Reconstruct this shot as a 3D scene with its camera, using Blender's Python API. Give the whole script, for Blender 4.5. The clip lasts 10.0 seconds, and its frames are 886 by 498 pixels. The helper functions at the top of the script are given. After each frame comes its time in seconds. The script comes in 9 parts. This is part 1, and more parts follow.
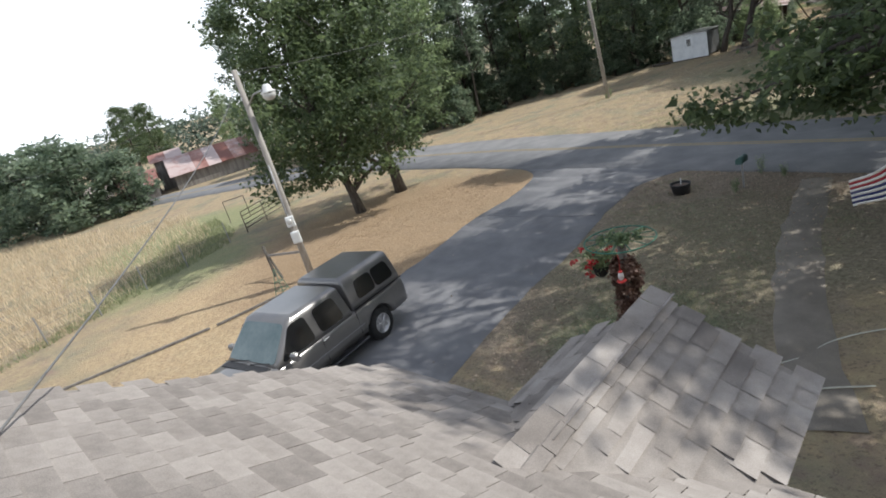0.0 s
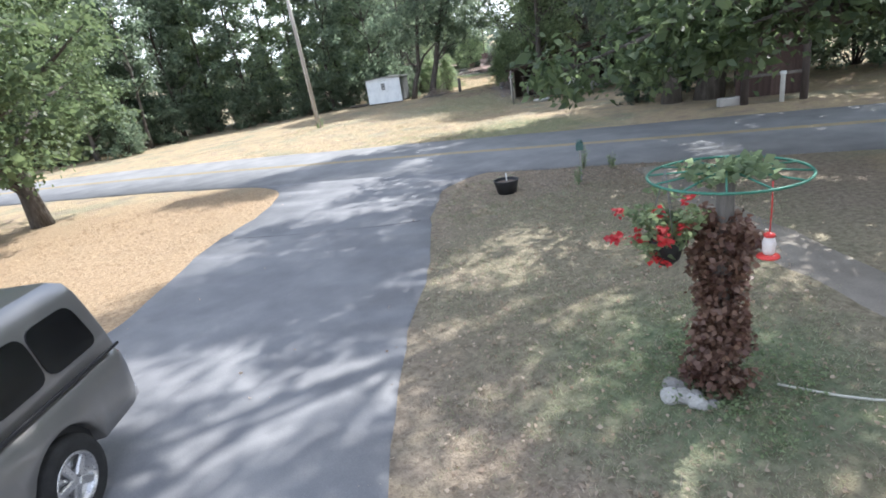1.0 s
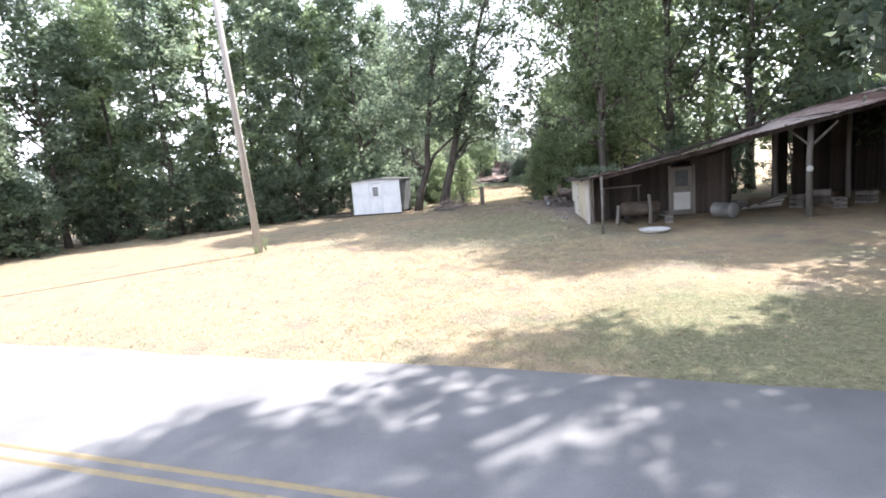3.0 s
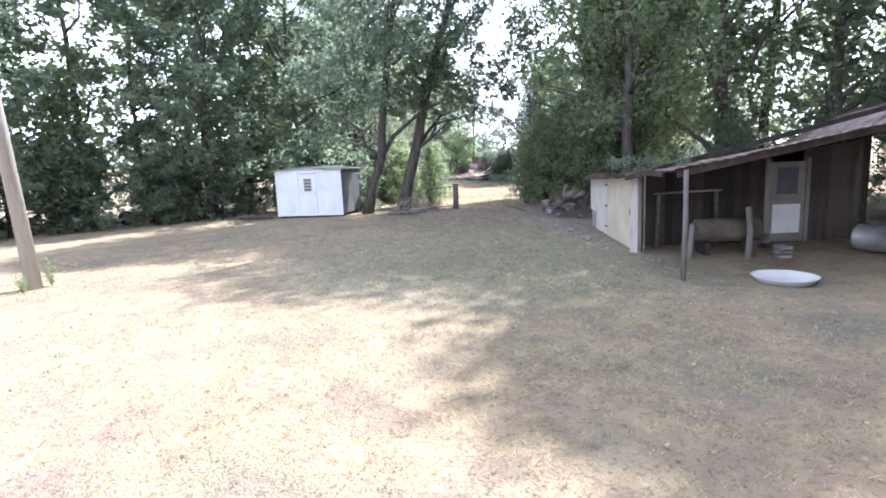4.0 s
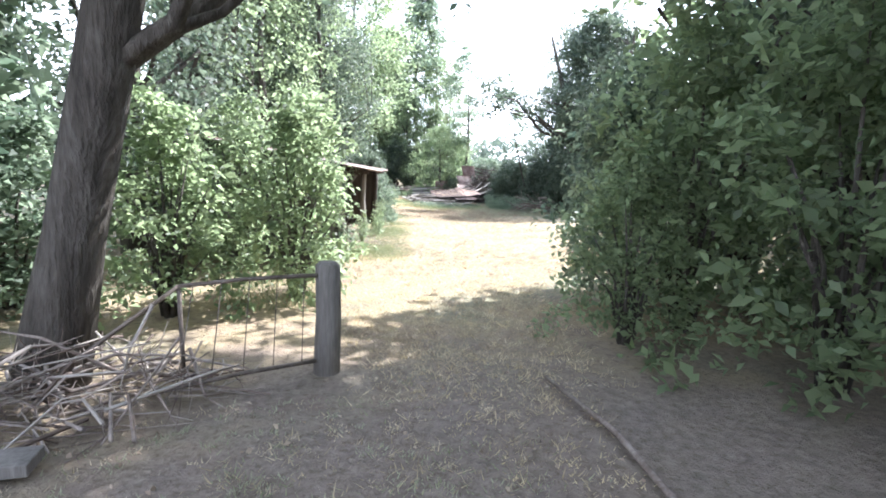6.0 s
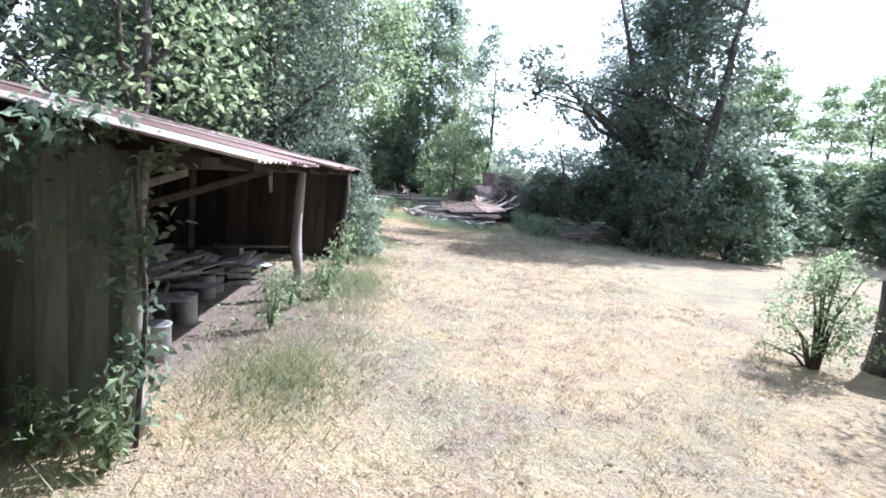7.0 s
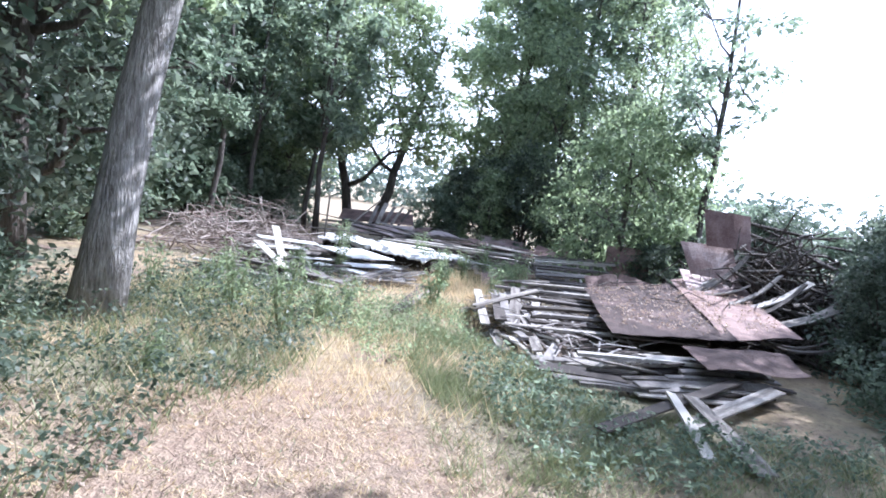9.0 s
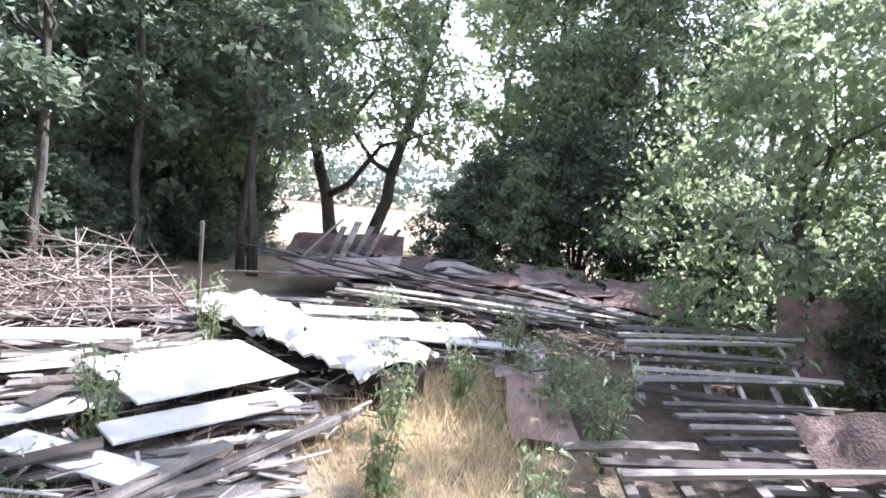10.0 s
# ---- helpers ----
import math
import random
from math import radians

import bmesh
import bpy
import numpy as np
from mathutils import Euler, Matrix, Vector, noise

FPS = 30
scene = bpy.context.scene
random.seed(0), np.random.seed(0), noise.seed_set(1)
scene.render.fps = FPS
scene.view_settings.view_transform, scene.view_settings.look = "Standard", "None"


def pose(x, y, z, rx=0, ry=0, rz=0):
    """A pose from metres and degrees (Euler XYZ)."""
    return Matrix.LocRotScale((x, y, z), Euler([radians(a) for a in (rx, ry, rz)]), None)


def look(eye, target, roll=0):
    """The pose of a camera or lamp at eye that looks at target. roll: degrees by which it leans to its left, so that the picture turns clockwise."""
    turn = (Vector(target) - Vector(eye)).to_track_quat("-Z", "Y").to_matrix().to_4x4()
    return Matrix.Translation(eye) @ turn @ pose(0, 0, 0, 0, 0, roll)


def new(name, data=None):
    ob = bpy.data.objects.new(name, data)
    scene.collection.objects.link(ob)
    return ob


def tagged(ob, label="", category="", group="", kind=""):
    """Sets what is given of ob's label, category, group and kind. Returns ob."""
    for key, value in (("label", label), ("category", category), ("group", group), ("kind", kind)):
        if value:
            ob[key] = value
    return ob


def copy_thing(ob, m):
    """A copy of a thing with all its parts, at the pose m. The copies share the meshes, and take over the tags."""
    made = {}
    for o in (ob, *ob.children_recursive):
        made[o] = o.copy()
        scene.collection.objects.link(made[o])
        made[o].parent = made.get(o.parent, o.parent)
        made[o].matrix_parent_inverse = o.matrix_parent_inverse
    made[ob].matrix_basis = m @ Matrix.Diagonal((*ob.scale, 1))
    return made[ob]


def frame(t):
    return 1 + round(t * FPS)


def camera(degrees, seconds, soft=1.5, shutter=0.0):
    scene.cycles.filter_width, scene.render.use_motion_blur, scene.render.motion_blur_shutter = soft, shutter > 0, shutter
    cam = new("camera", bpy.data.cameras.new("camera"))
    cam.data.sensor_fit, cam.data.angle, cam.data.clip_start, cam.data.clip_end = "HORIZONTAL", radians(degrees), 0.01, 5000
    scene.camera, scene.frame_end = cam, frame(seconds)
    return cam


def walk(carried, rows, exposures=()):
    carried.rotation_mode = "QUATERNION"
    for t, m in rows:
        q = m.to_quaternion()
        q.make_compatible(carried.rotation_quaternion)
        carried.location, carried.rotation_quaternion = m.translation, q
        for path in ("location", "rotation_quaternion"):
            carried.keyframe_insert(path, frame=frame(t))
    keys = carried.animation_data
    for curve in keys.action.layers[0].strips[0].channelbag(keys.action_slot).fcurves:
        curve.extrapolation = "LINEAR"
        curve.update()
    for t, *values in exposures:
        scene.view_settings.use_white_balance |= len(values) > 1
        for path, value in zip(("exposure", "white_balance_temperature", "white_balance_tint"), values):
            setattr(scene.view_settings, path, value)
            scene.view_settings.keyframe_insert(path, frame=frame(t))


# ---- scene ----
cam = camera(79.0, 10.0, soft=1.8)
PATH = [
    (0, (-0.135, 0.036, 5.831), (-0.305, 1.923, 5.193), -16.2),
    (0.5, (-1.645, 3.147, 4.978), (-1.247, 4.97, 4.26), -14.0),
    (1, (-2.208, 6.715, 3.362), (-1.224, 8.321, 2.69), -8.8),
    (1.5, (-1.32, 10.453, 2.026), (-0.183, 12.02, 1.527), -7.2),
    (2, (0.388, 13.811, 1.867), (1.473, 15.45, 1.495), -6.5),
    (2.5, (2.738, 17.169, 2.073), (3.798, 18.835, 1.757), -6.4),
    (3, (5.431, 20.857, 2.72), (6.548, 22.488, 2.416), -4.9),
    (4.5, (14.874, 31.691, 1.889), (16.097, 33.241, 1.566), -1.5),
    (5, (18.63, 35.434, 1.767), (19.859, 36.981, 1.458), 0.6),
    (5.5, (22.424, 39.796, 2.195), (23.657, 41.343, 1.903), 0.5),
    (6.8, (29.679, 49.051, 2.04), (30.873, 50.634, 1.78), 4.7),
    (7, (30.866, 50.666, 2.108), (32.062, 52.249, 1.85), 4.9),
    (7.5, (33.804, 54.538, 1.987), (34.958, 56.157, 1.772), 5.1),
    (8, (36.999, 58.285, 1.784), (38.066, 59.964, 1.577), 5.0),
    (8.5, (39.914, 62.009, 1.625), (40.797, 63.795, 1.458), 7.4),
    (9, (42.308, 65.7, 1.991), (42.988, 67.573, 1.824), 8.2),
    (9.5, (44.357, 69.453, 2.431), (44.921, 71.362, 2.24), 5.9),
    (10, (45.88, 73.343, 2.362), (46.405, 75.265, 2.186), 4.9),
]
EXPOSURES = [
    (0, 0.12, 6250, 9), (0.5, 0.45, 6250, 9), (1.0, 1.3, 5950, 10), (1.5, 1.85, 6000, 14), (2.0, 2.15, 6250, 17), (2.5, 2.0, 6250, 18), (3.0, 1.8, 6150, 16), (4.5, 2.0, 5600, 20),
    (5.0, 2.2, 5750, 14), (5.5, 2.2, 5800, 12), (7.0, 1.55, 5350, 16), (8.0, 1.4, 5200, 20), (9.0, 1.55, 5250, 19), (9.5, 1.7, 5400, 22), (10, 1.95, 5700, 23),
]
walk(cam, [(t, look(eye, target, roll)) for t, eye, target, roll in PATH], EXPOSURES)

# ---- daylight ----
SUN_DIR = Vector((0.70, 0.06, 0.74)).normalized()  # towards the sun
world = bpy.data.worlds.new("sky")
scene.world = world
world.use_nodes = True
wn = world.node_tree
sky = wn.nodes.new("ShaderNodeTexSky")
sky.sky_type = "NISHITA"
sky.sun_disc = False
sky.sun_elevation = math.asin(SUN_DIR.z)
sky.sun_rotation = math.atan2(SUN_DIR.x, SUN_DIR.y)
sky.air_density, sky.dust_density, sky.ozone_density = 1.0, 1.2, 1.0
# thin bright summer cloud over the blue
w_tc = wn.nodes.new("ShaderNodeTexCoord")
w_mp = wn.nodes.new("ShaderNodeMapping")
w_mp.inputs["Scale"].default_value = (1.0, 1.0, 3.0)
w_no = wn.nodes.new("ShaderNodeTexNoise")
w_no.inputs["Scale"].default_value, w_no.inputs["Detail"].default_value = 1.6, 6.0
w_rg = wn.nodes.new("ShaderNodeMapRange")
w_rg.inputs[1].default_value, w_rg.inputs[2].default_value, w_rg.inputs[3].default_value = 0.40, 0.75, 0.0
w_mx = wn.nodes.new("ShaderNodeMix")
w_mx.data_type = "RGBA"
w_mx.inputs[7].default_value = (12.2, 12.5, 13.0, 1)
wn.links.new(w_tc.outputs["Generated"], w_mp.inputs[0])
wn.links.new(w_mp.outputs[0], w_no.inputs["Vector"])
wn.links.new(w_no.outputs["Fac"], w_rg.inputs[0])
w_sp = wn.nodes.new("ShaderNodeSeparateXYZ")
w_hz = wn.nodes.new("ShaderNodeMapRange")  # white summer haze low over the horizon
w_hz.inputs[1].default_value, w_hz.inputs[2].default_value, w_hz.inputs[3].default_value, w_hz.inputs[4].default_value = 0.10, 0.62, 1.0, 0.0
w_ad = wn.nodes.new("ShaderNodeMath")
w_ad.operation = "MAXIMUM"
wn.links.new(w_tc.outputs["Generated"], w_sp.inputs[0])
wn.links.new(w_sp.outputs[2], w_hz.inputs[0])
wn.links.new(w_hz.outputs[0], w_ad.inputs[0])
wn.links.new(w_rg.outputs[0], w_ad.inputs[1])
wn.links.new(w_ad.outputs[0], w_mx.inputs[0])
wn.links.new(sky.outputs[0], w_mx.inputs[6])
wn.links.new(w_mx.outputs[2], wn.nodes["Background"].inputs[0])
wn.nodes["Background"].inputs[1].default_value = 0.11
sun_data = bpy.data.lights.new("sun", "SUN")
sun_data.energy, sun_data.angle, sun_data.color = 4.2, radians(0.6), (1.0, 0.95, 0.87)
sun = new("sun", sun_data)
sun.matrix_world = look(SUN_DIR * 100, (0, 0, 0))

# ---- materials ----
def mat(name, colors, scale=6.0, fine=60.0, rough=0.8, metal=0.0, bump=0.3, bump_scale=None, stretch=(1, 1, 1), per_piece=0.0,
        island=0.0, spec=0.4, world_space=False):
    """A surface of two or three colours mixed by a broad and a fine noise, with relief and a rough coat."""
    m = bpy.data.materials.new(name)
    m.use_nodes = True
    nt = m.node_tree
    N, L = nt.nodes.new, nt.links.new
    bsdf = nt.nodes["Principled BSDF"]
    tc = N("ShaderNodeTexCoord")
    mp = N("ShaderNodeMapping")
    mp.inputs["Scale"].default_value = stretch
    if world_space:
        geo0 = N("ShaderNodeNewGeometry")
        L(geo0.outputs["Position"], mp.inputs[0])
    else:
        L(tc.outputs["Object"], mp.inputs[0])
    n1, n2 = N("ShaderNodeTexNoise"), N("ShaderNodeTexNoise")
    for n, s, d in ((n1, scale, 4), (n2, fine, 3)):
        n.inputs["Scale"].default_value = s
        n.inputs["Detail"].default_value = d
        n.inputs["Roughness"].default_value = 0.6
        L(mp.outputs[0], n.inputs["Vector"])
    ramp = N("ShaderNodeValToRGB")
    el = ramp.color_ramp.elements
    cols = [(*c, 1) for c in colors]
    el[0].position, el[0].color = 0.33, cols[0]
    el[1].position, el[1].color = 0.67, cols[-1]
    for k, c in enumerate(cols[1:-1]):
        e = el.new(0.33 + 0.34 * (k + 1) / (len(cols) - 1))
        e.color = c
    mx = N("ShaderNodeMix")
    mx.data_type = "FLOAT"
    mx.inputs[0].default_value = 0.35
    L(n1.outputs["Fac"], mx.inputs[2])
    L(n2.outputs["Fac"], mx.inputs[3])
    fac = mx.outputs[0]
    if per_piece or island:
        src = N("ShaderNodeObjectInfo").outputs["Random"] if per_piece else N("ShaderNodeNewGeometry").outputs["Random Per Island"]
        ma = N("ShaderNodeMath")
        ma.operation = "MULTIPLY_ADD"
        L(src, ma.inputs[0])
        ma.inputs[1].default_value = per_piece or island
        ma.inputs[2].default_value = -0.5 * (per_piece or island)
        ad = N("ShaderNodeMath")
        L(fac, ad.inputs[0])
        L(ma.outputs[0], ad.inputs[1])
        fac = ad.outputs[0]
    L(fac, ramp.inputs[0])
    L(ramp.outputs[0], bsdf.inputs["Base Color"])
    bsdf.inputs["Metallic"].default_value = metal
    bsdf.inputs["Specular IOR Level"].default_value = spec
    rr = N("ShaderNodeMapRange")
    rr.inputs[3].default_value, rr.inputs[4].default_value = max(0.02, rough - 0.12), min(1.0, rough + 0.12)
    L(n2.outputs["Fac"], rr.inputs[0])
    L(rr.outputs[0], bsdf.inputs["Roughness"])
    if bump:
        b = N("ShaderNodeBump")
        b.inputs["Strength"].default_value = bump
        b.inputs["Distance"].default_value = bump_scale or 0.02
        L(n2.outputs["Fac"], b.inputs["Height"])
        L(b.outputs[0], bsdf.inputs["Normal"])
    return m


def leaf_mat(name, dark, light, trans=0.35):
    """Leaves: a colour for each leaf, some light let through."""
    m = bpy.data.materials.new(name)
    m.use_nodes = True
    nt = m.node_tree
    N, L = nt.nodes.new, nt.links.new
    bsdf = nt.nodes["Principled BSDF"]
    rnd = N("ShaderNodeNewGeometry")
    tc = N("ShaderNodeTexCoord")
    no = N("ShaderNodeTexNoise")
    no.inputs["Scale"].default_value = 0.7
    L(tc.outputs["Object"], no.inputs["Vector"])
    mx = N("ShaderNodeMix")
    mx.data_type = "FLOAT"
    mx.inputs[0].default_value = 0.5
    L(rnd.outputs["Random Per Island"], mx.inputs[2])
    L(no.outputs["Fac"], mx.inputs[3])
    ramp = N("ShaderNodeValToRGB")
    ramp.color_ramp.elements[0].position, ramp.color_ramp.elements[0].color = 0.2, (*dark, 1)
    ramp.color_ramp.elements[1].position, ramp.color_ramp.elements[1].color = 0.8, (*light, 1)
    L(mx.outputs[0], ramp.inputs[0])
    L(ramp.outputs[0], bsdf.inputs["Base Color"])
    bsdf.inputs["Roughness"].default_value = 0.5
    bsdf.inputs["Specular IOR Level"].default_value = 0.45
    tr = N("ShaderNodeBsdfTranslucent")
    hs = N("ShaderNodeHueSaturation")
    hs.inputs["Value"].default_value, hs.inputs["Saturation"].default_value, hs.inputs["Hue"].default_value = 2.3, 1.0, 0.49
    L(ramp.outputs[0], hs.inputs["Color"])
    L(hs.outputs[0], tr.inputs[0])
    ms = N("ShaderNodeMixShader")
    ms.inputs[0].default_value = trans
    L(bsdf.outputs[0], ms.inputs[1])
    L(tr.outputs[0], ms.inputs[2])
    L(ms.outputs[0], nt.nodes["Material Output"].inputs[0])
    return m


M = {}
M["leaf_a"] = leaf_mat("leaf_oak", (0.045, 0.070, 0.035), (0.12, 0.16, 0.075), 0.42)
M["leaf_b"] = leaf_mat("leaf_light", (0.09, 0.125, 0.068), (0.235, 0.29, 0.165), 0.58)
M["leaf_c"] = leaf_mat("leaf_blue", (0.06, 0.09, 0.062), (0.19, 0.235, 0.16), 0.53)
M["leaf_d"] = leaf_mat("leaf_deep", (0.04, 0.062, 0.044), (0.135, 0.165, 0.115), 0.38)
M["leaf_cedar"] = leaf_mat("leaf_cedar", (0.035, 0.055, 0.037), (0.085, 0.12, 0.078), 0.22)
# leaves of the far woods: distance haze is mixed into this bluer green
M["leaf_far_hazed"] = leaf_mat("leaf_far_hazed", (0.075, 0.105, 0.085), (0.15, 0.19, 0.14), 0.2)
M["grass"] = leaf_mat("grass_blades", (0.10, 0.125, 0.06), (0.25, 0.27, 0.14), 0.3)
M["straw"] = leaf_mat("straw_blades", (0.36, 0.29, 0.17), (0.62, 0.52, 0.32), 0.3)
M["bark"] = mat("bark", [(0.045, 0.038, 0.033), (0.09, 0.078, 0.067), (0.16, 0.143, 0.127)], 7, 26, 0.92, bump=1.0, bump_scale=0.06, stretch=(1, 1, 0.22))
M["bark_grey"] = mat("bark_grey", [(0.13, 0.12, 0.11), (0.31, 0.295, 0.275), (0.50, 0.48, 0.45)], 14, 30, 0.92, bump=1.0, bump_scale=0.09, stretch=(1, 1, 0.2))
M["asphalt"] = mat("asphalt", [(0.135, 0.135, 0.143), (0.18, 0.18, 0.188), (0.235, 0.233, 0.236)], 0.9, 70, 0.85, bump=0.35, bump_scale=0.006, world_space=True)
M["asphalt_road"] = mat("asphalt_road", [(0.14, 0.14, 0.146), (0.19, 0.19, 0.194), (0.245, 0.242, 0.243)], 0.8, 70, 0.85, bump=0.35, bump_scale=0.006, world_space=True)
M["yellow"] = mat("road_paint_yellow", [(0.24, 0.21, 0.15), (0.36, 0.275, 0.14)], 8, 60, 0.7, bump=0.1, world_space=True)
M["shingle"] = mat("roof_shingle", [(0.18, 0.16, 0.145), (0.30, 0.27, 0.245), (0.42, 0.385, 0.355)], 2, 160, 0.92, bump=0.6, bump_scale=0.005, per_piece=0.17)
M["shingle_far"] = mat("roof_shingle_joined", [(0.18, 0.16, 0.145), (0.30, 0.27, 0.245), (0.42, 0.385, 0.355)], 2, 160, 0.92, bump=0.6, bump_scale=0.005, island=0.17)
M["wall_paint"] = mat("house_siding", [(0.62, 0.60, 0.56), (0.72, 0.70, 0.66)], 3, 40, 0.7)
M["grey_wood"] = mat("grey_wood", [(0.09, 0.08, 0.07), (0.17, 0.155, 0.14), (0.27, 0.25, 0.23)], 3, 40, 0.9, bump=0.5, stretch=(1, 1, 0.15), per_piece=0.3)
# old dark wood, taken darker still so its colour carries the barn's interior shade
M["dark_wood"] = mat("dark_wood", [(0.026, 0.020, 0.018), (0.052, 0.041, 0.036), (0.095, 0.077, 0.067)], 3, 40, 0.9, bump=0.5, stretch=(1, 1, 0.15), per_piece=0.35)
M["rust"] = mat("rusty_roof_sheet", [(0.13, 0.075, 0.062), (0.25, 0.175, 0.155), (0.42, 0.36, 0.34)], 1.8, 30, 0.62, 0.25, bump=0.3, per_piece=0.5)
# mottled brown rust, darkened as well for the shade lying over the ruin's sheets
M["rust_brown_shaded"] = mat("brown_rust_sheet_shaded", [(0.055, 0.037, 0.032), (0.145, 0.10, 0.085), (0.31, 0.215, 0.185)], 2.2, 38, 0.85, 0.0, bump=0.8, per_piece=0.4)
M["tan"] = mat("tan_board", [(0.50, 0.43, 0.31), (0.60, 0.53, 0.40), (0.68, 0.62, 0.50)], 1.5, 30, 0.75, bump=0.12)
M["white_board"] = mat("white_board", [(0.56, 0.57, 0.56), (0.70, 0.70, 0.68), (0.78, 0.78, 0.76)], 1.8, 40, 0.6, bump=0.12)
M["cream_board"] = mat("cream_board", [(0.52, 0.49, 0.43), (0.66, 0.63, 0.56), (0.74, 0.71, 0.64)], 1.8, 40, 0.65, bump=0.15)
M["white_metal"] = mat("white_shed_metal", [(0.54, 0.57, 0.60), (0.73, 0.76, 0.79), (0.82, 0.84, 0.86)], 1.4, 30, 0.5, 0.0, bump=0.1)
M["galv"] = mat("galvanised", [(0.22, 0.22, 0.22), (0.34, 0.34, 0.34), (0.46, 0.46, 0.45)], 2, 40, 0.5, 0.6, bump=0.1)
M["board"] = mat("weathered_board", [(0.085, 0.072, 0.062), (0.25, 0.225, 0.195), (0.50, 0.47, 0.42)], 3.5, 34, 0.88, bump=0.5, stretch=(0.5, 3, 3), per_piece=0.7)
M["pole"] = mat("pole_wood", [(0.22, 0.20, 0.18), (0.34, 0.315, 0.285), (0.46, 0.435, 0.40)], 3, 50, 0.85, bump=0.4, stretch=(1, 1, 0.08))
M["black"] = mat("black_plastic", [(0.012, 0.012, 0.013), (0.028, 0.028, 0.03)], 8, 60, 0.55, bump=0.1)
M["concrete"] = mat("concrete", [(0.26, 0.25, 0.235), (0.36, 0.345, 0.325), (0.44, 0.42, 0.40)], 1.5, 60, 0.9, bump=0.3, world_space=True)
M["wire"] = mat("cable", [(0.10, 0.10, 0.10), (0.2, 0.2, 0.2)], 5, 40, 0.6, bump=0)
M["door_grey"] = mat("grey_brown_door", [(0.13, 0.115, 0.10), (0.22, 0.20, 0.18), (0.30, 0.28, 0.26)], 2, 40, 0.7, bump=0.15)
M["galv_dark"] = mat("dark_galvanised", [(0.075, 0.08, 0.085), (0.13, 0.135, 0.14), (0.20, 0.205, 0.21)], 1.2, 20, 0.6, 0.3, bump=0.2, stretch=(1, 1, 0.3))
M["grey_glass"] = mat("dusty_glass", [(0.07, 0.075, 0.08), (0.14, 0.15, 0.16)], 4, 40, 0.2, bump=0.0, spec=0.6)


# ---- mesh helpers ----
def bm_new():
    return bmesh.new()


def add_box(bm, size, m=None, bevel=0.0):
    """A box of that size about its own centre, laid by the pose m."""
    r = bmesh.ops.create_cube(bm, size=1.0)
    vs = r["verts"]
    bmesh.ops.scale(bm, vec=size, verts=vs)
    if bevel:
        es = list({e for v in vs for e in v.link_edges})
        out = bmesh.ops.bevel(bm, geom=es, offset=bevel, segments=1, affect="EDGES", profile=0.5)
        vs = list({v for f in out["faces"] for v in f.verts} | {v for v in vs if v.is_valid})
    if m is not None:
        bmesh.ops.transform(bm, matrix=m, verts=vs)
    return vs


def tube(bm, pts, radii, sides=8, cap=True):
    """A round tube along pts."""
    rings = []
    pts = [Vector(p) for p in pts]
    side = Vector((1, 0.3, 0.1))
    for k, p in enumerate(pts):
        d = (pts[min(k + 1, len(pts) - 1)] - pts[max(k - 1, 0)]).normalized()
        a = side - d * side.dot(d)
        if a.length < 0.05:
            a = Vector((0, 1, 0)) - d * d.y
        a.normalize()
        side = a
        b = d.cross(a)
        r = radii[k] if isinstance(radii, (list, tuple)) else radii
        rings.append([bm.verts.new(p + (a * math.cos(u) + b * math.sin(u)) * r) for u in (2 * math.pi * i / sides for i in range(sides))])
    for ra, rb in zip(rings, rings[1:]):
        for i in range(sides):
            f = bm.faces.new((ra[i], ra[(i + 1) % sides], rb[(i + 1) % sides], rb[i]))
            f.smooth = True
    if cap:
        bm.faces.new(rings[0][::-1])
        bm.faces.new(rings[-1])
    return rings


def lathe(bm, profile, sides=20, m=None, cap=True):
    """A turned shape: (radius, height) pairs."""
    rings = []
    for r, z in profile:
        rings.append([bm.verts.new((r * math.cos(2 * math.pi * i / sides), r * math.sin(2 * math.pi * i / sides), z)) for i in range(sides)])
    for ra, rb in zip(rings, rings[1:]):
        for i in range(sides):
            f = bm.faces.new((ra[i], ra[(i + 1) % sides], rb[(i + 1) % sides], rb[i]))
            f.smooth = True
    if cap:
        bm.faces.new(rings[0][::-1])
        bm.faces.new(rings[-1])
    if m is not None:
        bmesh.ops.transform(bm, matrix=m, verts=[v for r in rings for v in r])
    return rings


def mesh_of(bm, name, material):
    me = bpy.data.meshes.new(name)
    bm.to_mesh(me)
    bm.free()
    me.materials.append(material)
    return me


def data_mesh(name, verts, faces, material, smooth=False):
    me = bpy.data.meshes.new(name)
    me.from_pydata(verts, [], faces)
    me.materials.append(material)
    if smooth:
        me.polygons.foreach_set("use_smooth", [True] * len(me.polygons))
    me.update()
    return me


def part(name, bm, material, parent=None, label="", m=None):
    """Links a bmesh (or a ready mesh) as one mesh object under a thing or a part."""
    me = bm if isinstance(bm, bpy.types.Mesh) else mesh_of(bm, name, material)
    ob = new(name, me)
    if m is not None:
        ob.matrix_basis = m
    if parent is not None:
        ob.parent = parent
    if label:
        tagged(ob, label)
    return ob


def thing(name, m, label, category, group="", kind=""):
    ob = new(name)
    ob.empty_display_size = 0.2
    ob.matrix_basis = m
    return tagged(ob, label, category, group, kind)


def box_part(name, size, m, material, parent, bevel=0.0, label=""):
    bm = bm_new()
    add_box(bm, size, None, bevel)
    return part(name, bm, material, parent, label, m)


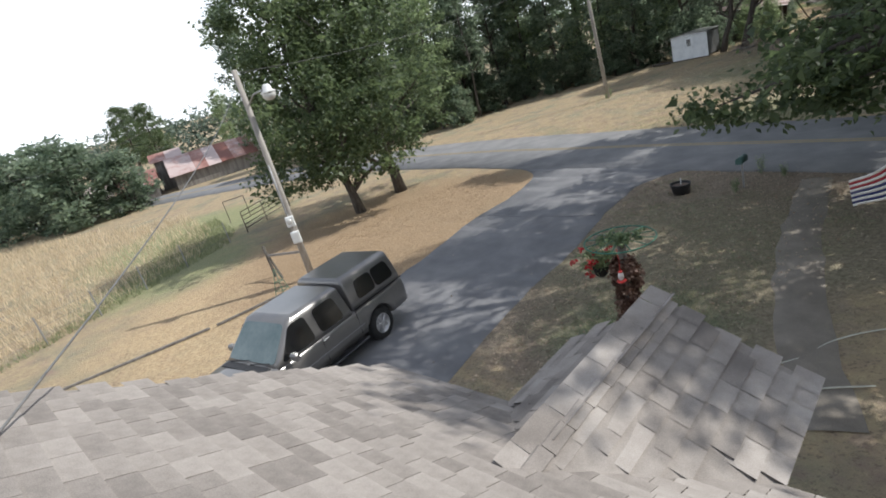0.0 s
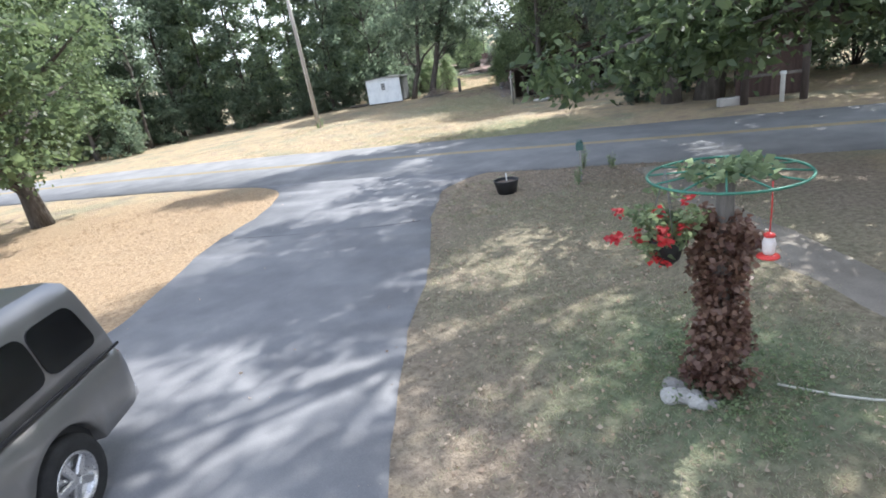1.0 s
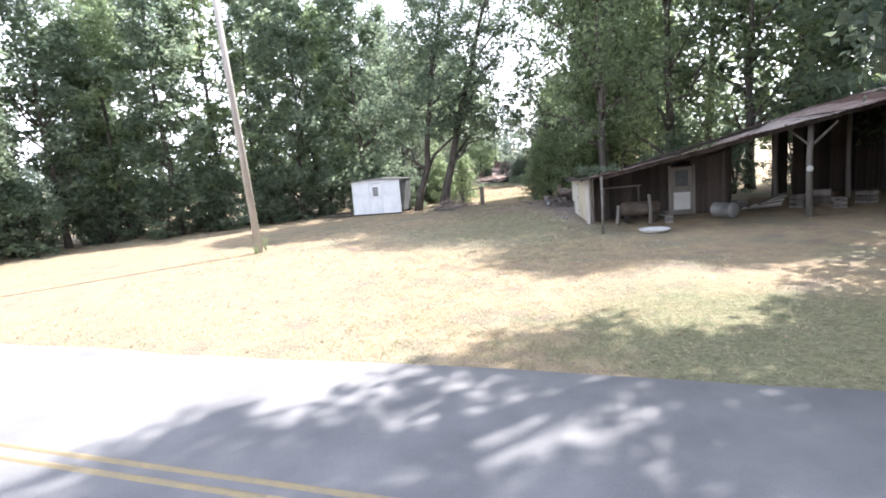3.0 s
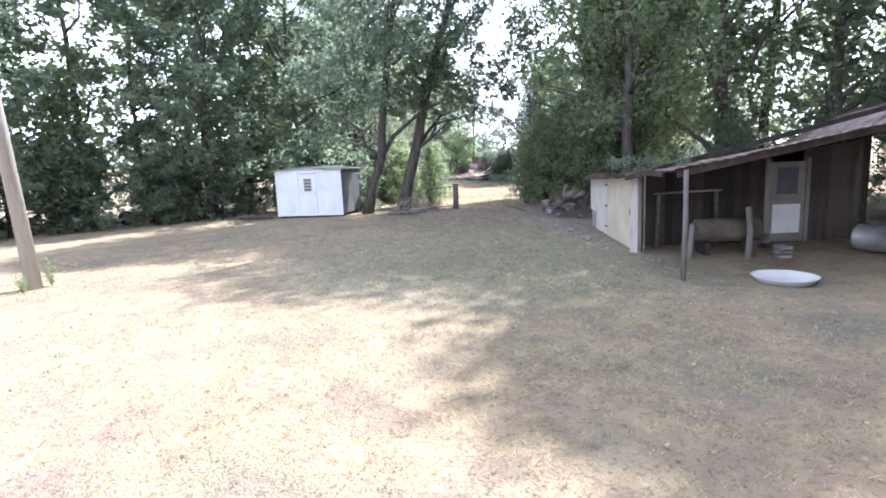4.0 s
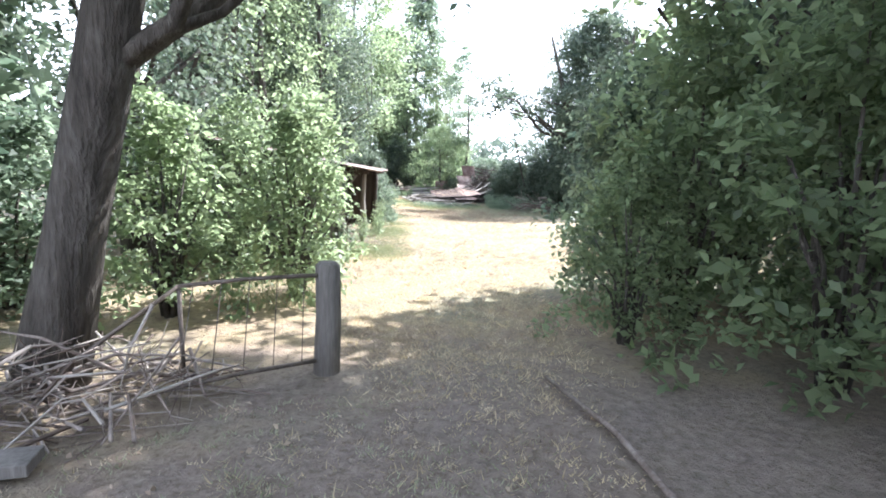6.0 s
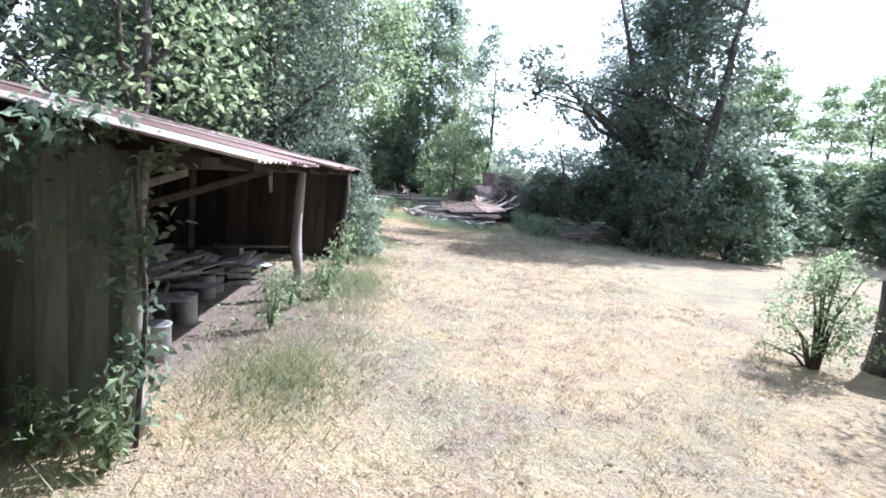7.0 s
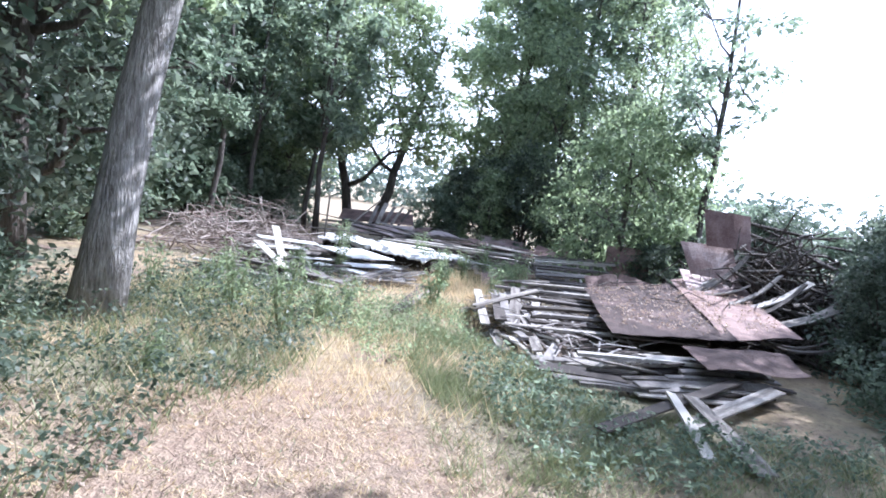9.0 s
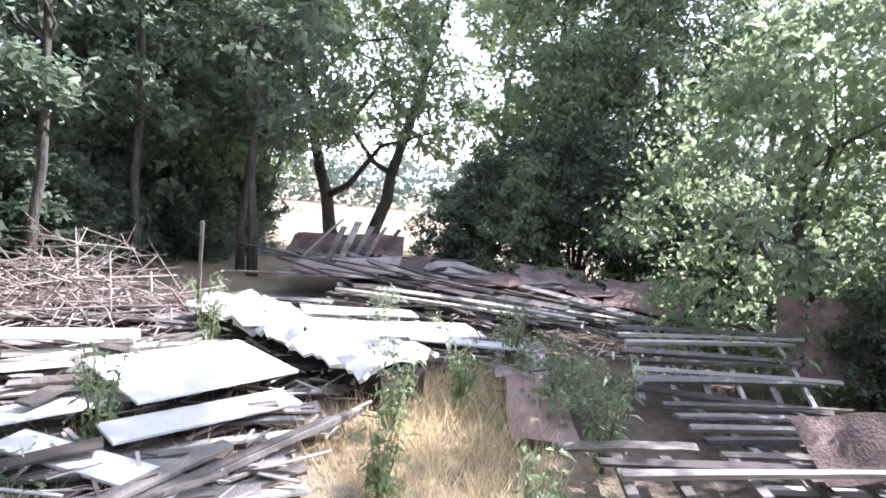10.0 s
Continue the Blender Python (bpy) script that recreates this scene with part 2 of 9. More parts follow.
def along(a, b):
    """The pose whose x axis runs from a to b, at their middle, with z up as far as can be; and the length."""
    a, b = Vector(a), Vector(b)
    d = (b - a).normalized()
    side = Vector((0, 0, 1)).cross(d)
    if side.length < 1e-3:
        side = Vector((0, 1, 0))
    side.normalize()
    up = d.cross(side)
    m = Matrix((d, side, up)).transposed().to_4x4()
    m.translation = (a + b) / 2
    return m, (b - a).length


def beam(name, a, b, w, h, material, parent, label=""):
    m, n = along(a, b)
    return box_part(name, (n, w, h), m, material, parent, 0.006, label)


def hill(x, y):
    """The height of the ground."""
    d = max(0.0, y - 95) + 0.6 * max(0.0, -x - 60) + 0.5 * max(0.0, x - 120)
    dip = -0.15 * math.exp(-((x - 24.5) ** 2 + (y - 32) ** 2) / 90)
    dip -= 0.16 * math.exp(-((x - 6.4) ** 2 + (y - 16.9) ** 2) / 1.6)
    return dip + 0.05 * noise.noise((x * 0.07, y * 0.07, 3.1)) * min(1.0, max(0.0, (math.hypot(x - 4, y - 24) - 9) / 8)) - 0.02 * min(d, 60) * 0.4 + 0.00022 * max(0.0, d - 60) ** 1.6
M["paint"] = mat("grey_car_paint", [(0.165, 0.158, 0.151), (0.19, 0.182, 0.175), (0.22, 0.21, 0.202)], 1.2, 200, 0.34, 0.4, bump=0.02, bump_scale=0.001, spec=0.6)
paint_bsdf = M["paint"].node_tree.nodes["Principled BSDF"]
paint_bsdf.inputs["Coat Weight"].default_value, paint_bsdf.inputs["Coat Roughness"].default_value = 0.7, 0.12
M["glass_dark"] = mat("tinted_glass", [(0.006, 0.007, 0.008), (0.012, 0.013, 0.014)], 2, 10, 0.13, 0.0, bump=0, spec=0.7)
M["glass_teal"] = mat("windscreen_glass", [(0.09, 0.13, 0.13), (0.16, 0.20, 0.20)], 1.5, 10, 0.14, 0.0, bump=0, spec=0.8)
M["tyre"] = mat("tyre_rubber", [(0.012, 0.012, 0.012), (0.03, 0.03, 0.03)], 10, 80, 0.8, bump=0.3)
M["alloy"] = mat("alloy_rim", [(0.45, 0.45, 0.46), (0.6, 0.6, 0.61)], 4, 60, 0.3, 0.9, bump=0.05)
M["chrome"] = mat("chrome_trim", [(0.6, 0.6, 0.6), (0.7, 0.7, 0.7)], 4, 60, 0.18, 1.0, bump=0)
M["red_lens"] = mat("red_lens", [(0.25, 0.02, 0.02), (0.32, 0.03, 0.03)], 6, 40, 0.2, bump=0)
M["clear_lens"] = mat("clear_lens", [(0.5, 0.5, 0.48), (0.65, 0.65, 0.62)], 6, 40, 0.15, bump=0)
M["white_box"] = mat("white_enamel", [(0.62, 0.63, 0.62), (0.75, 0.76, 0.75)], 4, 40, 0.5, bump=0.05)
M["green_metal"] = mat("green_painted_metal", [(0.03, 0.13, 0.09), (0.06, 0.20, 0.14)], 6, 50, 0.5, 0.2, bump=0.1)
M["red_plastic"] = mat("red_plastic", [(0.48, 0.03, 0.03), (0.6, 0.06, 0.05)], 6, 50, 0.35, bump=0)
M["clear_plastic"] = mat("pale_plastic", [(0.55, 0.50, 0.48), (0.68, 0.62, 0.60)], 5, 40, 0.25, bump=0)
M["hose"] = mat("pale_hose", [(0.48, 0.47, 0.40), (0.60, 0.59, 0.52)], 5, 40, 0.5, bump=0)
M["terracotta"] = mat("pot_green_grey", [(0.16, 0.19, 0.17), (0.24, 0.27, 0.24)], 4, 40, 0.7, bump=0.1)
M["stone"] = mat("grey_stone", [(0.22, 0.21, 0.20), (0.34, 0.33, 0.31), (0.46, 0.45, 0.43)], 5, 40, 0.9, bump=0.6, per_piece=0.4)
M["rail_rust"] = mat("rusty_steel_tube", [(0.08, 0.065, 0.055), (0.16, 0.13, 0.11), (0.22, 0.19, 0.17)], 6, 60, 0.7, 0.4, bump=0.2)
M["ivy"] = leaf_mat("ivy_bronze", (0.085, 0.04, 0.032), (0.20, 0.125, 0.085), 0.2)
M["red_flower"] = leaf_mat("red_petals", (0.30, 0.015, 0.02), (0.52, 0.045, 0.04), 0.25)
M["pink_flower"] = leaf_mat("magenta_petals", (0.38, 0.05, 0.26), (0.66, 0.30, 0.58), 0.3)
M["hosta"] = leaf_mat("hosta_leaf", (0.16, 0.20, 0.10), (0.58, 0.58, 0.40), 0.25)
M["straw_dull"] = leaf_mat("dry_lawn_blades", (0.35, 0.29, 0.195), (0.58, 0.495, 0.34), 0.3)
M["grass_dull"] = leaf_mat("lawn_blades", (0.20, 0.21, 0.135), (0.36, 0.37, 0.25), 0.3)
M["litter"] = leaf_mat("dead_leaves", (0.24, 0.175, 0.125), (0.46, 0.38, 0.29), 0.25)
M["flag_red"] = mat("flag_red", [(0.30, 0.03, 0.045), (0.38, 0.05, 0.06)], 5, 90, 0.85, bump=0.1)
M["flag_white"] = mat("flag_white", [(0.70, 0.69, 0.68), (0.80, 0.79, 0.78)], 5, 90, 0.85, bump=0.1)
M["flag_blue"] = mat("flag_blue", [(0.03, 0.04, 0.13), (0.05, 0.06, 0.18)], 5, 90, 0.85, bump=0.1)
M["insulation"] = mat("white_torn_insulation", [(0.55, 0.53, 0.51), (0.76, 0.75, 0.73), (0.84, 0.83, 0.82)], 2.5, 12, 0.9, bump=0.5, bump_scale=0.05)
M["twig"] = mat("dry_twig", [(0.16, 0.12, 0.10), (0.30, 0.25, 0.22), (0.42, 0.37, 0.33)], 3, 30, 0.9, bump=0.2, island=0.6)
M["scrap"] = mat("wood_scrap", [(0.10, 0.08, 0.07), (0.26, 0.23, 0.21), (0.46, 0.43, 0.40)], 4, 30, 0.9, bump=0.2, island=0.9)
M["path_worn"] = mat("worn_path", [(0.15, 0.13, 0.108), (0.21, 0.185, 0.155), (0.27, 0.24, 0.205)], 1.2, 50, 0.95, bump=0.3, world_space=True)
# dusty tan, its colour lowered to show the tank shadowed by the barn roof
M["dusty_tank_shaded"] = mat("dusty_tan_tank_shaded", [(0.07, 0.055, 0.045), (0.12, 0.098, 0.08), (0.19, 0.16, 0.13)], 2.5, 30, 0.8, 0.1, bump=0.2)
M["board_far"] = mat("weathered_board_joined", [(0.085, 0.072, 0.062), (0.25, 0.225, 0.195), (0.50, 0.47, 0.42)], 3.5, 34, 0.88, bump=0.5, island=0.7)
M["grey_wood_far"] = mat("grey_wood_joined", [(0.07, 0.06, 0.053), (0.15, 0.135, 0.12), (0.27, 0.25, 0.23)], 3, 40, 0.9, bump=0.5, island=0.4)
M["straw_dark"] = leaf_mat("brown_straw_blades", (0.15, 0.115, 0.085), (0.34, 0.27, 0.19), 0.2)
M["tar"] = mat("dark_tar", [(0.10, 0.10, 0.105), (0.15, 0.15, 0.155)], 4, 50, 0.8, bump=0.3, world_space=True)

# ---- the ground, the road and the driveway ----
def ground_material():
    """Dry mown grass: straw, green patches and bare earth, darkened in the rear shed and under the ruin."""
    m = bpy.data.materials.new("dry_lawn")
    m.use_nodes = True
    nt = m.node_tree
    N, L = nt.nodes.new, nt.links.new
    bsdf = nt.nodes["Principled BSDF"]
    geo = N("ShaderNodeNewGeometry")

    def noise_fac(scale, detail, lo, hi):
        n = N("ShaderNodeTexNoise")
        n.inputs["Scale"].default_value, n.inputs["Detail"].default_value = scale, detail
        n.inputs["Roughness"].default_value = 0.62
        L(geo.outputs["Position"], n.inputs["Vector"])
        r = N("ShaderNodeMapRange")
        r.inputs[1].default_value, r.inputs[2].default_value = lo, hi
        L(n.outputs["Fac"], r.inputs[0])
        return r.outputs[0], n

    def mix(fac, a, b):
        x = N("ShaderNodeMix")
        x.data_type = "RGBA"
        L(fac, x.inputs[0])
        for k, v in ((6, a), (7, b)):
            if isinstance(v, tuple):
                x.inputs[k].default_value = (*v, 1)
            else:
                L(v, x.inputs[k])
        return x.outputs[2]

    def patch(x, y, r, soft, rag):
        """A round patch with a ragged rim about a place."""
        d = N("ShaderNodeVectorMath")
        d.operation = "DISTANCE"
        L(geo.outputs["Position"], d.inputs[0])
        d.inputs[1].default_value = (x, y, 0)
        n = N("ShaderNodeTexNoise")
        n.inputs["Scale"].default_value, n.inputs["Detail"].default_value = 1.1, 6
        L(geo.outputs["Position"], n.inputs["Vector"])
        a = N("ShaderNodeMath")
        a.operation = "MULTIPLY_ADD"
        L(n.outputs["Fac"], a.inputs[0])
        a.inputs[1].default_value = rag
        L(d.outputs["Value"], a.inputs[2])
        r1 = N("ShaderNodeMapRange")
        r1.inputs[1].default_value, r1.inputs[2].default_value = r + rag / 2, r + rag / 2 + soft
        r1.inputs[3].default_value, r1.inputs[4].default_value = 0.85, 0.0
        L(a.outputs[0], r1.inputs[0])
        return r1.outputs[0]

    fine, fn = noise_fac(38, 4, 0.3, 0.7)
    tuft, tn = noise_fac(9.5, 5, 0.36, 0.64)
    mid, _ = noise_fac(3.2, 5, 0.38, 0.64)
    broad, _ = noise_fac(0.45, 4, 0.48, 0.64)
    earth, _ = noise_fac(0.9, 4, 0.54, 0.72)
    straw = mix(fine, (0.35, 0.275, 0.165), (0.57, 0.47, 0.29))
    straw = mix(tuft, straw, (0.41, 0.325, 0.20))
    dry = mix(mid, straw, (0.34, 0.265, 0.18))
    green = mix(tuft, mix(fine, (0.17, 0.175, 0.115), (0.29, 0.29, 0.20)), (0.31, 0.285, 0.20))
    gaps, _ = noise_fac(15, 3, 0.54, 0.70)
    worn, _ = noise_fac(1.7, 5, 0.50, 0.66)
    dry = mix(worn, dry, mix(tuft, (0.27, 0.20, 0.15), (0.40, 0.31, 0.225)))
    c = mix(broad, dry, green)
    c = mix(earth, c, (0.28, 0.205, 0.165))
    soil = mix(tuft, (0.19, 0.155, 0.138), (0.30, 0.25, 0.22))
    c = mix(patch(27.6, 43.6, 4.0, 3.0, 4.0), c, soil)
    for px, py, pr in ((23.4, 36.9, 0.5), (24.3, 38.1, 0.8), (25.3, 39.4, 1.0), (26.4, 40.8, 1.4), (27.4, 41.4, 1.2)):
        c = mix(patch(px, py, pr, 1.2, 1.6), c, soil)
    c = mix(patch(42.9, 69.2, 1.3, 1.6, 3.0), c, mix(tuft, (0.27, 0.185, 0.135), (0.38, 0.285, 0.205)))
    c = mix(patch(19.5, 37.5, 2.6, 3.5, 5.0), c, mix(tuft, (0.225, 0.215, 0.15), (0.33, 0.31, 0.22)))
    c = mix(patch(45.6, 70.2, 0.6, 1.4, 2.5), c, mix(tuft, (0.13, 0.15, 0.095), (0.24, 0.245, 0.16)))
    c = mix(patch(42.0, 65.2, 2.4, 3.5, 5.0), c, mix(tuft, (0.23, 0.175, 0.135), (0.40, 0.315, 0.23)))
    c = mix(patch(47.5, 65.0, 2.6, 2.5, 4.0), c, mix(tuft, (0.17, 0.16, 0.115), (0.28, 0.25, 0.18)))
    c = mix(patch(-8.0, 17.5, 4.0, 4.0, 6.0), c, mix(tuft, (0.42, 0.30, 0.18), (0.58, 0.45, 0.28)))
    c = mix(patch(-3.5, 21.5, 6.0, 2.5, 4.0), c, mix(tuft, (0.27, 0.185, 0.115), (0.42, 0.31, 0.20)))
    c = mix(patch(-15.0, 24.0, 2.5, 2.5, 4.0), c, mix(tuft, (0.20, 0.23, 0.11), (0.33, 0.34, 0.19)))
    c = mix(patch(-18.5, 33.0, 4.5, 3.0, 5.0), c, mix(tuft, (0.20, 0.23, 0.11), (0.33, 0.34, 0.19)))
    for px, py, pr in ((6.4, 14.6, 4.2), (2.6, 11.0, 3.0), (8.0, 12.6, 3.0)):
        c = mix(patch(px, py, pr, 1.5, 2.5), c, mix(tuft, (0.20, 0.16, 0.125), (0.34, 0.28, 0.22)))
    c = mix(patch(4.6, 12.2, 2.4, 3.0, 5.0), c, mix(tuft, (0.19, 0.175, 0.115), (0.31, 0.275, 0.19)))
    # shed floor: dark colour makes up for sun coming in at the open front
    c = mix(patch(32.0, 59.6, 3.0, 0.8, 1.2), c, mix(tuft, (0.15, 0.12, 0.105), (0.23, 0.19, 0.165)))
    c = mix(patch(2.2, 9.2, 1.0, 1.2, 1.5), c, mix(tuft, (0.11, 0.15, 0.085), (0.19, 0.22, 0.13)))
    # darker ground under the heaps of the ruin
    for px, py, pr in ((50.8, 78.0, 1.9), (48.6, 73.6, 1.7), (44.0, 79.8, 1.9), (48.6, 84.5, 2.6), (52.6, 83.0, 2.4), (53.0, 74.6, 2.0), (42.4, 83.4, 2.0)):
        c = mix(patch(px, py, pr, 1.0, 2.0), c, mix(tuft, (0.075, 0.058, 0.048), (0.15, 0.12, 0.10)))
    c = mix(patch(13.4, 24.6, 2.0, 1.5, 3.0), c, mix(tuft, (0.15, 0.16, 0.09), (0.28, 0.275, 0.165)))
    c = mix(patch(38.7, 65.0, 1.0, 1.0, 2.0), c, mix(tuft, (0.10, 0.135, 0.065), (0.20, 0.23, 0.12)))
    shade = N("ShaderNodeMath")
    shade.operation = "MULTIPLY"
    L(gaps, shade.inputs[0])
    shade.inputs[1].default_value = 0.75
    c = mix(shade.outputs[0], c, (0.16, 0.125, 0.095))
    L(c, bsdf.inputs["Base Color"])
    bsdf.inputs["Roughness"].default_value = 0.95
    bsdf.inputs["Specular IOR Level"].default_value = 0.15
    b = N("ShaderNodeBump")
    b.inputs["Strength"].default_value, b.inputs["Distance"].default_value = 0.9, 0.07
    hm = N("ShaderNodeMath")
    hm.operation = "MULTIPLY_ADD"
    L(fn.outputs["Fac"], hm.inputs[0])
    hm.inputs[1].default_value = 0.35
    L(tn.outputs["Fac"], hm.inputs[2])
    L(hm.outputs[0], b.inputs["Height"])
    L(b.outputs[0], bsdf.inputs["Normal"])
    return m


def build_ground():
    xs = [-1500, -900, -500, -300, -200, -140, -100, -80] + [-66 + 3 * k for k in range(17)] + [-15 + 0.75 * k for k in range(96)] + [57 + 3 * k for k in range(12)] + [96, 105, 120, 145, 180, 240, 330, 500, 800, 1500]
    ys = [-1200, -700, -400, -220, -120, -70, -45] + [-30 + 3 * k for k in range(11)] + [3 + 0.75 * k for k in range(112)] + [87 + 3 * k for k in range(9)] + [118, 126, 138, 155, 180, 220, 290, 400, 600, 1000, 1800]
    verts = [(x, y, hill(x, y)) for y in ys for x in xs]
    n = len(xs)
    faces = [(j * n + i, j * n + i + 1, (j + 1) * n + i + 1, (j + 1) * n + i) for j in range(len(ys) - 1) for i in range(n - 1)]
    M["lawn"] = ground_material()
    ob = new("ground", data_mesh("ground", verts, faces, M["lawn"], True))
    tagged(ob, "dry mown lawn and pasture with straw and green patches", "ground", kind="structure")


ROAD = [(60, -52), (42, -27), (30, -10), (22, 2.2), (16, 11.2), (10.2, 19.9), (7.84, 23.46), (4.6, 28), (0.6, 33.6), (-7, 42), (-19.5, 51.0), (-40, 61), (-80, 76), (-150, 96)]


def smooth_line(pts, step):
    """Points at even steps along a Catmull-Rom curve through pts."""
    P = [Vector((*p, 0)[:3]) for p in pts]
    out = []
    for i in range(len(P) - 1):
        a, b, c, d = P[max(i - 1, 0)], P[i], P[i + 1], P[min(i + 2, len(P) - 1)]
        n = max(2, int((c - b).length / step))
        for k in range(n):
            t = k / n
            out.append(0.5 * ((2 * b) + (c - a) * t + (2 * a - 5 * b + 4 * c - d) * t * t + (3 * b - a - 3 * c + d) * t ** 3))
    out.append(P[-1])
    return out


def ribbon(line, lo, hi, z, thick, ragged=0.0):
    """A strip between the offsets lo and hi to the right of a line, with thickness."""
    verts, faces = [], []
    for k, p in enumerate(line):
        d = (line[min(k + 1, len(line) - 1)] - line[max(k - 1, 0)]).normalized()
        r = Vector((d.y, -d.x, 0))
        j = [ragged * noise.noise((p.x * 1.3, p.y * 1.3, s)) for s in (0.5, 7.5)]
        base = hill(p.x, p.y)
        for o, zz in ((lo + j[0], z - thick), (lo + j[0] + 0.03, z), ((lo + hi) / 2, z + 0.015), (hi + j[1] - 0.03, z), (hi + j[1], z - thick)):
            q = p + r * o
            verts.append((q.x, q.y, base + zz))
    for k in range(len(line) - 1):
        for i in range(4):
            a = 5 * k + i
            faces.append((a, a + 5, a + 6, a + 1))
    return verts, faces


def build_road():
    line = smooth_line(ROAD, 1.0)
    v, f = ribbon(line, -3.0, 3.0, 0.055, 0.12, 0.10)
    road = new("road", data_mesh("road", v, f, M["asphalt_road"], True))
    tagged(road, "grey asphalt country road with worn tar edges", "road", kind="structure")
    for lo in (-0.15, 0.05):
        v, f = ribbon(line, lo, lo + 0.10, 0.079, 0.012)
        s = new("road_line", data_mesh("road_line", v, f, M["yellow"], True))
        tagged(s, "faded yellow centre line painted on the road", "road marking", kind="structure")


def build_drive():
    right = smooth_line([(-9.5, 2.6), (-6.4, 4.6), (-3.6, 6.8), (-1.78, 8.94), (-0.7, 10.7), (0.6, 12.5), (1.93, 14.07), (3.45, 16.3), (4.7, 17.9), (5.7, 18.8), (7.6, 18.9), (10.4, 16.4)], 0.4)
    left = smooth_line([(-13.5, 6.6), (-10.4, 8.6), (-7.6, 11.2), (-5.2, 13.6), (-2.78, 16.13), (-0.75, 19.3), (0.4, 20.6), (1.27, 21.5), (2.2, 23.0), (2.6, 24.4), (2.2, 26.2), (0.6, 29.0)], 0.4)
    n = 90
    pick = lambda l, t: l[min(len(l) - 1, int(t * (len(l) - 1)))]
    verts, faces = [], []
    for k in range(n + 1):
        a, b = pick(left, k / n), pick(right, k / n)
        d = (b - a).normalized()
        ja, jb = 0.07 * noise.noise((a.x * 1.7, a.y * 1.7, 1)), 0.07 * noise.noise((b.x * 1.7, b.y * 1.7, 9))
        for p, z in ((a - d * (0.04 + ja), -0.06), (a - d * ja, 0.035), ((a + b) / 2, 0.05), (b + d * jb, 0.035), (b + d * (0.05 + jb), -0.06)):
            verts.append((p.x, p.y, z))
    for k in range(n):
        for i in range(4):
            c = 5 * k + i
            faces.append((c, c + 1, c + 6, c + 5))
    ob = new("driveway", data_mesh("driveway", verts, faces, M["asphalt"], True))
    tagged(ob, "dark grey asphalt driveway with crumbling edges", "driveway", kind="structure")


def build_seam():
    """The tarred joint across the driveway and a crack along it."""
    for pts, w in (([(0.1, 19.7), (0.46, 19.27), (1.2, 18.45), (1.94, 17.76), (2.7, 17.1), (3.4, 16.62)], 0.007),):
        v, f = ribbon(smooth_line(pts, 0.15), -w, w, 0.036, 0.03, 0.05)
        s = new("driveway_seam", data_mesh("driveway_seam", v, f, M["tar"], True))
        tagged(s, "dark tarred joint across the driveway", "driveway seam", kind="structure")


build_ground()
build_road()
build_drive()
build_seam()

# ---- trees and bushes ----
def leaf_cloud(name, centres, per, spread, size, material, rng, droop=0.0, flat=0.75, aspect=0.55, tri=False, core=0.0):
    """Many small folded leaves in clumps round the centres."""
    C = np.repeat(np.array(centres, float), per, axis=0)
    n = len(C)
    off = rng.normal(size=(n, 3))
    off /= np.maximum(1e-6, np.linalg.norm(off, axis=1))[:, None]
    off *= (rng.random(n) ** 0.45)[:, None] * np.array([spread, spread, spread * flat])
    P = C + off
    d = rng.normal(size=(n, 3))
    d[:, 2] = d[:, 2] * 0.5 - droop
    d /= np.linalg.norm(d, axis=1)[:, None]
    u = rng.normal(size=(n, 3)) + np.array([0, 0, 1.2])
    s = np.cross(d, u)
    s /= np.maximum(1e-6, np.linalg.norm(s, axis=1))[:, None]
    nrm = np.cross(s, d)
    L = size * (0.6 + 0.8 * rng.random(n))[:, None]
    k = 3 if tri else 4
    if core:  # larger leaves in the heart of each clump
        inner = (np.arange(n) % per) < per * core
        P[inner] = C[inner] + off[inner] * 0.55
        L[inner] *= 1.8
    V = np.empty((n, k, 3))
    if tri:
        V[:, 0] = P + s * L * aspect * 0.6
        V[:, 1] = P - s * L * aspect * 0.6 + d * L * 0.2
        V[:, 2] = P + d * L
    else:
        V[:, 0] = P
        V[:, 1] = P + d * L * 0.5 + s * L * aspect * 0.5 + nrm * L * 0.10
        V[:, 2] = P + d * L - nrm * L * 0.12
        V[:, 3] = P + d * L * 0.5 - s * L * aspect * 0.5 + nrm * L * 0.10
    me = bpy.data.meshes.new(name)
    me.vertices.add(k * n)
    me.vertices.foreach_set("co", V.ravel())
    me.loops.add(k * n)
    me.loops.foreach_set("vertex_index", np.arange(k * n, dtype=np.int32))
    me.polygons.add(n)
    me.polygons.foreach_set("loop_start", np.arange(0, k * n, k, dtype=np.int32))
    me.polygons.foreach_set("loop_total", np.full(n, k, dtype=np.int32))
    me.materials.append(material)
    me.update(calc_edges=True)
    return me


def envelope(rng, n, rx, ry, z0, z1, seed, shell=0.55, taper=0.35):
    """Places for clumps in an uneven crown between z0 and z1: denser towards its skin."""
    out = []
    while len(out) < n:
        a, t = rng.random() * 6.283, rng.random()
        z = z0 + (z1 - z0) * t
        prof = (max(0.02, 1 - abs(2 * t - 0.85) ** 2.4 / 1.5)) ** 0.5 * (1 - taper * t)
        lump = 0.78 + 0.5 * noise.noise((1.6 * math.cos(a) + seed, 1.6 * math.sin(a), 0.45 * z)) + 0.18 * noise.noise((4 * math.cos(a), 4 * math.sin(a), z + seed))
        r = prof * lump * rng.random() ** (shell * 0.6)
        out.append((rx * r * math.cos(a), ry * r * math.sin(a), z))
    return out


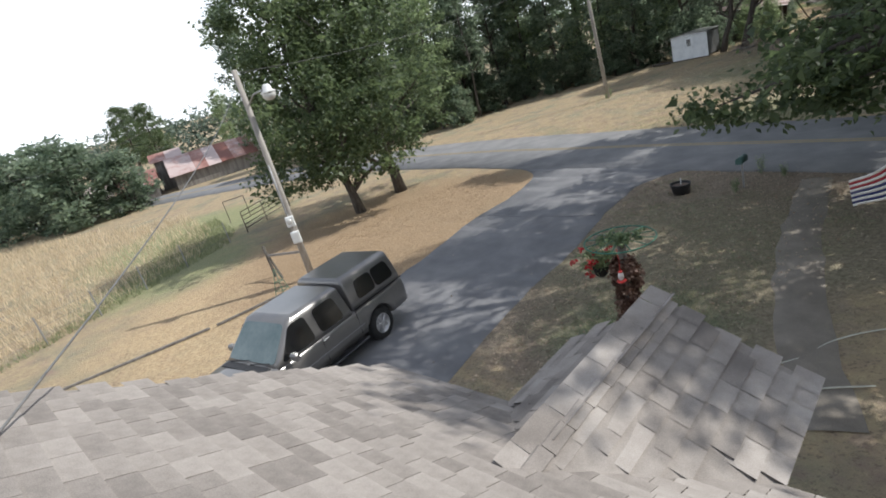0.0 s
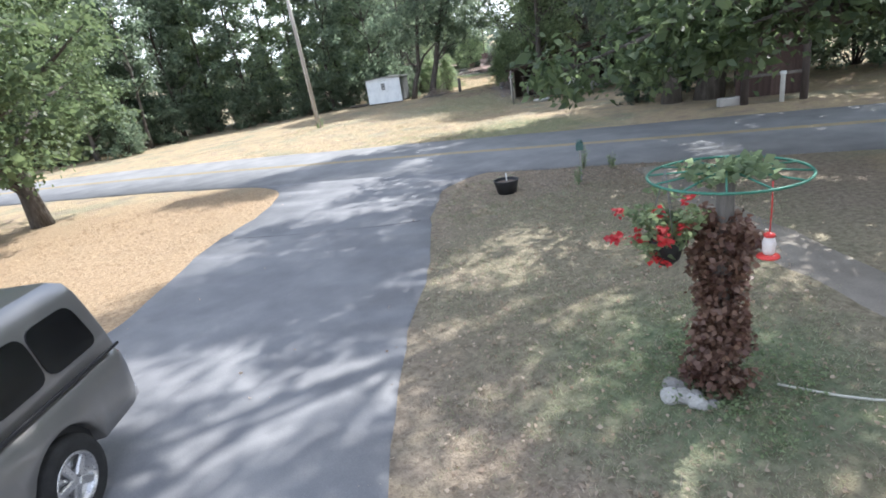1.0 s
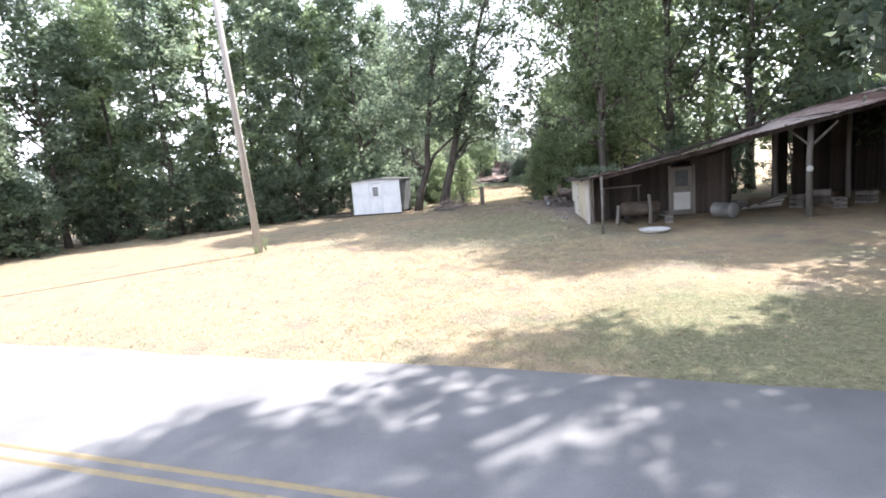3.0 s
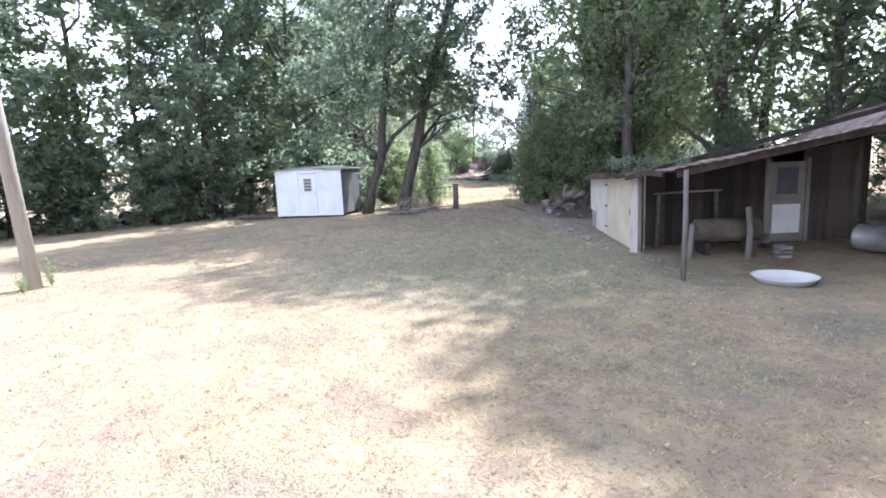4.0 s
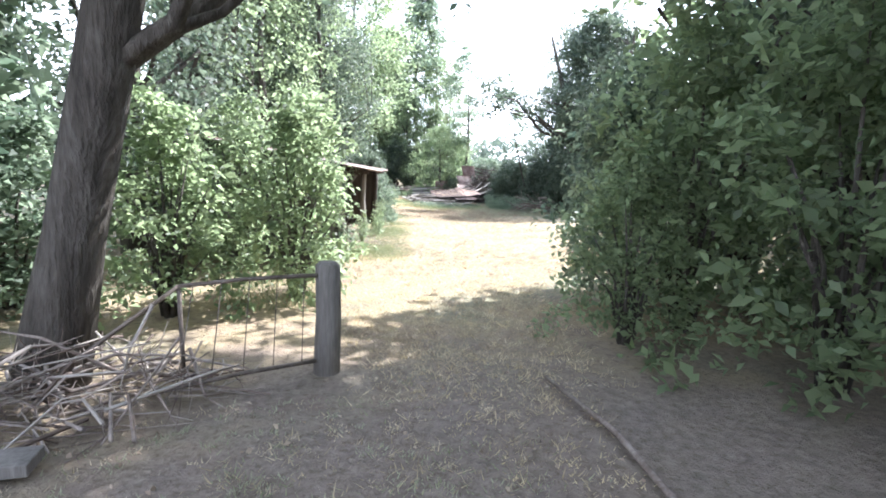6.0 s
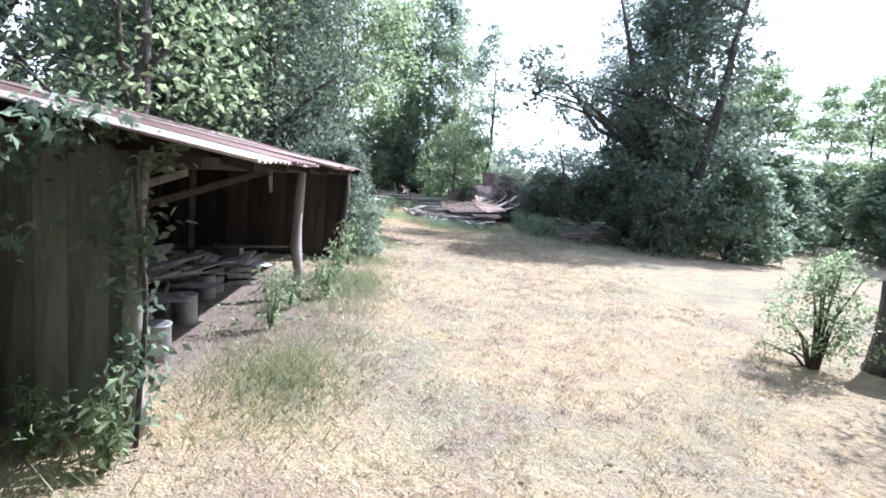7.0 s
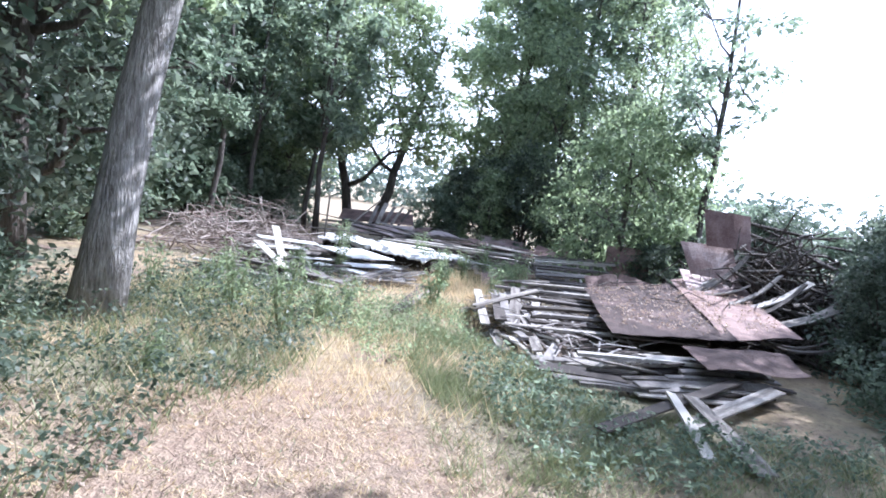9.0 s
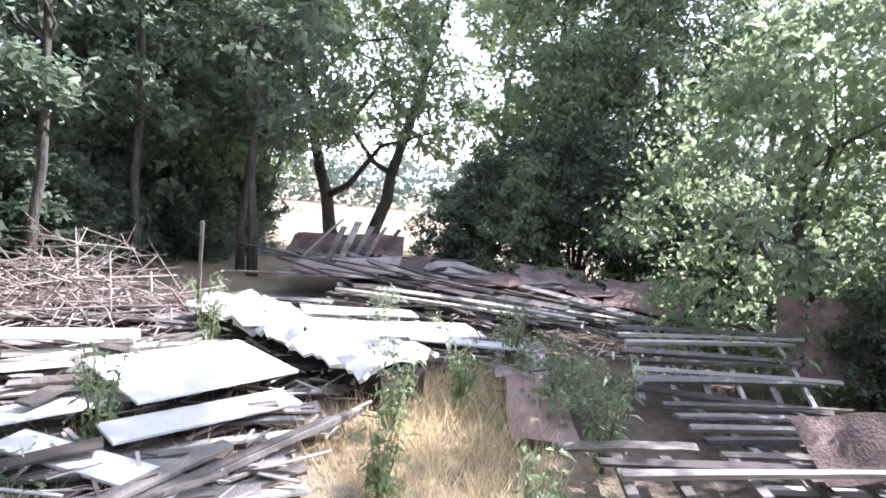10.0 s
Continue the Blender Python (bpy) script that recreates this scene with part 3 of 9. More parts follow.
def tree(label, seed, height, trunk_r, leaf="leaf_a", bark="bark", lean=(0, 0), clumps=150, per=60, spread=0.8, size=0.2, rx=4.0, ry=None,
         clear=2.5, droop=0.3, stems=1, splay=0.16, name="tree", limbs=12, taper=0.35, shell=0.6, flat=0.7, aspect=0.55, twigs=40, bend=0.05, extra=(), tri=False, core=0.22):
    """A tree at the origin: a tapered, leaning trunk or several, limbs out to the clumps, and a crown of many leaves."""
    rng = np.random.default_rng(seed)
    ob = thing(name, Matrix(), label, "tree")
    centres = envelope(rng, clumps, rx, ry or rx, clear, height, seed, shell, taper)
    L = Vector((lean[0], lean[1], 0))
    centres = [tuple(Vector(c) + L * (c[2] if c[2] < height else height) * 0.9) for c in centres]
    centres += [tuple(c) for c in extra]
    bm = bm_new()
    spines = []
    for s in range(stems):
        a = 2 * math.pi * s / stems + seed
        out = Vector((math.cos(a), math.sin(a), 0)) * (splay if stems > 1 else 0.0)
        p0 = out * (2.2 * trunk_r / max(splay, 0.01) if stems > 1 else 0)
        n = 10
        pts, rad = [], []
        wob = Vector((0, 0, 0))
        for k in range(n + 1):
            h = (height * 0.86) * k / n
            wob = wob + Vector(rng.normal(size=3)) * bend
            wob.z = 0
            pts.append(p0 + (L + out) * h + wob * min(1.0, h / 2) + Vector((0, 0, h - (0.15 if k == 0 else 0))))
            rad.append(trunk_r * (1.3 if k == 0 else 1.04 - 0.85 * k / n))
        tube(bm, pts, rad, 12)
        spines.append((pts, rad))
    ends = []
    pick = rng.permutation(len(centres))
    reach = list(extra)[::5]
    for k in range(limbs + len(reach)):
        c = Vector(reach[k - limbs]) if k >= limbs else Vector(centres[pick[k % len(pick)]])
        pts, rad = spines[k % stems]
        h = max(clear * 0.7, min(height * 0.8, c.z - (0.5 + 0.35 * math.hypot(c.x, c.y))))
        i = max(1, min(len(pts) - 2, int(h / (height * 0.086))))
        q = pts[i]
        mid = q.lerp(c, 0.5) + Vector((0, 0, 0.12 * (c - q).length)) + Vector(rng.normal(size=3)) * 0.15
        m2 = q.lerp(c, 0.25) + Vector(rng.normal(size=3)) * 0.12
        r = min(rad[i] * 0.6, 0.028 * (c - q).length + 0.02)
        tube(bm, [q, m2, mid, c], [r, r * 0.8, r * 0.55, 0.012], 6)
        ends += [mid, c, q.lerp(c, 0.75)]
    for k in range(twigs):
        c = Vector(centres[pick[(k * 3 + 1) % len(pick)]])
        e = min(ends, key=lambda p: (p - c).length_squared)
        if (e - c).length > 0.2:
            tube(bm, [e, e.lerp(c, 0.5) + Vector(rng.normal(size=3)) * 0.1, c], [0.022, 0.016, 0.006], 4)
    part("trunk", bm, M[bark], ob)
    part("crown", leaf_cloud("crown", centres, per, spread, size, M[leaf], rng, droop, flat, aspect, tri, core), None, ob)
    return ob


def bush(label, seed, rx, ry, h, leaf="leaf_a", count=120, per=26, spread=0.4, size=0.11, name="bush", droop=0.2, base=0.05, stems=14, category="bush", tri=False):
    """A bush at the origin: stems from the root and an uneven mass of leaves."""
    rng = np.random.default_rng(seed)
    ob = thing(name, Matrix(), label, category)
    bm = bm_new()
    cs = []
    for k in range(count):
        a, t = rng.random() * 6.283, rng.random() ** 0.5
        z = base + rng.random() ** 0.8 * (h - base)
        prof = math.sqrt(max(0.05, 1 - (max(0.0, z / h - 0.3) / 0.72) ** 2))
        w = 0.75 + 0.4 * noise.noise((math.cos(a) * 1.3 + seed, math.sin(a) * 1.3, z * 0.8))
        cs.append((rx * t * prof * w * math.cos(a), ry * t * prof * w * math.sin(a), z * (0.85 + 0.3 * rng.random())))
    for k in range(stems):
        q = Vector(cs[int(rng.integers(0, len(cs)))])
        mid = Vector((q.x * 0.35, q.y * 0.35, q.z * 0.55))
        tube(bm, [(q.x * 0.1, q.y * 0.1, -0.05), mid, q], [0.02 + 0.008 * h, 0.014 + 0.004 * h, 0.006], 5)
    part("stem", bm, M["bark"], ob)["kind"] = "stuff"
    part("foliage", leaf_cloud("foliage", cs, per, spread, size, M[leaf], rng, droop, tri=tri, core=0.15), None, ob)
    return ob


def place(ob, x, y, turn=0.0, s=1.0, sz=None, copy=True, label="", group=""):
    m = pose(x, y, hill(x, y), 0, 0, turn)
    c = copy_thing(ob, m) if copy else ob
    c.matrix_basis = m
    c.scale = (s, s, sz or s)
    tagged(c, label, "", group)
    return c

# ---- the house at the start ----
HC, HD, HN = Vector((-1.56, 5.1, 3.0)), Vector((0.7317, -0.6816, 0)), Vector((0.6816, 0.7317, 0))
PITCH = 0.57


def tab_mesh(w, material):
    """One shingle tab: a thin wedge, thicker at its lower edge."""
    h, t = 0.19, 0.022
    v = [(0, 0, 0), (w, 0, 0), (w, h, 0.001), (0, h, 0.001), (0, 0, t), (w, 0, t), (w, h, 0.003), (0, h, 0.003)]
    return data_mesh("shingle", v, [(4, 5, 6, 7), (0, 1, 5, 4), (1, 2, 6, 5), (3, 0, 4, 7)], material)


def shingled(roof, origin, across, up, width, rise, rng, left=None, right=None, near=None, tabs=None, budget=None):
    """Courses of tabs on a slope that starts at origin; left and right give the cut edges at a height s up the slope."""
    nrm = across.cross(up).normalized()
    nrm = -nrm if nrm.z < 0 else nrm
    basis = Matrix((across, up, nrm)).transposed().to_4x4()
    verts, faces = [], []
    exposure = 0.145
    s = 0.0
    row = 0
    while s < rise:
        lo = left(s) if left else 0.0
        hi = right(s) if right else width
        x = lo - 0.15 * (row % 2) - 0.1 * rng.random()
        while x < hi:
            k = int(rng.integers(0, len(tabs)))
            w = 0.17 + 0.05 * k
            p = origin + across * x + up * s + nrm * (0.004 + 0.003 * rng.random())
            if x + w > hi + 0.12 or x < lo - 0.12:
                x += w + 0.006
                continue
            if near(x, s) and budget[0] > 0:
                budget[0] -= 1
                o = new("shingle", tabs[k])
                mm = basis.copy()
                mm.translation = p
                o.matrix_basis = mm
                o.parent = roof
            else:
                b = len(verts)
                for vx, vy, vz in ((0, 0, 0.022), (w, 0, 0.022), (w, 0.19, 0.003), (0, 0.19, 0.003), (0, 0, 0), (w, 0, 0)):
                    verts.append(p + across * vx + up * vy + nrm * vz)
                faces += [(b, b + 1, b + 2, b + 3), (b + 4, b + 5, b + 1, b)]
            x += w + 0.006
        s += exposure
        row += 1
    return verts, faces


def slab(bm, corners, thick):
    """A flat slab under a quad of corners."""
    c = [Vector(p) for p in corners]
    nrm = (c[1] - c[0]).cross(c[2] - c[0]).normalized()
    if nrm.z < 0:
        c.reverse()
        nrm = -nrm
    top = [bm.verts.new(p) for p in c]
    low = [bm.verts.new(p - nrm * thick) for p in c]
    bm.faces.new(top)
    bm.faces.new(low[::-1])
    for i in range(len(c)):
        j = (i + 1) % len(c)
        bm.faces.new((low[i], low[j], top[j], top[i]))


PORCH_A, PORCH_OUT, PORCH_Z, PORCH_L, PORCH_R = 2.72, 1.05, 3.58, 1.0, 1.02


def build_house():
    rng = np.random.default_rng(11)
    house = thing("house", Matrix(), "single-storey house with a grey asphalt shingle roof and porch gable", "house")
    W, B = 13.0, 4.4
    up = (Vector((0, 0, PITCH)) - HN).normalized()
    per = math.sqrt(1 + PITCH ** 2)
    at = lambda a, b, z=0.0: HC + HD * a - HN * b + Vector((0, 0, PITCH * b + z))
    bm = bm_new()
    slab(bm, [at(0, 0), at(W, 0), at(W, B), at(0, B)], 0.10)
    back = lambda a, b: HC + HD * a - HN * (2 * B - b) + Vector((0, 0, PITCH * b))
    slab(bm, [at(0, B), at(W, B), back(W, 0), back(0, 0)], 0.10)
    roof = part("roof", bm, M["shingle_far"], house, "weathered grey-brown asphalt shingle roof")
    tabs = [tab_mesh(0.17 + 0.05 * k, M["shingle"]) for k in range(5)]
    budget = [300]
    verts, faces = shingled(roof, at(0, 0), HD, up, W, B * per, rng, near=lambda x, s: x < 3.2 and 0.2 < s < 3.4, tabs=tabs, budget=budget)
    # the porch gable: two slopes that run back into the main slope
    ridge_z = PORCH_Z
    back_b = (ridge_z - HC.z) / PITCH
    front = lambda a, z: HC + HD * a + HN * PORCH_OUT + Vector((0, 0, z - HC.z))
    rl, rr = front(PORCH_A, ridge_z), at(PORCH_A, back_b + 0.05)
    zl, zr = ridge_z - PITCH * PORCH_L, ridge_z - PITCH * PORCH_R
    bl = at(PORCH_A - PORCH_L, max(0.0, (zl - HC.z) / PITCH))
    br = HC + HD * (PORCH_A + PORCH_R) + Vector((0, 0, zr - HC.z))
    for side, a1, z1, b1 in ((-1, PORCH_A - PORCH_L, zl, bl), (1, PORCH_A + PORCH_R, zr, br)):
        bm = bm_new()
        slab(bm, [rl, front(a1, z1), b1, rr], 0.07)
        pr = part("roof", bm, M["shingle_far"], house, "shingled porch gable roof")
        slope_up = (HD * -side + Vector((0, 0, PITCH))).normalized()
        across = HN * -1 * side
        w = PORCH_OUT + back_b
        if side < 0:
            origin, across = HC + HD * (PORCH_A - PORCH_L) + Vector((0, 0, zl - HC.z)), HN
            lft = lambda s: -s / per * PITCH / PITCH
            v, f = shingled(pr, origin, across, slope_up, PORCH_OUT, PORCH_L * per, rng, left=lambda s: -max(0.0, s * PITCH / per) / PITCH - 0.02,
                            right=lambda s: PORCH_OUT, near=lambda x, s: False, tabs=tabs, budget=budget)
        else:
            origin, across = front(PORCH_A + PORCH_R, zr), -HN
            v, f = shingled(pr, origin, across, slope_up, PORCH_OUT, PORCH_R * per, rng, left=lambda s: 0.0,
                            right=lambda s: PORCH_OUT + max(0.0, (zr + s * PITCH / per) - HC.z) / PITCH + 0.02, near=lambda x, s: False, tabs=tabs, budget=budget)
        part("shingle_course", data_mesh("shingle_course", v, f, M["shingle_far"]), None, pr)["kind"] = "stuff"
    part("shingle_course", data_mesh("shingle_course", verts, faces, M["shingle_far"]), None, roof)["kind"] = "stuff"
    # ridge caps of the gable
    capm = None
    for k in range(9):
        p = rl.lerp(rr, (k + 0.5) / 9)
        bm = bm_new()
        slab(bm, [p + HN * 0.11 + Vector((0, 0, 0.022)), p + HN * 0.11 - HD * 0.09 + Vector((0, 0, -0.02)), p - HN * 0.11 - HD * 0.09 + Vector((0, 0, -0.03)), p - HN * 0.11 + Vector((0, 0, 0.012))], 0.01)
        slab(bm, [p + HN * 0.11 + Vector((0, 0, 0.022)), p + HN * 0.11 + HD * 0.09 + Vector((0, 0, -0.02)), p - HN * 0.11 + HD * 0.09 + Vector((0, 0, -0.03)), p - HN * 0.11 + Vector((0, 0, 0.012))], 0.01)
        part("ridge_cap", bm, M["shingle"], house)
    # walls under the eaves
    ov = 0.45
    wall_at = lambda a, b, z: HC + HD * a - HN * b + Vector((0, 0, z - HC.z))
    foot = [(ov, ov), (W - ov, ov), (W - ov, 2 * B - ov), (ov, 2 * B - ov)]
    for i in range(4):
        a, b = foot[i], foot[(i + 1) % 4]
        p, q = wall_at(*a, 1.45), wall_at(*b, 1.45)
        m, n = along(p, q)
        box_part("wall", (n - 0.002, 0.2, 3.05), m, M["wall_paint"], house)
    for a in (ov, W - ov):
        bm = bm_new()
        v = [bm.verts.new(wall_at(a, b, z)) for b, z in ((ov, 2.9), (2 * B - ov, 2.9), (B, 2.9 + PITCH * (B - ov)))]
        bm.faces.new(v)
        bmesh.ops.solidify(bm, geom=bm.faces[:], thickness=0.15)
        part("gable_wall", bm, M["wall_paint"], house)
    for a in (PORCH_A - 0.8, PORCH_A + 1.5):
        beam("porch_post", wall_at(a, -PORCH_OUT + 0.15, 0), wall_at(a, -PORCH_OUT + 0.15, 2.95), 0.12, 0.12, M["white_board"], house)
    beam("porch_floor", wall_at(PORCH_A - 1.0, -0.3, 0.06), wall_at(PORCH_A + 1.7, -0.3, 0.06), 1.5, 0.14, M["concrete"], house)


build_house()


# ---- the white shed ----
def build_white_shed():
    L0, R0 = Vector((20.515, 52.628, 0)), Vector((22.687, 50.294, 0))
    d = (R0 - L0).normalized()
    n = Vector((-d.y, d.x, 0))  # away from the road
    if n.y < 0:
        n = -n
    m = Matrix((d, n, Vector((0, 0, 1)))).transposed().to_4x4()
    m.translation = L0
    w, dep, h = (R0 - L0).length, 2.5, 2.16
    shed = thing("shed", m, "small white metal-sided shed with a door and a dark grey side", "shed")
    z0 = 0.12
    for k, (x0, x1) in enumerate(((0, 1.15), (2.0, w))):
        box_part("front_panel", (x1 - x0 - 0.004, 0.05, h - z0), pose((x0 + x1) / 2, 0.025, z0 + (h - z0) / 2), M["white_metal"], shed, 0.006)
    box_part("front_panel", (0.846, 0.05, 0.16), pose(1.575, 0.025, h - 0.08), M["white_metal"], shed, 0.004)
    door = box_part("door", (0.84, 0.045, h - 0.17 - z0 - 0.01), pose(1.575, 0.018, z0 + (h - 0.17 - z0) / 2), M["white_metal"], shed, 0.008)
    for sx in (-0.2, 0.2):
        box_part("window_frame", (0.04, 0.03, 0.64), pose(sx, -0.03, 0.42), M["white_metal"], door)
    for sz in (0.12, 0.72):
        box_part("window_frame", (0.44, 0.03, 0.04), pose(0, -0.03, sz), M["white_metal"], door)
    box_part("pane", (0.36, 0.012, 0.56), pose(0, -0.026, 0.42), M["grey_glass"], door)
    for k in range(3):
        box_part("window_bar", (0.36, 0.014, 0.02), pose(0, -0.034, 0.28 + 0.14 * k), M["white_metal"], door)
    box_part("handle", (0.04, 0.05, 0.05), pose(0.33, -0.04, 0.02), M["galv"], door)
    n_seam = 13
    for k in range(n_seam):
        for x0, x1 in ((0.0, 1.15), (2.0, w)):
            x = 0.12 + k * 0.24
            if x0 + 0.04 < x < x1 - 0.04:
                box_part("seam", (0.02, 0.012, h - z0 - 0.05), pose(x, -0.006, z0 + (h - z0) / 2), M["white_metal"], shed)
    for x, nm in ((0.03, "side_wall"), (w - 0.03, "side_wall")):
        box_part(nm, (0.05, dep - 0.06, h - z0 - 0.01), pose(x, dep / 2 + 0.02, z0 + (h - z0) / 2), M["galv_dark"], shed, 0.004)
        for k in range(9):
            box_part("rib", (0.075, 0.035, h - z0 - 0.05), pose(x, 0.22 + 0.26 * k, z0 + (h - z0) / 2), M["galv_dark"], shed, 0.004)
    box_part("back_wall", (w - 0.12, 0.05, h - z0), pose(w / 2, dep, z0 + (h - z0) / 2), M["galv_dark"], shed)
    for sgn in (-1, 1):
        bm = bm_new()
        slab(bm, [(-0.1 if sgn < 0 else w / 2, -0.14, h + (0.0 if sgn < 0 else 0.16)), (w / 2 if sgn < 0 else w + 0.1, -0.14, h + (0.16 if sgn < 0 else 0.0)),
                  (w / 2 if sgn < 0 else w + 0.1, dep + 0.1, h + (0.16 if sgn < 0 else 0.0)), (-0.1 if sgn < 0 else w / 2, dep + 0.1, h + (0.0 if sgn < 0 else 0.16))], 0.04)
        part("roof", bm, M["galv"], shed, "low-pitched grey metal roof")
    bm = bm_new()
    v = [bm.verts.new(p) for p in ((0, 0.0, h), (w, 0.0, h), (w / 2, 0.0, h + 0.13))]
    bm.faces.new(v)
    bmesh.ops.solidify(bm, geom=bm.faces[:], thickness=0.04)
    part("gable", bm, M["white_metal"], shed)
    for y in (0.25, dep - 0.3):
        box_part("skid", (w - 0.1, 0.12, 0.14), pose(w / 2, y, 0.06), M["dark_wood"], shed)
    box_part("sill", (w, 0.06, 0.05), pose(w / 2, 0.0, 0.1), M["white_metal"], shed, 0.005)


build_white_shed()


# ---- the open barn beside the yard ----
BA = Vector((22.9, 35.55, -0.13))  # the near corner post of the tan wall
BU, BV = Vector((0.745, -0.667, 0)), Vector((0.667, 0.745, 0))  # along the front, and away from the road


def bat(u, v, z=0.0):
    return BA + BU * u + BV * v + Vector((0, 0, z))


def sheet(name, corners, parent, material, waves=9, amp=0.012, sag=0.0, seed=0, thick=0.004, smooth=True):
    """A corrugated sheet over a quad (origin, along, far, up): waves run along the first side."""
    o, a, f, b = [Vector(c) for c in corners]
    nu, nv = waves * 4, 4
    nrm = (a - o).cross(b - o).normalized()
    if nrm.z < 0:
        nrm = -nrm
    verts, faces = [], []
    for j in range(nv + 1):
        for i in range(nu + 1):
            u, v = i / nu, j / nv
            p = (o * (1 - u) + a * u) * (1 - v) + (b * (1 - u) + f * u) * v
            p = p + nrm * (amp * math.sin(2 * math.pi * waves * u) + 0.5 * sag * noise.noise((u * 2 + seed, v * 2, seed)))
            verts.append(p)
    for j in range(nv):
        for i in range(nu):
            c = j * (nu + 1) + i
            faces.append((c, c + 1, c + nu + 2, c + nu + 1))
    me = data_mesh(name, verts, faces, material, smooth)
    ob = part(name, me, None, parent)
    so = ob.modifiers.new("thickness", "SOLIDIFY")
    so.thickness = thick
    return ob


def build_barn():
    rng = np.random.default_rng(5)
    barn = thing("barn", Matrix(), "open weathered wood barn with rusty roof and tan doors", "barn")
    # roof: low over the tan wall side, rising towards the other end
    zr = lambda u: 1.95 + 0.19 * max(0.0, u + 0.4)
    U1, V0, V1 = 14.5, -3.35, 5.4
    rise = lambda u: -0.26 - 0.10 * max(0.0, u) + 0.56 * min(1.0, max(0.0, u - 5.0) / 4.0) + 0.1 * max(0.0, u - 5.0) + 0.36 * min(1.0, max(0.0, u - 6.3) / 1.6)
    back = lambda u: min(-0.2, rise(u) - 0.12)
    n = 9
    for k in range(n):
        u0, u1 = -0.3 + (U1 + 0.3) * k / n, -0.3 + (U1 + 0.3) * (k + 1) / n + 0.06
        front = V0 + 0.5 - 0.06 * k + 0.1 * rng.normal()
        lift = 0.012 * (k % 2)
        sheet("roof_sheet", [bat(u0, front, zr(u0) + lift + 0.02), bat(u0, 2.2, zr(u0) + rise(u0) + lift), bat(u1, 2.2, zr(u1) + rise(u1) + lift), bat(u1, front + 0.05, zr(u1) + lift)][0:1]
              + [bat(u1, front + 0.05, zr(u1) + lift), bat(u1, 2.2, zr(u1) + rise(u1) + lift), bat(u0, 2.2, zr(u0) + rise(u0) + lift)], barn, M["rust"], 8, 0.014, 0.05, k)
        sheet("roof_sheet", [bat(u0, 2.1, zr(u0) + rise(u0) - 0.01 + lift), bat(u1, 2.1, zr(u1) + rise(u1) - 0.01 + lift), bat(u1, V1, zr(u1) + back(u1) + lift), bat(u0, V1, zr(u0) + back(u0) + lift)], barn, M["rust"], 8, 0.014, 0.03, k + 20)
    # the wall under the roof, with its door, set back from the posts
    def planks(u0, u1, v, z0, z1, w=0.2, skip=()):
        u = u0
        while u < u1:
            ww = min(w * (0.8 + 0.4 * rng.random()), u1 - u)
            if not any(a < u + ww / 2 < b for a, b in skip):
                zt = z1(u) if callable(z1) else z1
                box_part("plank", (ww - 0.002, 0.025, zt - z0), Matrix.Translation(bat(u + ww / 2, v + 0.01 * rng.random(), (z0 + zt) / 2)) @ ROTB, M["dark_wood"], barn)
            u += ww
    ang = math.degrees(math.atan2(BU.y, BU.x))
    global ROTB
    ROTB = pose(0, 0, 0, 0, 0, ang)
    # inner planks: part of the shade under the roof is in their colour
    planks(0.1, 5.85, 0.9, 0.0, lambda u: zr(u) + 0.7 * rise(u) - 0.06, skip=((3.47, 4.37),))
    planks(0.1, U1, 5.14, 0.0, lambda u: zr(u) + back(u) - 0.05, 0.24, skip=((7.5, 9.3), (10.1, 10.3)))
    # end wall of planks, added to keep the sun out of the barn
    v = -2.4
    while v < 5.1:
        w = 0.2 + 0.1 * rng.random()
        m = Matrix((BU, BV, Vector((0, 0, 1)))).transposed().to_4x4()
        h = zr(U1 - 0.3) - 0.1 + (rise(U1) * 0.8 if v > 1 else 0.0)
        m.translation = bat(U1 - 0.15, v + w / 2, h / 2)
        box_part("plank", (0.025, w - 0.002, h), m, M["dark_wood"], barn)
        v += w
    # door in the wall
    door = box_part("door", (0.86, 0.045, 1.98), Matrix.Translation(bat(3.92, 0.88, 1.0)) @ ROTB, M["door_grey"], barn, 0.008, "grey-brown panelled door with a glazed top")
    box_part("pane", (0.5, 0.02, 0.66), pose(0, -0.022, 0.52), M["grey_glass"], door)
    box_part("lower_panel", (0.66, 0.02, 0.72), pose(0, -0.026, -0.42), M["white_board"], door)
    for sx in (-0.48, 0.48):
        box_part("door_jamb", (0.09, 0.07, 2.08), Matrix.Translation(bat(3.92 + sx, 0.86, 1.03)) @ ROTB, M["grey_wood"], barn)
    # posts and header beams
    for u, v, r in ((0.0, -3.2, 0.05), (7.2, -2.4, 0.11), (11.2, -2.4, 0.10), (14.2, -2.4, 0.11), (5.6, 0.9, 0.10), (14.2, 4.9, 0.12), (8.3, 2.4, 0.1), (11.2, 2.4, 0.1)):
        bm = bm_new()
        top = zr(u) + 0.0
        tube(bm, [(0, 0, -0.05), (0.02 * rng.normal(), 0.02 * rng.normal(), top / 2), (0.02, 0, top + (0.7 * rise(u) - 0.05 if v > 0 else 0.0))], [r, r * 0.95, r * 0.85], 9)
        part("post", bm, M["grey_wood"], barn, "", Matrix.Translation(bat(u, v)))
    beam("header", bat(0.0, -2.75, zr(0.0) - 0.09), bat(U1, -2.75, zr(U1) - 0.09), 0.05, 0.14, M["dark_wood"], barn)
    beam("header", bat(0.2, 2.2, zr(0.2) + rise(0.2) - 0.12), bat(U1, 2.2, zr(U1) + 0.22), 0.05, 0.14, M["dark_wood"], barn)
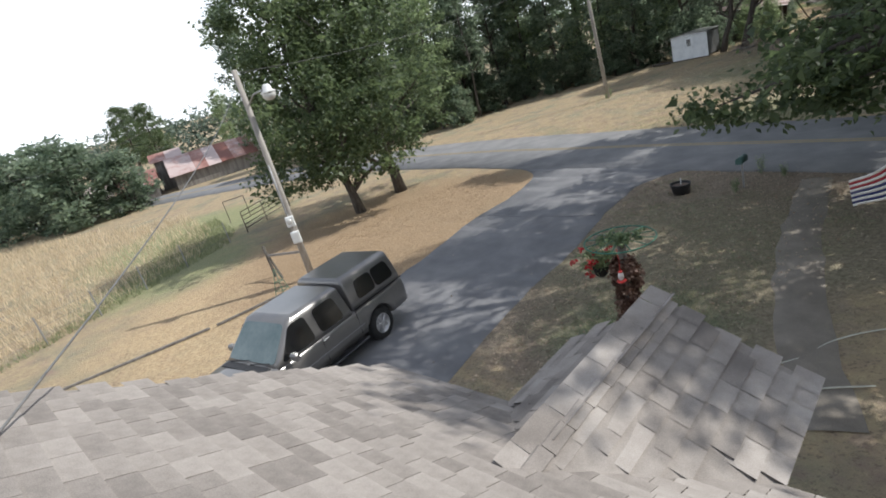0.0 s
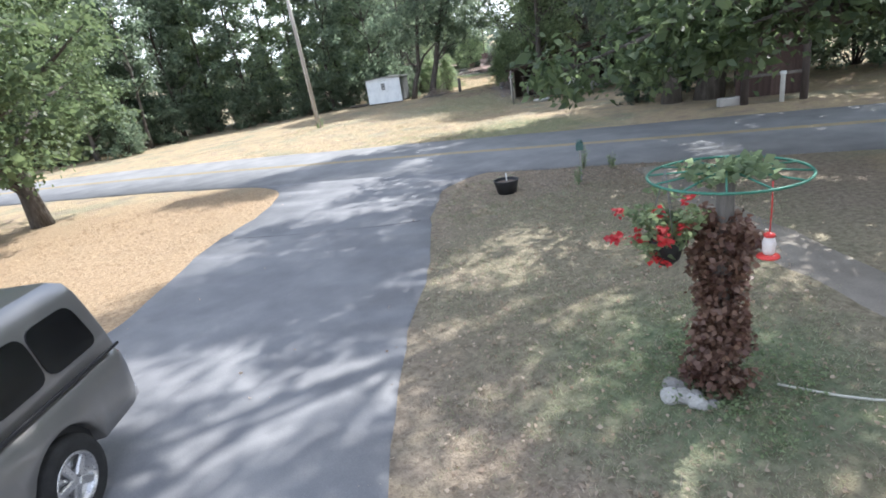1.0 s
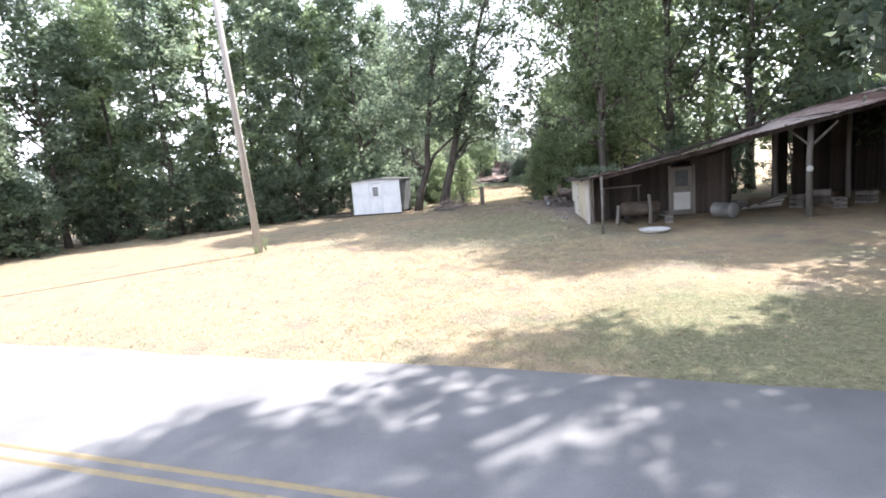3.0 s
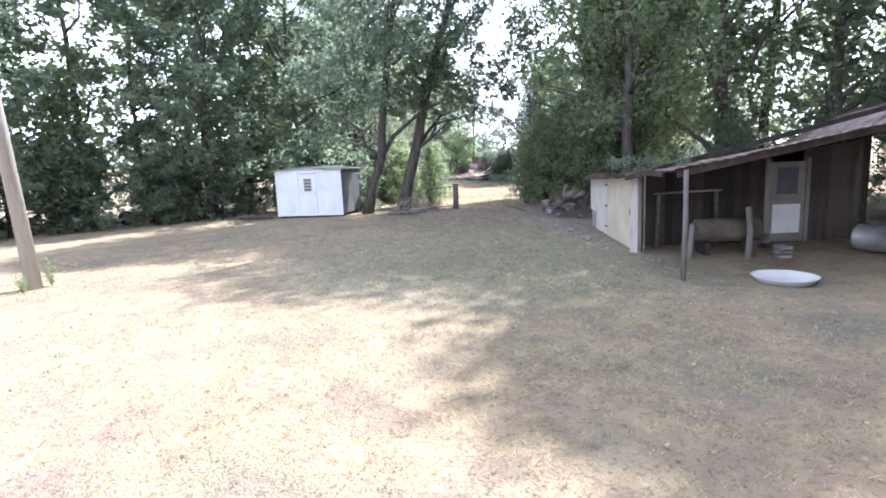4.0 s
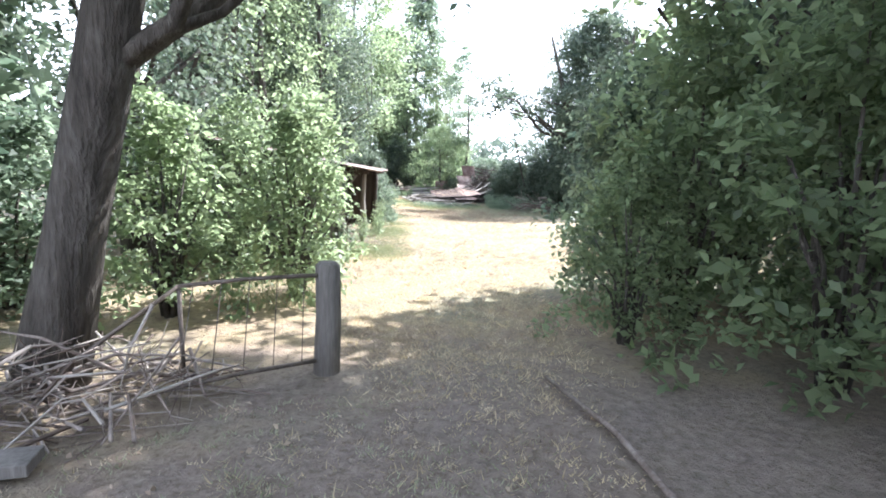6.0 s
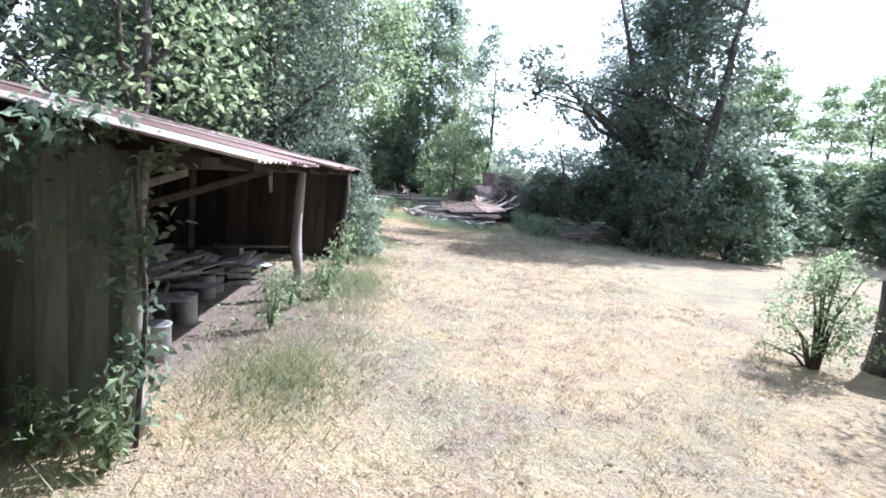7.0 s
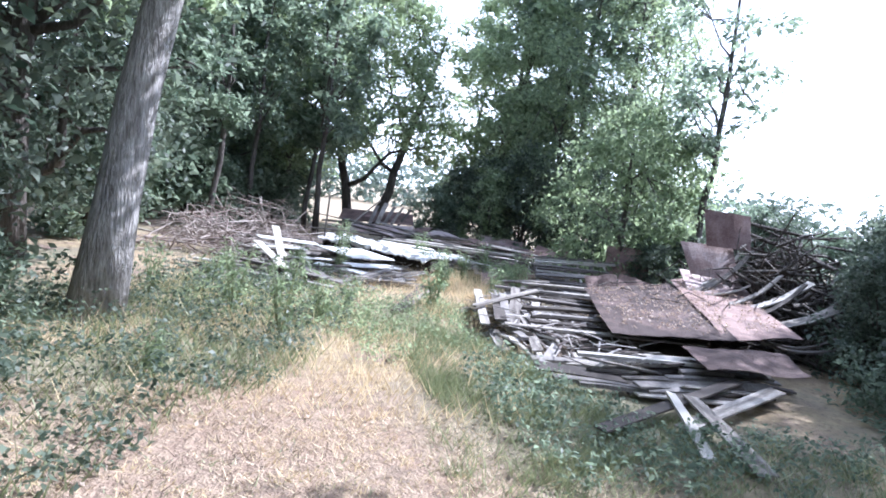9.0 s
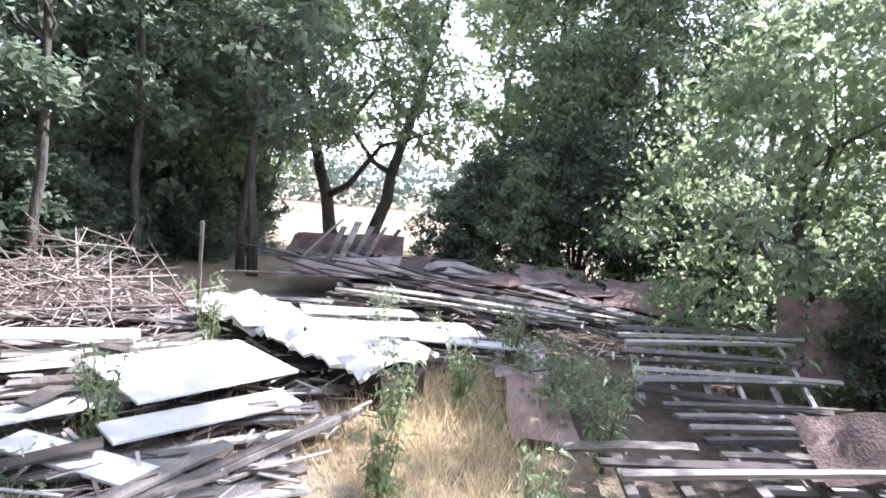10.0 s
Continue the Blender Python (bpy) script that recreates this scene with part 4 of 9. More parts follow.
    for k in range(12):
        u = 0.4 + k * 1.22
        beam("rafter", bat(u, -2.8, zr(u) - 0.04), bat(u, 2.3, zr(u) + rise(u) - 0.07), 0.05, 0.09, M["dark_wood"], barn)
    for u in (7.2, 11.2):
        for s in (-1, 1):
            beam("brace", bat(u, -2.4, zr(u) - 0.95), bat(u + s * 0.85, -2.4, zr(u) - 0.15), 0.05, 0.08, M["grey_wood"], barn)
    # the tan and white side wall: two leaves and a low block footing
    top = lambda v: 1.79 - 0.035 * v
    def side_panel(v0, v1, z0, material, name, lab):
        bm = bm_new()
        slab(bm, [(0, v0, z0), (0, v1, z0), (0, v1, top(v1)), (0, v0, top(v0))], 0.05)
        m = Matrix((BU, BV, Vector((0, 0, 1)))).transposed().to_4x4()
        m.translation = BA
        return part(name, bm, material, barn, lab, m)
    side_panel(0.06, 2.8, 0.05, M["tan"], "side_door", "plain tan-painted board leaf")
    side_panel(2.82, 3.52, 0.06, M["cream_board"], "side_door", "off-white board leaf")
    side_panel(3.53, 4.2, 0.06, M["cream_board"], "side_door", "off-white board leaf")
    side_panel(4.22, 5.1, 0.6, M["cream_board"], "side_panel", "off-white board above a block footing")
    bm = bm_new()
    add_box(bm, (0.2, 0.88, 0.56), None, 0.02)
    m = Matrix((BU, BV, Vector((0, 0, 1)))).transposed().to_4x4()
    m.translation = bat(0.1, 4.68, 0.28)
    part("footing", bm, M["concrete"], barn, "", m)
    mb = Matrix((BU, BV, Vector((0, 0, 1)))).transposed().to_4x4()
    for z in (0.3, 0.9, 1.5):
        m = mb.copy()
        m.translation = bat(-0.06, 2.8, z)
        box_part("hinge", (0.02, 0.26, 0.045), m, M["black"], barn, 0.004)
    m = mb.copy()
    m.translation = bat(-0.06, 0.16, 0.95)
    box_part("latch", (0.03, 0.12, 0.16), m, M["black"], barn, 0.006)
    beam("corner_post", bat(0.0, -0.10, 0), bat(0.0, -0.10, 1.84), 0.20, 0.18, M["board"], barn)
    beam("corner_trim", bat(0.16, -0.22, 0), bat(0.16, -0.22, 1.84), 0.04, 0.05, M["board"], barn)
    m = mb.copy()
    m.translation = bat(5.75, 3.0, 1.15)
    box_part("partition", (0.03, 4.2, 2.2), m, M["dark_wood"], barn)
    v = -2.9
    while v < 5.3:  # ragged boards under the low roof edge
        w = 0.7 + 0.9 * rng.random()
        beam("fascia", bat(-0.30, v, 1.86 - 0.035 * v + 0.03 * rng.normal()), bat(-0.30, min(v + w, 5.35), 1.86 - 0.035 * (v + w) + 0.03 * rng.normal()), 0.03, 0.10 + 0.05 * rng.random(), M["dark_wood"], barn)
        v += w + 0.01
    vine = thing("roof_creeper", Matrix(), "green creeper and fallen twigs over the low barn roof edge", "creeper")
    cs = [tuple(bat(-0.1 + 1.8 * rng.random() ** 1.5, 0.4 + 4.8 * rng.random(), 1.98 + 0.1 * rng.random() + 0.25 * rng.random() ** 2)) for k in range(34)]
    bm = bm_new()
    for k in range(7):
        tube(bm, [bat(0.1 + 0.2 * k, 5.3, 1.9), bat(0.1 + 0.15 * k, 3.2 - 0.2 * k, 2.06), bat(0.0 + 0.1 * k, 1.0 + 0.3 * k, 2.04)], [0.014, 0.01, 0.005], 5)
    part("stem", bm, M["bark"], vine)["kind"] = "stuff"
    part("leaves", leaf_cloud("leaves", cs, 22, 0.22, 0.08, M["leaf_c"], rng, 0.3, 0.5), None, vine)


build_barn()


# ---- the rear open shed ----
SA = Vector((31.43, 55.0, 0))  # its near corner
SU, SV = Vector((0.585, 0.811, 0)), Vector((-0.811, 0.585, 0))  # along the open front, and back into it


def sat(u, v, z=0.0):
    return SA + SU * u + SV * v + Vector((0, 0, z))


def build_rear_shed():
    rng = np.random.default_rng(8)
    ob = thing("rear_shed", Matrix(), "open-fronted grey plank shed with a rusty tin roof", "shed")
    L, D = 9.05, 5.2
    mb = Matrix((SU, SV, Vector((0, 0, 1)))).transposed().to_4x4()
    zf, zb = 2.10, 3.0
    v = 0.0
    while v < D:
        w = 0.18 + 0.14 * rng.random()
        m = mb.copy()
        m.translation = sat(0.02 * rng.random(), v + w / 2, 1.1)
        hw = zf + (zb - zf) * (v + w / 2) / D - 0.04 * rng.random()
        m.translation.z = hw / 2
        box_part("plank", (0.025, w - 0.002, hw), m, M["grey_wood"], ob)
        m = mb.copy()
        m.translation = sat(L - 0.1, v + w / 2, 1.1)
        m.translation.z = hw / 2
        # seen from inside: darker wood than the near wall, interior shade in its colour
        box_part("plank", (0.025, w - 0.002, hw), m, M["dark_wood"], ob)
        v += w
    u = 0.0
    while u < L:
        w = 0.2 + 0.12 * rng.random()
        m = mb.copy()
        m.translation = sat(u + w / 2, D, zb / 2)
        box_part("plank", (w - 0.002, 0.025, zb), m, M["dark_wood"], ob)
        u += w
    for u, r in ((0.05, 0.075), (4.65, 0.075), (L - 0.1, 0.07)):
        bm = bm_new()
        tube(bm, [(0, 0, -0.05), (0.02 * rng.normal(), 0.02 * rng.normal(), 0.45), (0.02 * rng.normal(), 0.02 * rng.normal(), 0.85), (0.025 * rng.normal(), 0.02, 1.2), (0.02 * rng.normal(), 0.02, 1.6), (0.03, 0, zf)], [r * 1.2, r, r * 1.18, r * 0.92, r * 1.05, r * 0.75], 11)
        for v in bm.verts:
            v.co += Vector((v.co.x, v.co.y, 0)) * 0.35 * noise.noise(Vector((v.co.x * 9, v.co.y * 9, v.co.z * 4 + u)))
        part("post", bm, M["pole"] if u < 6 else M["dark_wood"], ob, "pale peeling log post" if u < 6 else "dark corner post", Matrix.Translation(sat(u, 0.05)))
    beam("header", sat(0, 0.05, zf - 0.03), sat(L, 0.05, zf - 0.03), 0.06, 0.12, M["dark_wood"], ob)
    for k in range(8):
        u = 0.3 + k * 1.18
        beam("rafter", sat(u, -0.3, zf - 0.03), sat(u, D + 0.2, zb + 0.03), 0.05, 0.1, M["dark_wood"], ob)
    for u in (0.05, 4.65):
        beam("brace", sat(u, 0.5, 1.7), sat(u + (0.9 if u < 1 else -1.3), 0.12, zf - 0.12), 0.05, 0.07, M["grey_wood"], ob)
    for u, v in ((2.2, 2.6), (4.1, 2.6), (6.6, 2.6)):
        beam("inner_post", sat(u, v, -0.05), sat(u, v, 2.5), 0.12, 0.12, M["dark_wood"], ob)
    beam("tie_beam", sat(0.1, 2.6, 2.1), sat(6.6, 2.6, 2.1), 0.08, 0.14, M["dark_wood"], ob)
    beam("brace", sat(2.2, 2.6, 1.0), sat(4.0, 0.3, 2.03), 0.06, 0.09, M["dark_wood"], ob)
    beam("brace", sat(2.2, 2.6, 1.3), sat(0.4, 0.4, 2.03), 0.06, 0.09, M["dark_wood"], ob)
    n = 8
    for k in range(n):
        u0, u1 = -0.35 + (L + 0.25) * k / n, -0.35 + (L + 0.25) * (k + 1) / n + 0.05
        j = 0.1 * rng.normal()
        lift = 0.012 * (k % 2)
        eave = lambda u: -0.88 + 0.06 * u + j
        sheet("roof_sheet", [sat(u0, eave(u0), zf + 0.03 + lift), sat(u1, eave(u1), zf + 0.03 + lift), sat(u1, D + 0.3, zb + 0.14 + lift), sat(u0, D + 0.3, zb + 0.14 + lift)], ob, M["rust"], 8, 0.014, 0.06, k + 40)


build_rear_shed()

# ---- the small open shed across the road ----
def roadside_shed():
    U, V = Vector((0.57, -0.82, 0)), Vector((0.82, 0.57, 0))
    at = lambda u, v, z=0.0: Vector((18.6, 17.7, hill(18.6, 17.7))) + U * u + V * v + Vector((0, 0, z))
    mb = Matrix((U, V, Vector((0, 0, 1)))).transposed().to_4x4()
    ob = thing("roadside_shed", Matrix(), "small dark red-brown plank shed with posts under its roof edge", "shed")
    rng = np.random.default_rng(66)
    for u, v, r in ((0.0, 0.0, 0.13), (1.9, 0.0, 0.12), (0.0, 2.0, 0.09), (1.9, 2.0, 0.09)):
        bm = bm_new()
        tube(bm, [(0, 0, -0.1), (0.02, 0.01, 1.6), (0, 0.02, 3.25)], [r * 1.1, r, r * 0.9], 10)
        part("post", bm, M["dark_wood"], ob, "", Matrix.Translation(at(u, v)))
    u = -0.1
    while u < 2.0:
        w = 0.16 + 0.08 * rng.random()
        for v, z0, z1 in ((1.9, 0.0, 3.35), (0.9, 2.1, 3.2)):
            m = mb.copy()
            m.translation = at(u + w / 2, v, (z0 + z1) / 2)
            box_part("plank", (w - 0.004, 0.03, z1 - z0), m, M["red_wood"], ob)
        u += w
    sheet("roof_sheet", [at(-0.4, -0.3, 3.3), at(2.4, -0.3, 3.22), at(2.4, 2.6, 3.6), at(-0.4, 2.6, 3.68)], ob, M["rust"], 16, 0.014, 0.04, 91)
    beam("rail", at(0.0, 0.0, 1.0), at(1.9, 0.0, 1.0), 0.05, 0.10, M["grey_wood"], ob)
    ws = thing("white_post", Matrix.Translation(at(1.2, -0.1)), "short white-painted post before the dark shed", "post")
    bm = bm_new()
    tube(bm, [(0, 0, -0.05), (0, 0, 0.95), (0, 0, 0.98), (0, 0, 1.08)], [0.08, 0.08, 0.11, 0.10], 12)
    part("shaft", bm, M["white_box"], ws)
    bl = thing("concrete_block", Matrix.Translation(at(-0.5, 0.1, 0.15)) @ pose(0, 0, 0, 0, 0, -40), "pale concrete block at the road edge", "block")
    box_part("block", (0.8, 0.3, 0.32), Matrix(), M["concrete"], bl, 0.03)


M["red_wood"] = mat("red_brown_planks", [(0.035, 0.022, 0.019), (0.07, 0.045, 0.038), (0.11, 0.075, 0.064)], 3, 40, 0.9, bump=0.5, stretch=(1, 1, 0.15), per_piece=0.3)
roadside_shed()

# ---- kinds of trees and bushes; the first of a kind stands at its first place ----
OAK = tree("large oak with a broad crown of dark green leaves", 1, 13, 0.26, "leaf_a", clumps=300, per=66, spread=0.8, size=0.17, rx=4.8, clear=2.3, droop=0.5, limbs=18, lean=(0.03, 0.0))
OAK2 = tree("large oak with dense dark green leaves", 2, 12, 0.21, "leaf_a", clumps=200, per=56, spread=0.8, size=0.17, rx=4.2, clear=2.2, droop=0.5, limbs=16, core=0.14)
WIDE = tree("spreading oak with low branches beside the road", 12, 16, 0.26, "leaf_c", clumps=330, per=44, spread=1.0, size=0.20, rx=6.6, clear=1.9, droop=0.5, limbs=22)
LIGHT = tree("tall tree with light green leaves", 3, 15, 0.17, "leaf_b", clumps=170, per=58, spread=0.85, size=0.215, rx=3.5, clear=2.2, limbs=14, bend=0.09, tri=True, droop=0.5)
BLUE = tree("tall woodland tree with deep green leaves", 4, 16, 0.18, "leaf_c", clumps=220, per=58, spread=0.95, size=0.235, rx=3.8, clear=1.6, limbs=14, bend=0.09, tri=True)
THIN = tree("slender woodland tree with sparse leaves", 5, 17, 0.13, "leaf_c", clumps=80, per=70, spread=0.8, size=0.21, rx=2.8, clear=4.5, limbs=10, bend=0.12, tri=True)
SCRUB = bush("dense dark green undergrowth at the edge of the woods", 6, 2.3, 2.0, 3.6, "leaf_c", 120, 52, 0.5, 0.172, name="undergrowth", tri=True)
NEAR = bush("dense bush with small dark green leaves", 17, 1.9, 1.7, 4.2, "leaf_d", 200, 39, 0.40, 0.118, name="leafy_bush", droop=0.5)
NEARG = bush("dense bush with small green leaves beside the gateway", 18, 1.9, 1.7, 4.2, "leaf_c", 200, 39, 0.40, 0.118, name="leafy_bush", droop=0.5)
LSCRUB = bush("tall bush with light green leaves", 16, 1.9, 1.8, 3.8, "leaf_b", 140, 38, 0.4, 0.118, name="tall_bush", droop=0.4)
CEDAR = bush("dark green cedar with dense drooping sprays", 7, 2.6, 2.6, 7.5, "leaf_cedar", 280, 70, 0.5, 0.17, name="cedar_tree", droop=0.8, category="tree", tri=True)
SHRUB = bush("small leafy shrub with pale green leaves", 8, 1.0, 0.9, 1.5, "leaf_b", 80, 50, 0.26, 0.05, name="shrub")
DENSE = tree("tall dense tree draped with leaves down to the ground", 9, 14, 0.18, "leaf_c", clumps=260, per=62, spread=0.85, size=0.195, rx=3.4, clear=0.6, limbs=14, droop=0.7, taper=0.25, tri=True)
EDGE = tree("tree with small deep green leaves at the edge of the woods", 19, 13, 0.18, "leaf_d", clumps=270, per=44, spread=0.75, size=0.134, rx=3.4, clear=0.9, limbs=16, droop=0.6, taper=0.25, core=0.08)
ELIGHT = tree("tree with small light green leaves at the edge of the track", 23, 12, 0.15, "leaf_b", clumps=195, per=44, spread=0.75, size=0.13, rx=3.4, clear=2.0, limbs=14, droop=0.6, taper=0.25, core=0.08)
SPRAY = tree("rounded tree with hanging sprays of light green leaves", 14, 6.4, 0.13, "leaf_b", clumps=240, per=64, spread=0.72, size=0.12, rx=3.0, clear=0.2, limbs=12, droop=1.0, taper=0.1, core=0.25)
used = set()


def put(ob, x, y, turn=0.0, s=1.0, sz=None, label="", group=""):
    first = ob not in used
    used.add(ob)
    return place(ob, x, y, turn, s, sz, not first, label, group)


# beside the driveway
put(OAK, -4.0, 28.6, 190, 1.08, 0.98)
ob = tree("oak with a dense dark crown beside the driveway", 41, 12, 0.22, "leaf_a", lean=(-0.13, 0.02), clumps=340, per=70, spread=0.85, size=0.17, rx=4.9, clear=2.0, droop=0.5, limbs=18)
place(ob, -5.9, 26.1, 0, copy=False)
# over the lawn and across the road; the first oak is unseen, added for driveway shade
put(OAK, 10.2, 6.0, 200, 1.1, 1.08, "unseen spreading yard oak added to shade the lawn and driveway")
put(WIDE, 24.8, 18.8, 100, 1.1, 1.15)
put(WIDE, 26.4, 12.6, 210, 0.95, 1.05)
put(WIDE, 24.2, 20.8, 20, 0.95, 1.1)
put(OAK, 26.5, 22.0, 160, 1.2, None, "tall oak beside the barn")
put(OAK2, 27.5, 14.0, 200, 1.4, None, "huge oak across the road")
put(OAK, 7.0, -3.5, 290, 0.9, None, "oak behind the house with dark green leaves")
# the woods behind the road
rng = np.random.default_rng(77)
W1 = [(-5, 55), (-1.5, 51.5), (2.2, 53), (5.2, 57), (8.4, 58), (10.8, 56), (13.4, 57.5), (16, 57), (18.4, 56), (20.5, 58), (23.0, 55.5), (-9, 58)]
W2 = [(-14, 63), (-7, 62), (0, 60), (9, 64), (19, 63), (24, 62), (-24, 70)]
for k, (x, y) in enumerate(W1):
    put([BLUE, LIGHT, THIN, BLUE, LIGHT][k % 5], x, y, 47 * k, 0.85 + 0.3 * rng.random(), None, "", "woods behind the road")
for k, (x, y) in enumerate(W2):
    put([BLUE, LIGHT, BLUE][k % 3], x, y, 71 * k, 0.95 + 0.25 * rng.random(), None, "", "woods behind the road")
for k, (x, y) in enumerate([(-8, 55.5), (-3.5, 53), (0.3, 50.5), (3.6, 54.5), (7.2, 57), (10, 55.5), (13, 56), (16, 55.5), (18.2, 56.2), (25.2, 53.5), (22.8, 54.6), (20.5, 56.6)]):
    put(SCRUB, x, y, 61 * k, 0.75 + 0.35 * rng.random(), None, "", "undergrowth")
for k, (x, y) in enumerate([(-6, 58), (-1, 56.5), (3, 58.5), (8, 60.5), (12.5, 59.5), (17, 59.5), (-12, 60)]):
    put(SCRUB, x, y, 37 * k, 1.15, 0.95, "", "undergrowth")
for k, (x, y, s) in enumerate([(-7.5, 53.5, 0.8), (-2.6, 55.6, 0.9), (1.4, 56.6, 0.85), (-12.5, 57, 1.0), (6.6, 59.4, 0.9)]):
    put(DENSE, x, y, 53 * k, s, None, "", "woods behind the road")
# behind and beside the barn
for k, (x, y, z) in enumerate([(31.0, 41.2, 1.5), (34.2, 39.0, 1.7), (36.8, 35.8, 1.65), (38.5, 39.0, 1.3), (39.2, 32.8, 1.55), (41, 34.5, 1.5), (38.0, 29.6, 1.3), (35.0, 23.5, 1.4), (30.5, 21.5, 1.3), (42, 29, 1.6)]):
    put([ELIGHT, ELIGHT, ELIGHT, BLUE, BLUE, LIGHT, BLUE, ELIGHT, BLUE][k % 9], x, y, 83 * k, z, None, "", "trees behind the barn")
for k, (x, y, z) in enumerate([(37.8, 44.6, 1.45), (38.8, 47.2, 1.45), (41.0, 46.6, 1.35)]):
    put(LIGHT, x, y, 20 + 80 * k, z, None, "", "trees behind the barn")
put(ELIGHT, 35.0, 43.0, 150, 1.55)
put(NEARG, 34.6, 35.6, 10, 0.8)
put(NEARG, 36.4, 33.4, 110, 0.9)
put(NEARG, 33.2, 38.0, 210, 0.8)
put(NEARG, 37.6, 31.0, 60, 0.9)
put(SCRUB, 30.5, 18.6, 40, 1.2)
put(SCRUB, 29.0, 15.4, 140, 1.2)
put(SCRUB, 31.6, 21.4, 240, 1.2)
put(CEDAR, 23.6, 23.6, 0, 0.7, None, "low dark cedar at the end of the barn")
put(CEDAR, 19.9, 23.4, 90, 0.42, 0.36)
put(OAK2, 25.5, 9.0, 10, 1.1)
# beside the gateway
for k, (x, y, s, z) in enumerate([(31.3, 43.4, 1.0, 0.95), (32.0, 45.2, 1.0, 1.05), (32.9, 47.3, 1.05, 1.1), (34.2, 49.2, 0.95, 1.0), (34.4, 45.0, 1.2, 1.4), (36.0, 47.8, 1.2, 1.3), (33.4, 42.4, 1.2, 1.3)]):
    put(NEARG if k in (3, 5) else LSCRUB, x, y, 50 * k, s, z)
put(LSCRUB, 31.6, 47.4, 40, 0.62, 0.62)
put(ELIGHT, 35.0, 46.2, 10, 1.5)
put(ELIGHT, 33.8, 43.6, 40, 1.5)
put(LSCRUB, 29.0, 52.0, 0, 0.8)
put(LSCRUB, 27.0, 51.8, 120, 0.75)
put(LSCRUB, 29.2, 55.2, 220, 0.85)
put(EDGE, 27.5, 57.5, 70, 1.05)
put(ELIGHT, 32.5, 63.4, 10, 1.15)
put(EDGE, 30.0, 65, 130, 1.2)
put(ELIGHT, 34, 69, 200, 1.2)
# right of the clearing
put(NEAR, 46.2, 50.6, 30, 0.85, 1.1)
put(CEDAR, 48.4, 49.2, 130, 1.0)
put(BLUE, 46.0, 47.0, 130, 0.8)
put(SHRUB, 39.2, 53.2, 30, 0.88, 0.98)
# this bush and the small tree after it are added out of view to shade the track
put(NEARG, 39.2, 50.4, 30, 0.8, 0.85)
put(ELIGHT, 41.6, 51.2, 60, 0.55)
for k, (x, y, s) in enumerate([(48.9, 61.6, 0.75), (49.4, 63.4, 0.65), (50.6, 65.2, 0.7), (51.2, 67.0, 0.72), (51.5, 68.8, 0.70), (52.4, 70.4, 0.72), (53.6, 72.0, 0.75), (55.2, 73.4, 0.75)]):
    put(NEAR, x, y, 75 * k, s, s * 0.95)
for k, (x, y, s) in enumerate([(51.4, 60.2, 1.0), (52.0, 63.4, 1.0), (53.4, 66.2, 0.95), (54.4, 69.2, 0.8), (56.8, 71.8, 0.7)]):
    put(SCRUB, x, y, 75 * k, s)
for k, (x, y, s, z) in enumerate([(54.2, 66.2, 0.8, 0.8), (54.6, 68.8, 0.7, 0.7), (56.5, 66.6, 0.9, 0.9)]):
    put(EDGE, x, y, 40 + 100 * k, s, z, "", "trees right of the clearing")
for k, (x, y, s) in enumerate([(60.5, 63.5, 0.62), (65, 66.5, 0.7), (64, 58.5, 0.66), (71, 62, 0.7), (70, 70, 0.72), (76, 66, 0.75), (61, 56, 0.6), (68, 54, 0.7)]):
    put(LIGHT, x, y, 66 * k, s * 1.25, s, "", "trees in the far field")
    put(SCRUB, x - 0.8, y - 0.6, 50 * k, 1.5, 1.2, "", "bushes in the far field")
# left of the path to the ruin
for k, (x, y, s) in enumerate([(36.0, 65.8, 0.9), (36.6, 69.8, 1.0), (36.0, 74.2, 1.05), (37.4, 79.2, 1.05), (38.0, 84.6, 1.0), (40.2, 89.6, 1.0), (33.5, 70, 1.1), (34, 80, 1.15), (36.5, 91, 1.1)]):
    put(EDGE if k < 4 else DENSE, x, y, 31 * k, s, None, "", "woods beside the ruin")
for k, (x, y) in enumerate([(39.6, 80.5), (42.2, 87.6), (44.4, 89.0), (41.0, 85.2)]):
    put(THIN, x, y, 57 * k, 0.8, None, "", "slender trees beside the ruin")
put(LIGHT, 42.0, 92.0, 130, 1.1)
put(EDGE, 37.6, 71.8, 30, 1.1)
put(NEAR, 38.0, 64.4, 20, 0.42, 0.6)
put(EDGE, 38.4, 77.0, 210, 1.15)
put(EDGE, 36.6, 67.4, 20, 1.0)
put(LIGHT, 41.5, 102.0, 40, 1.3)
put(LIGHT, 40.4, 97.5, 140, 1.3)
put(NEAR, 54.8, 75.9, 80, 0.75, 0.68)
put(NEAR, 56.6, 77.0, 180, 0.75, 0.7)
put(LIGHT, 55.0, 91.0, 100, 1.1)
put(BLUE, 57.4, 89.0, 200, 1.2)
for k, (x, y, s) in enumerate([(37.2, 63.9, 0.66), (38.0, 66.4, 0.66), (38.8, 68.8, 0.6), (40.2, 69.9, 0.42), (38.6, 73.5, 0.7), (38.5, 81, 0.8), (40.5, 86.5, 0.8), (43.0, 90.5, 0.7)]):
    put(NEAR if k < 5 else SCRUB, x, y, 66 * k, s)
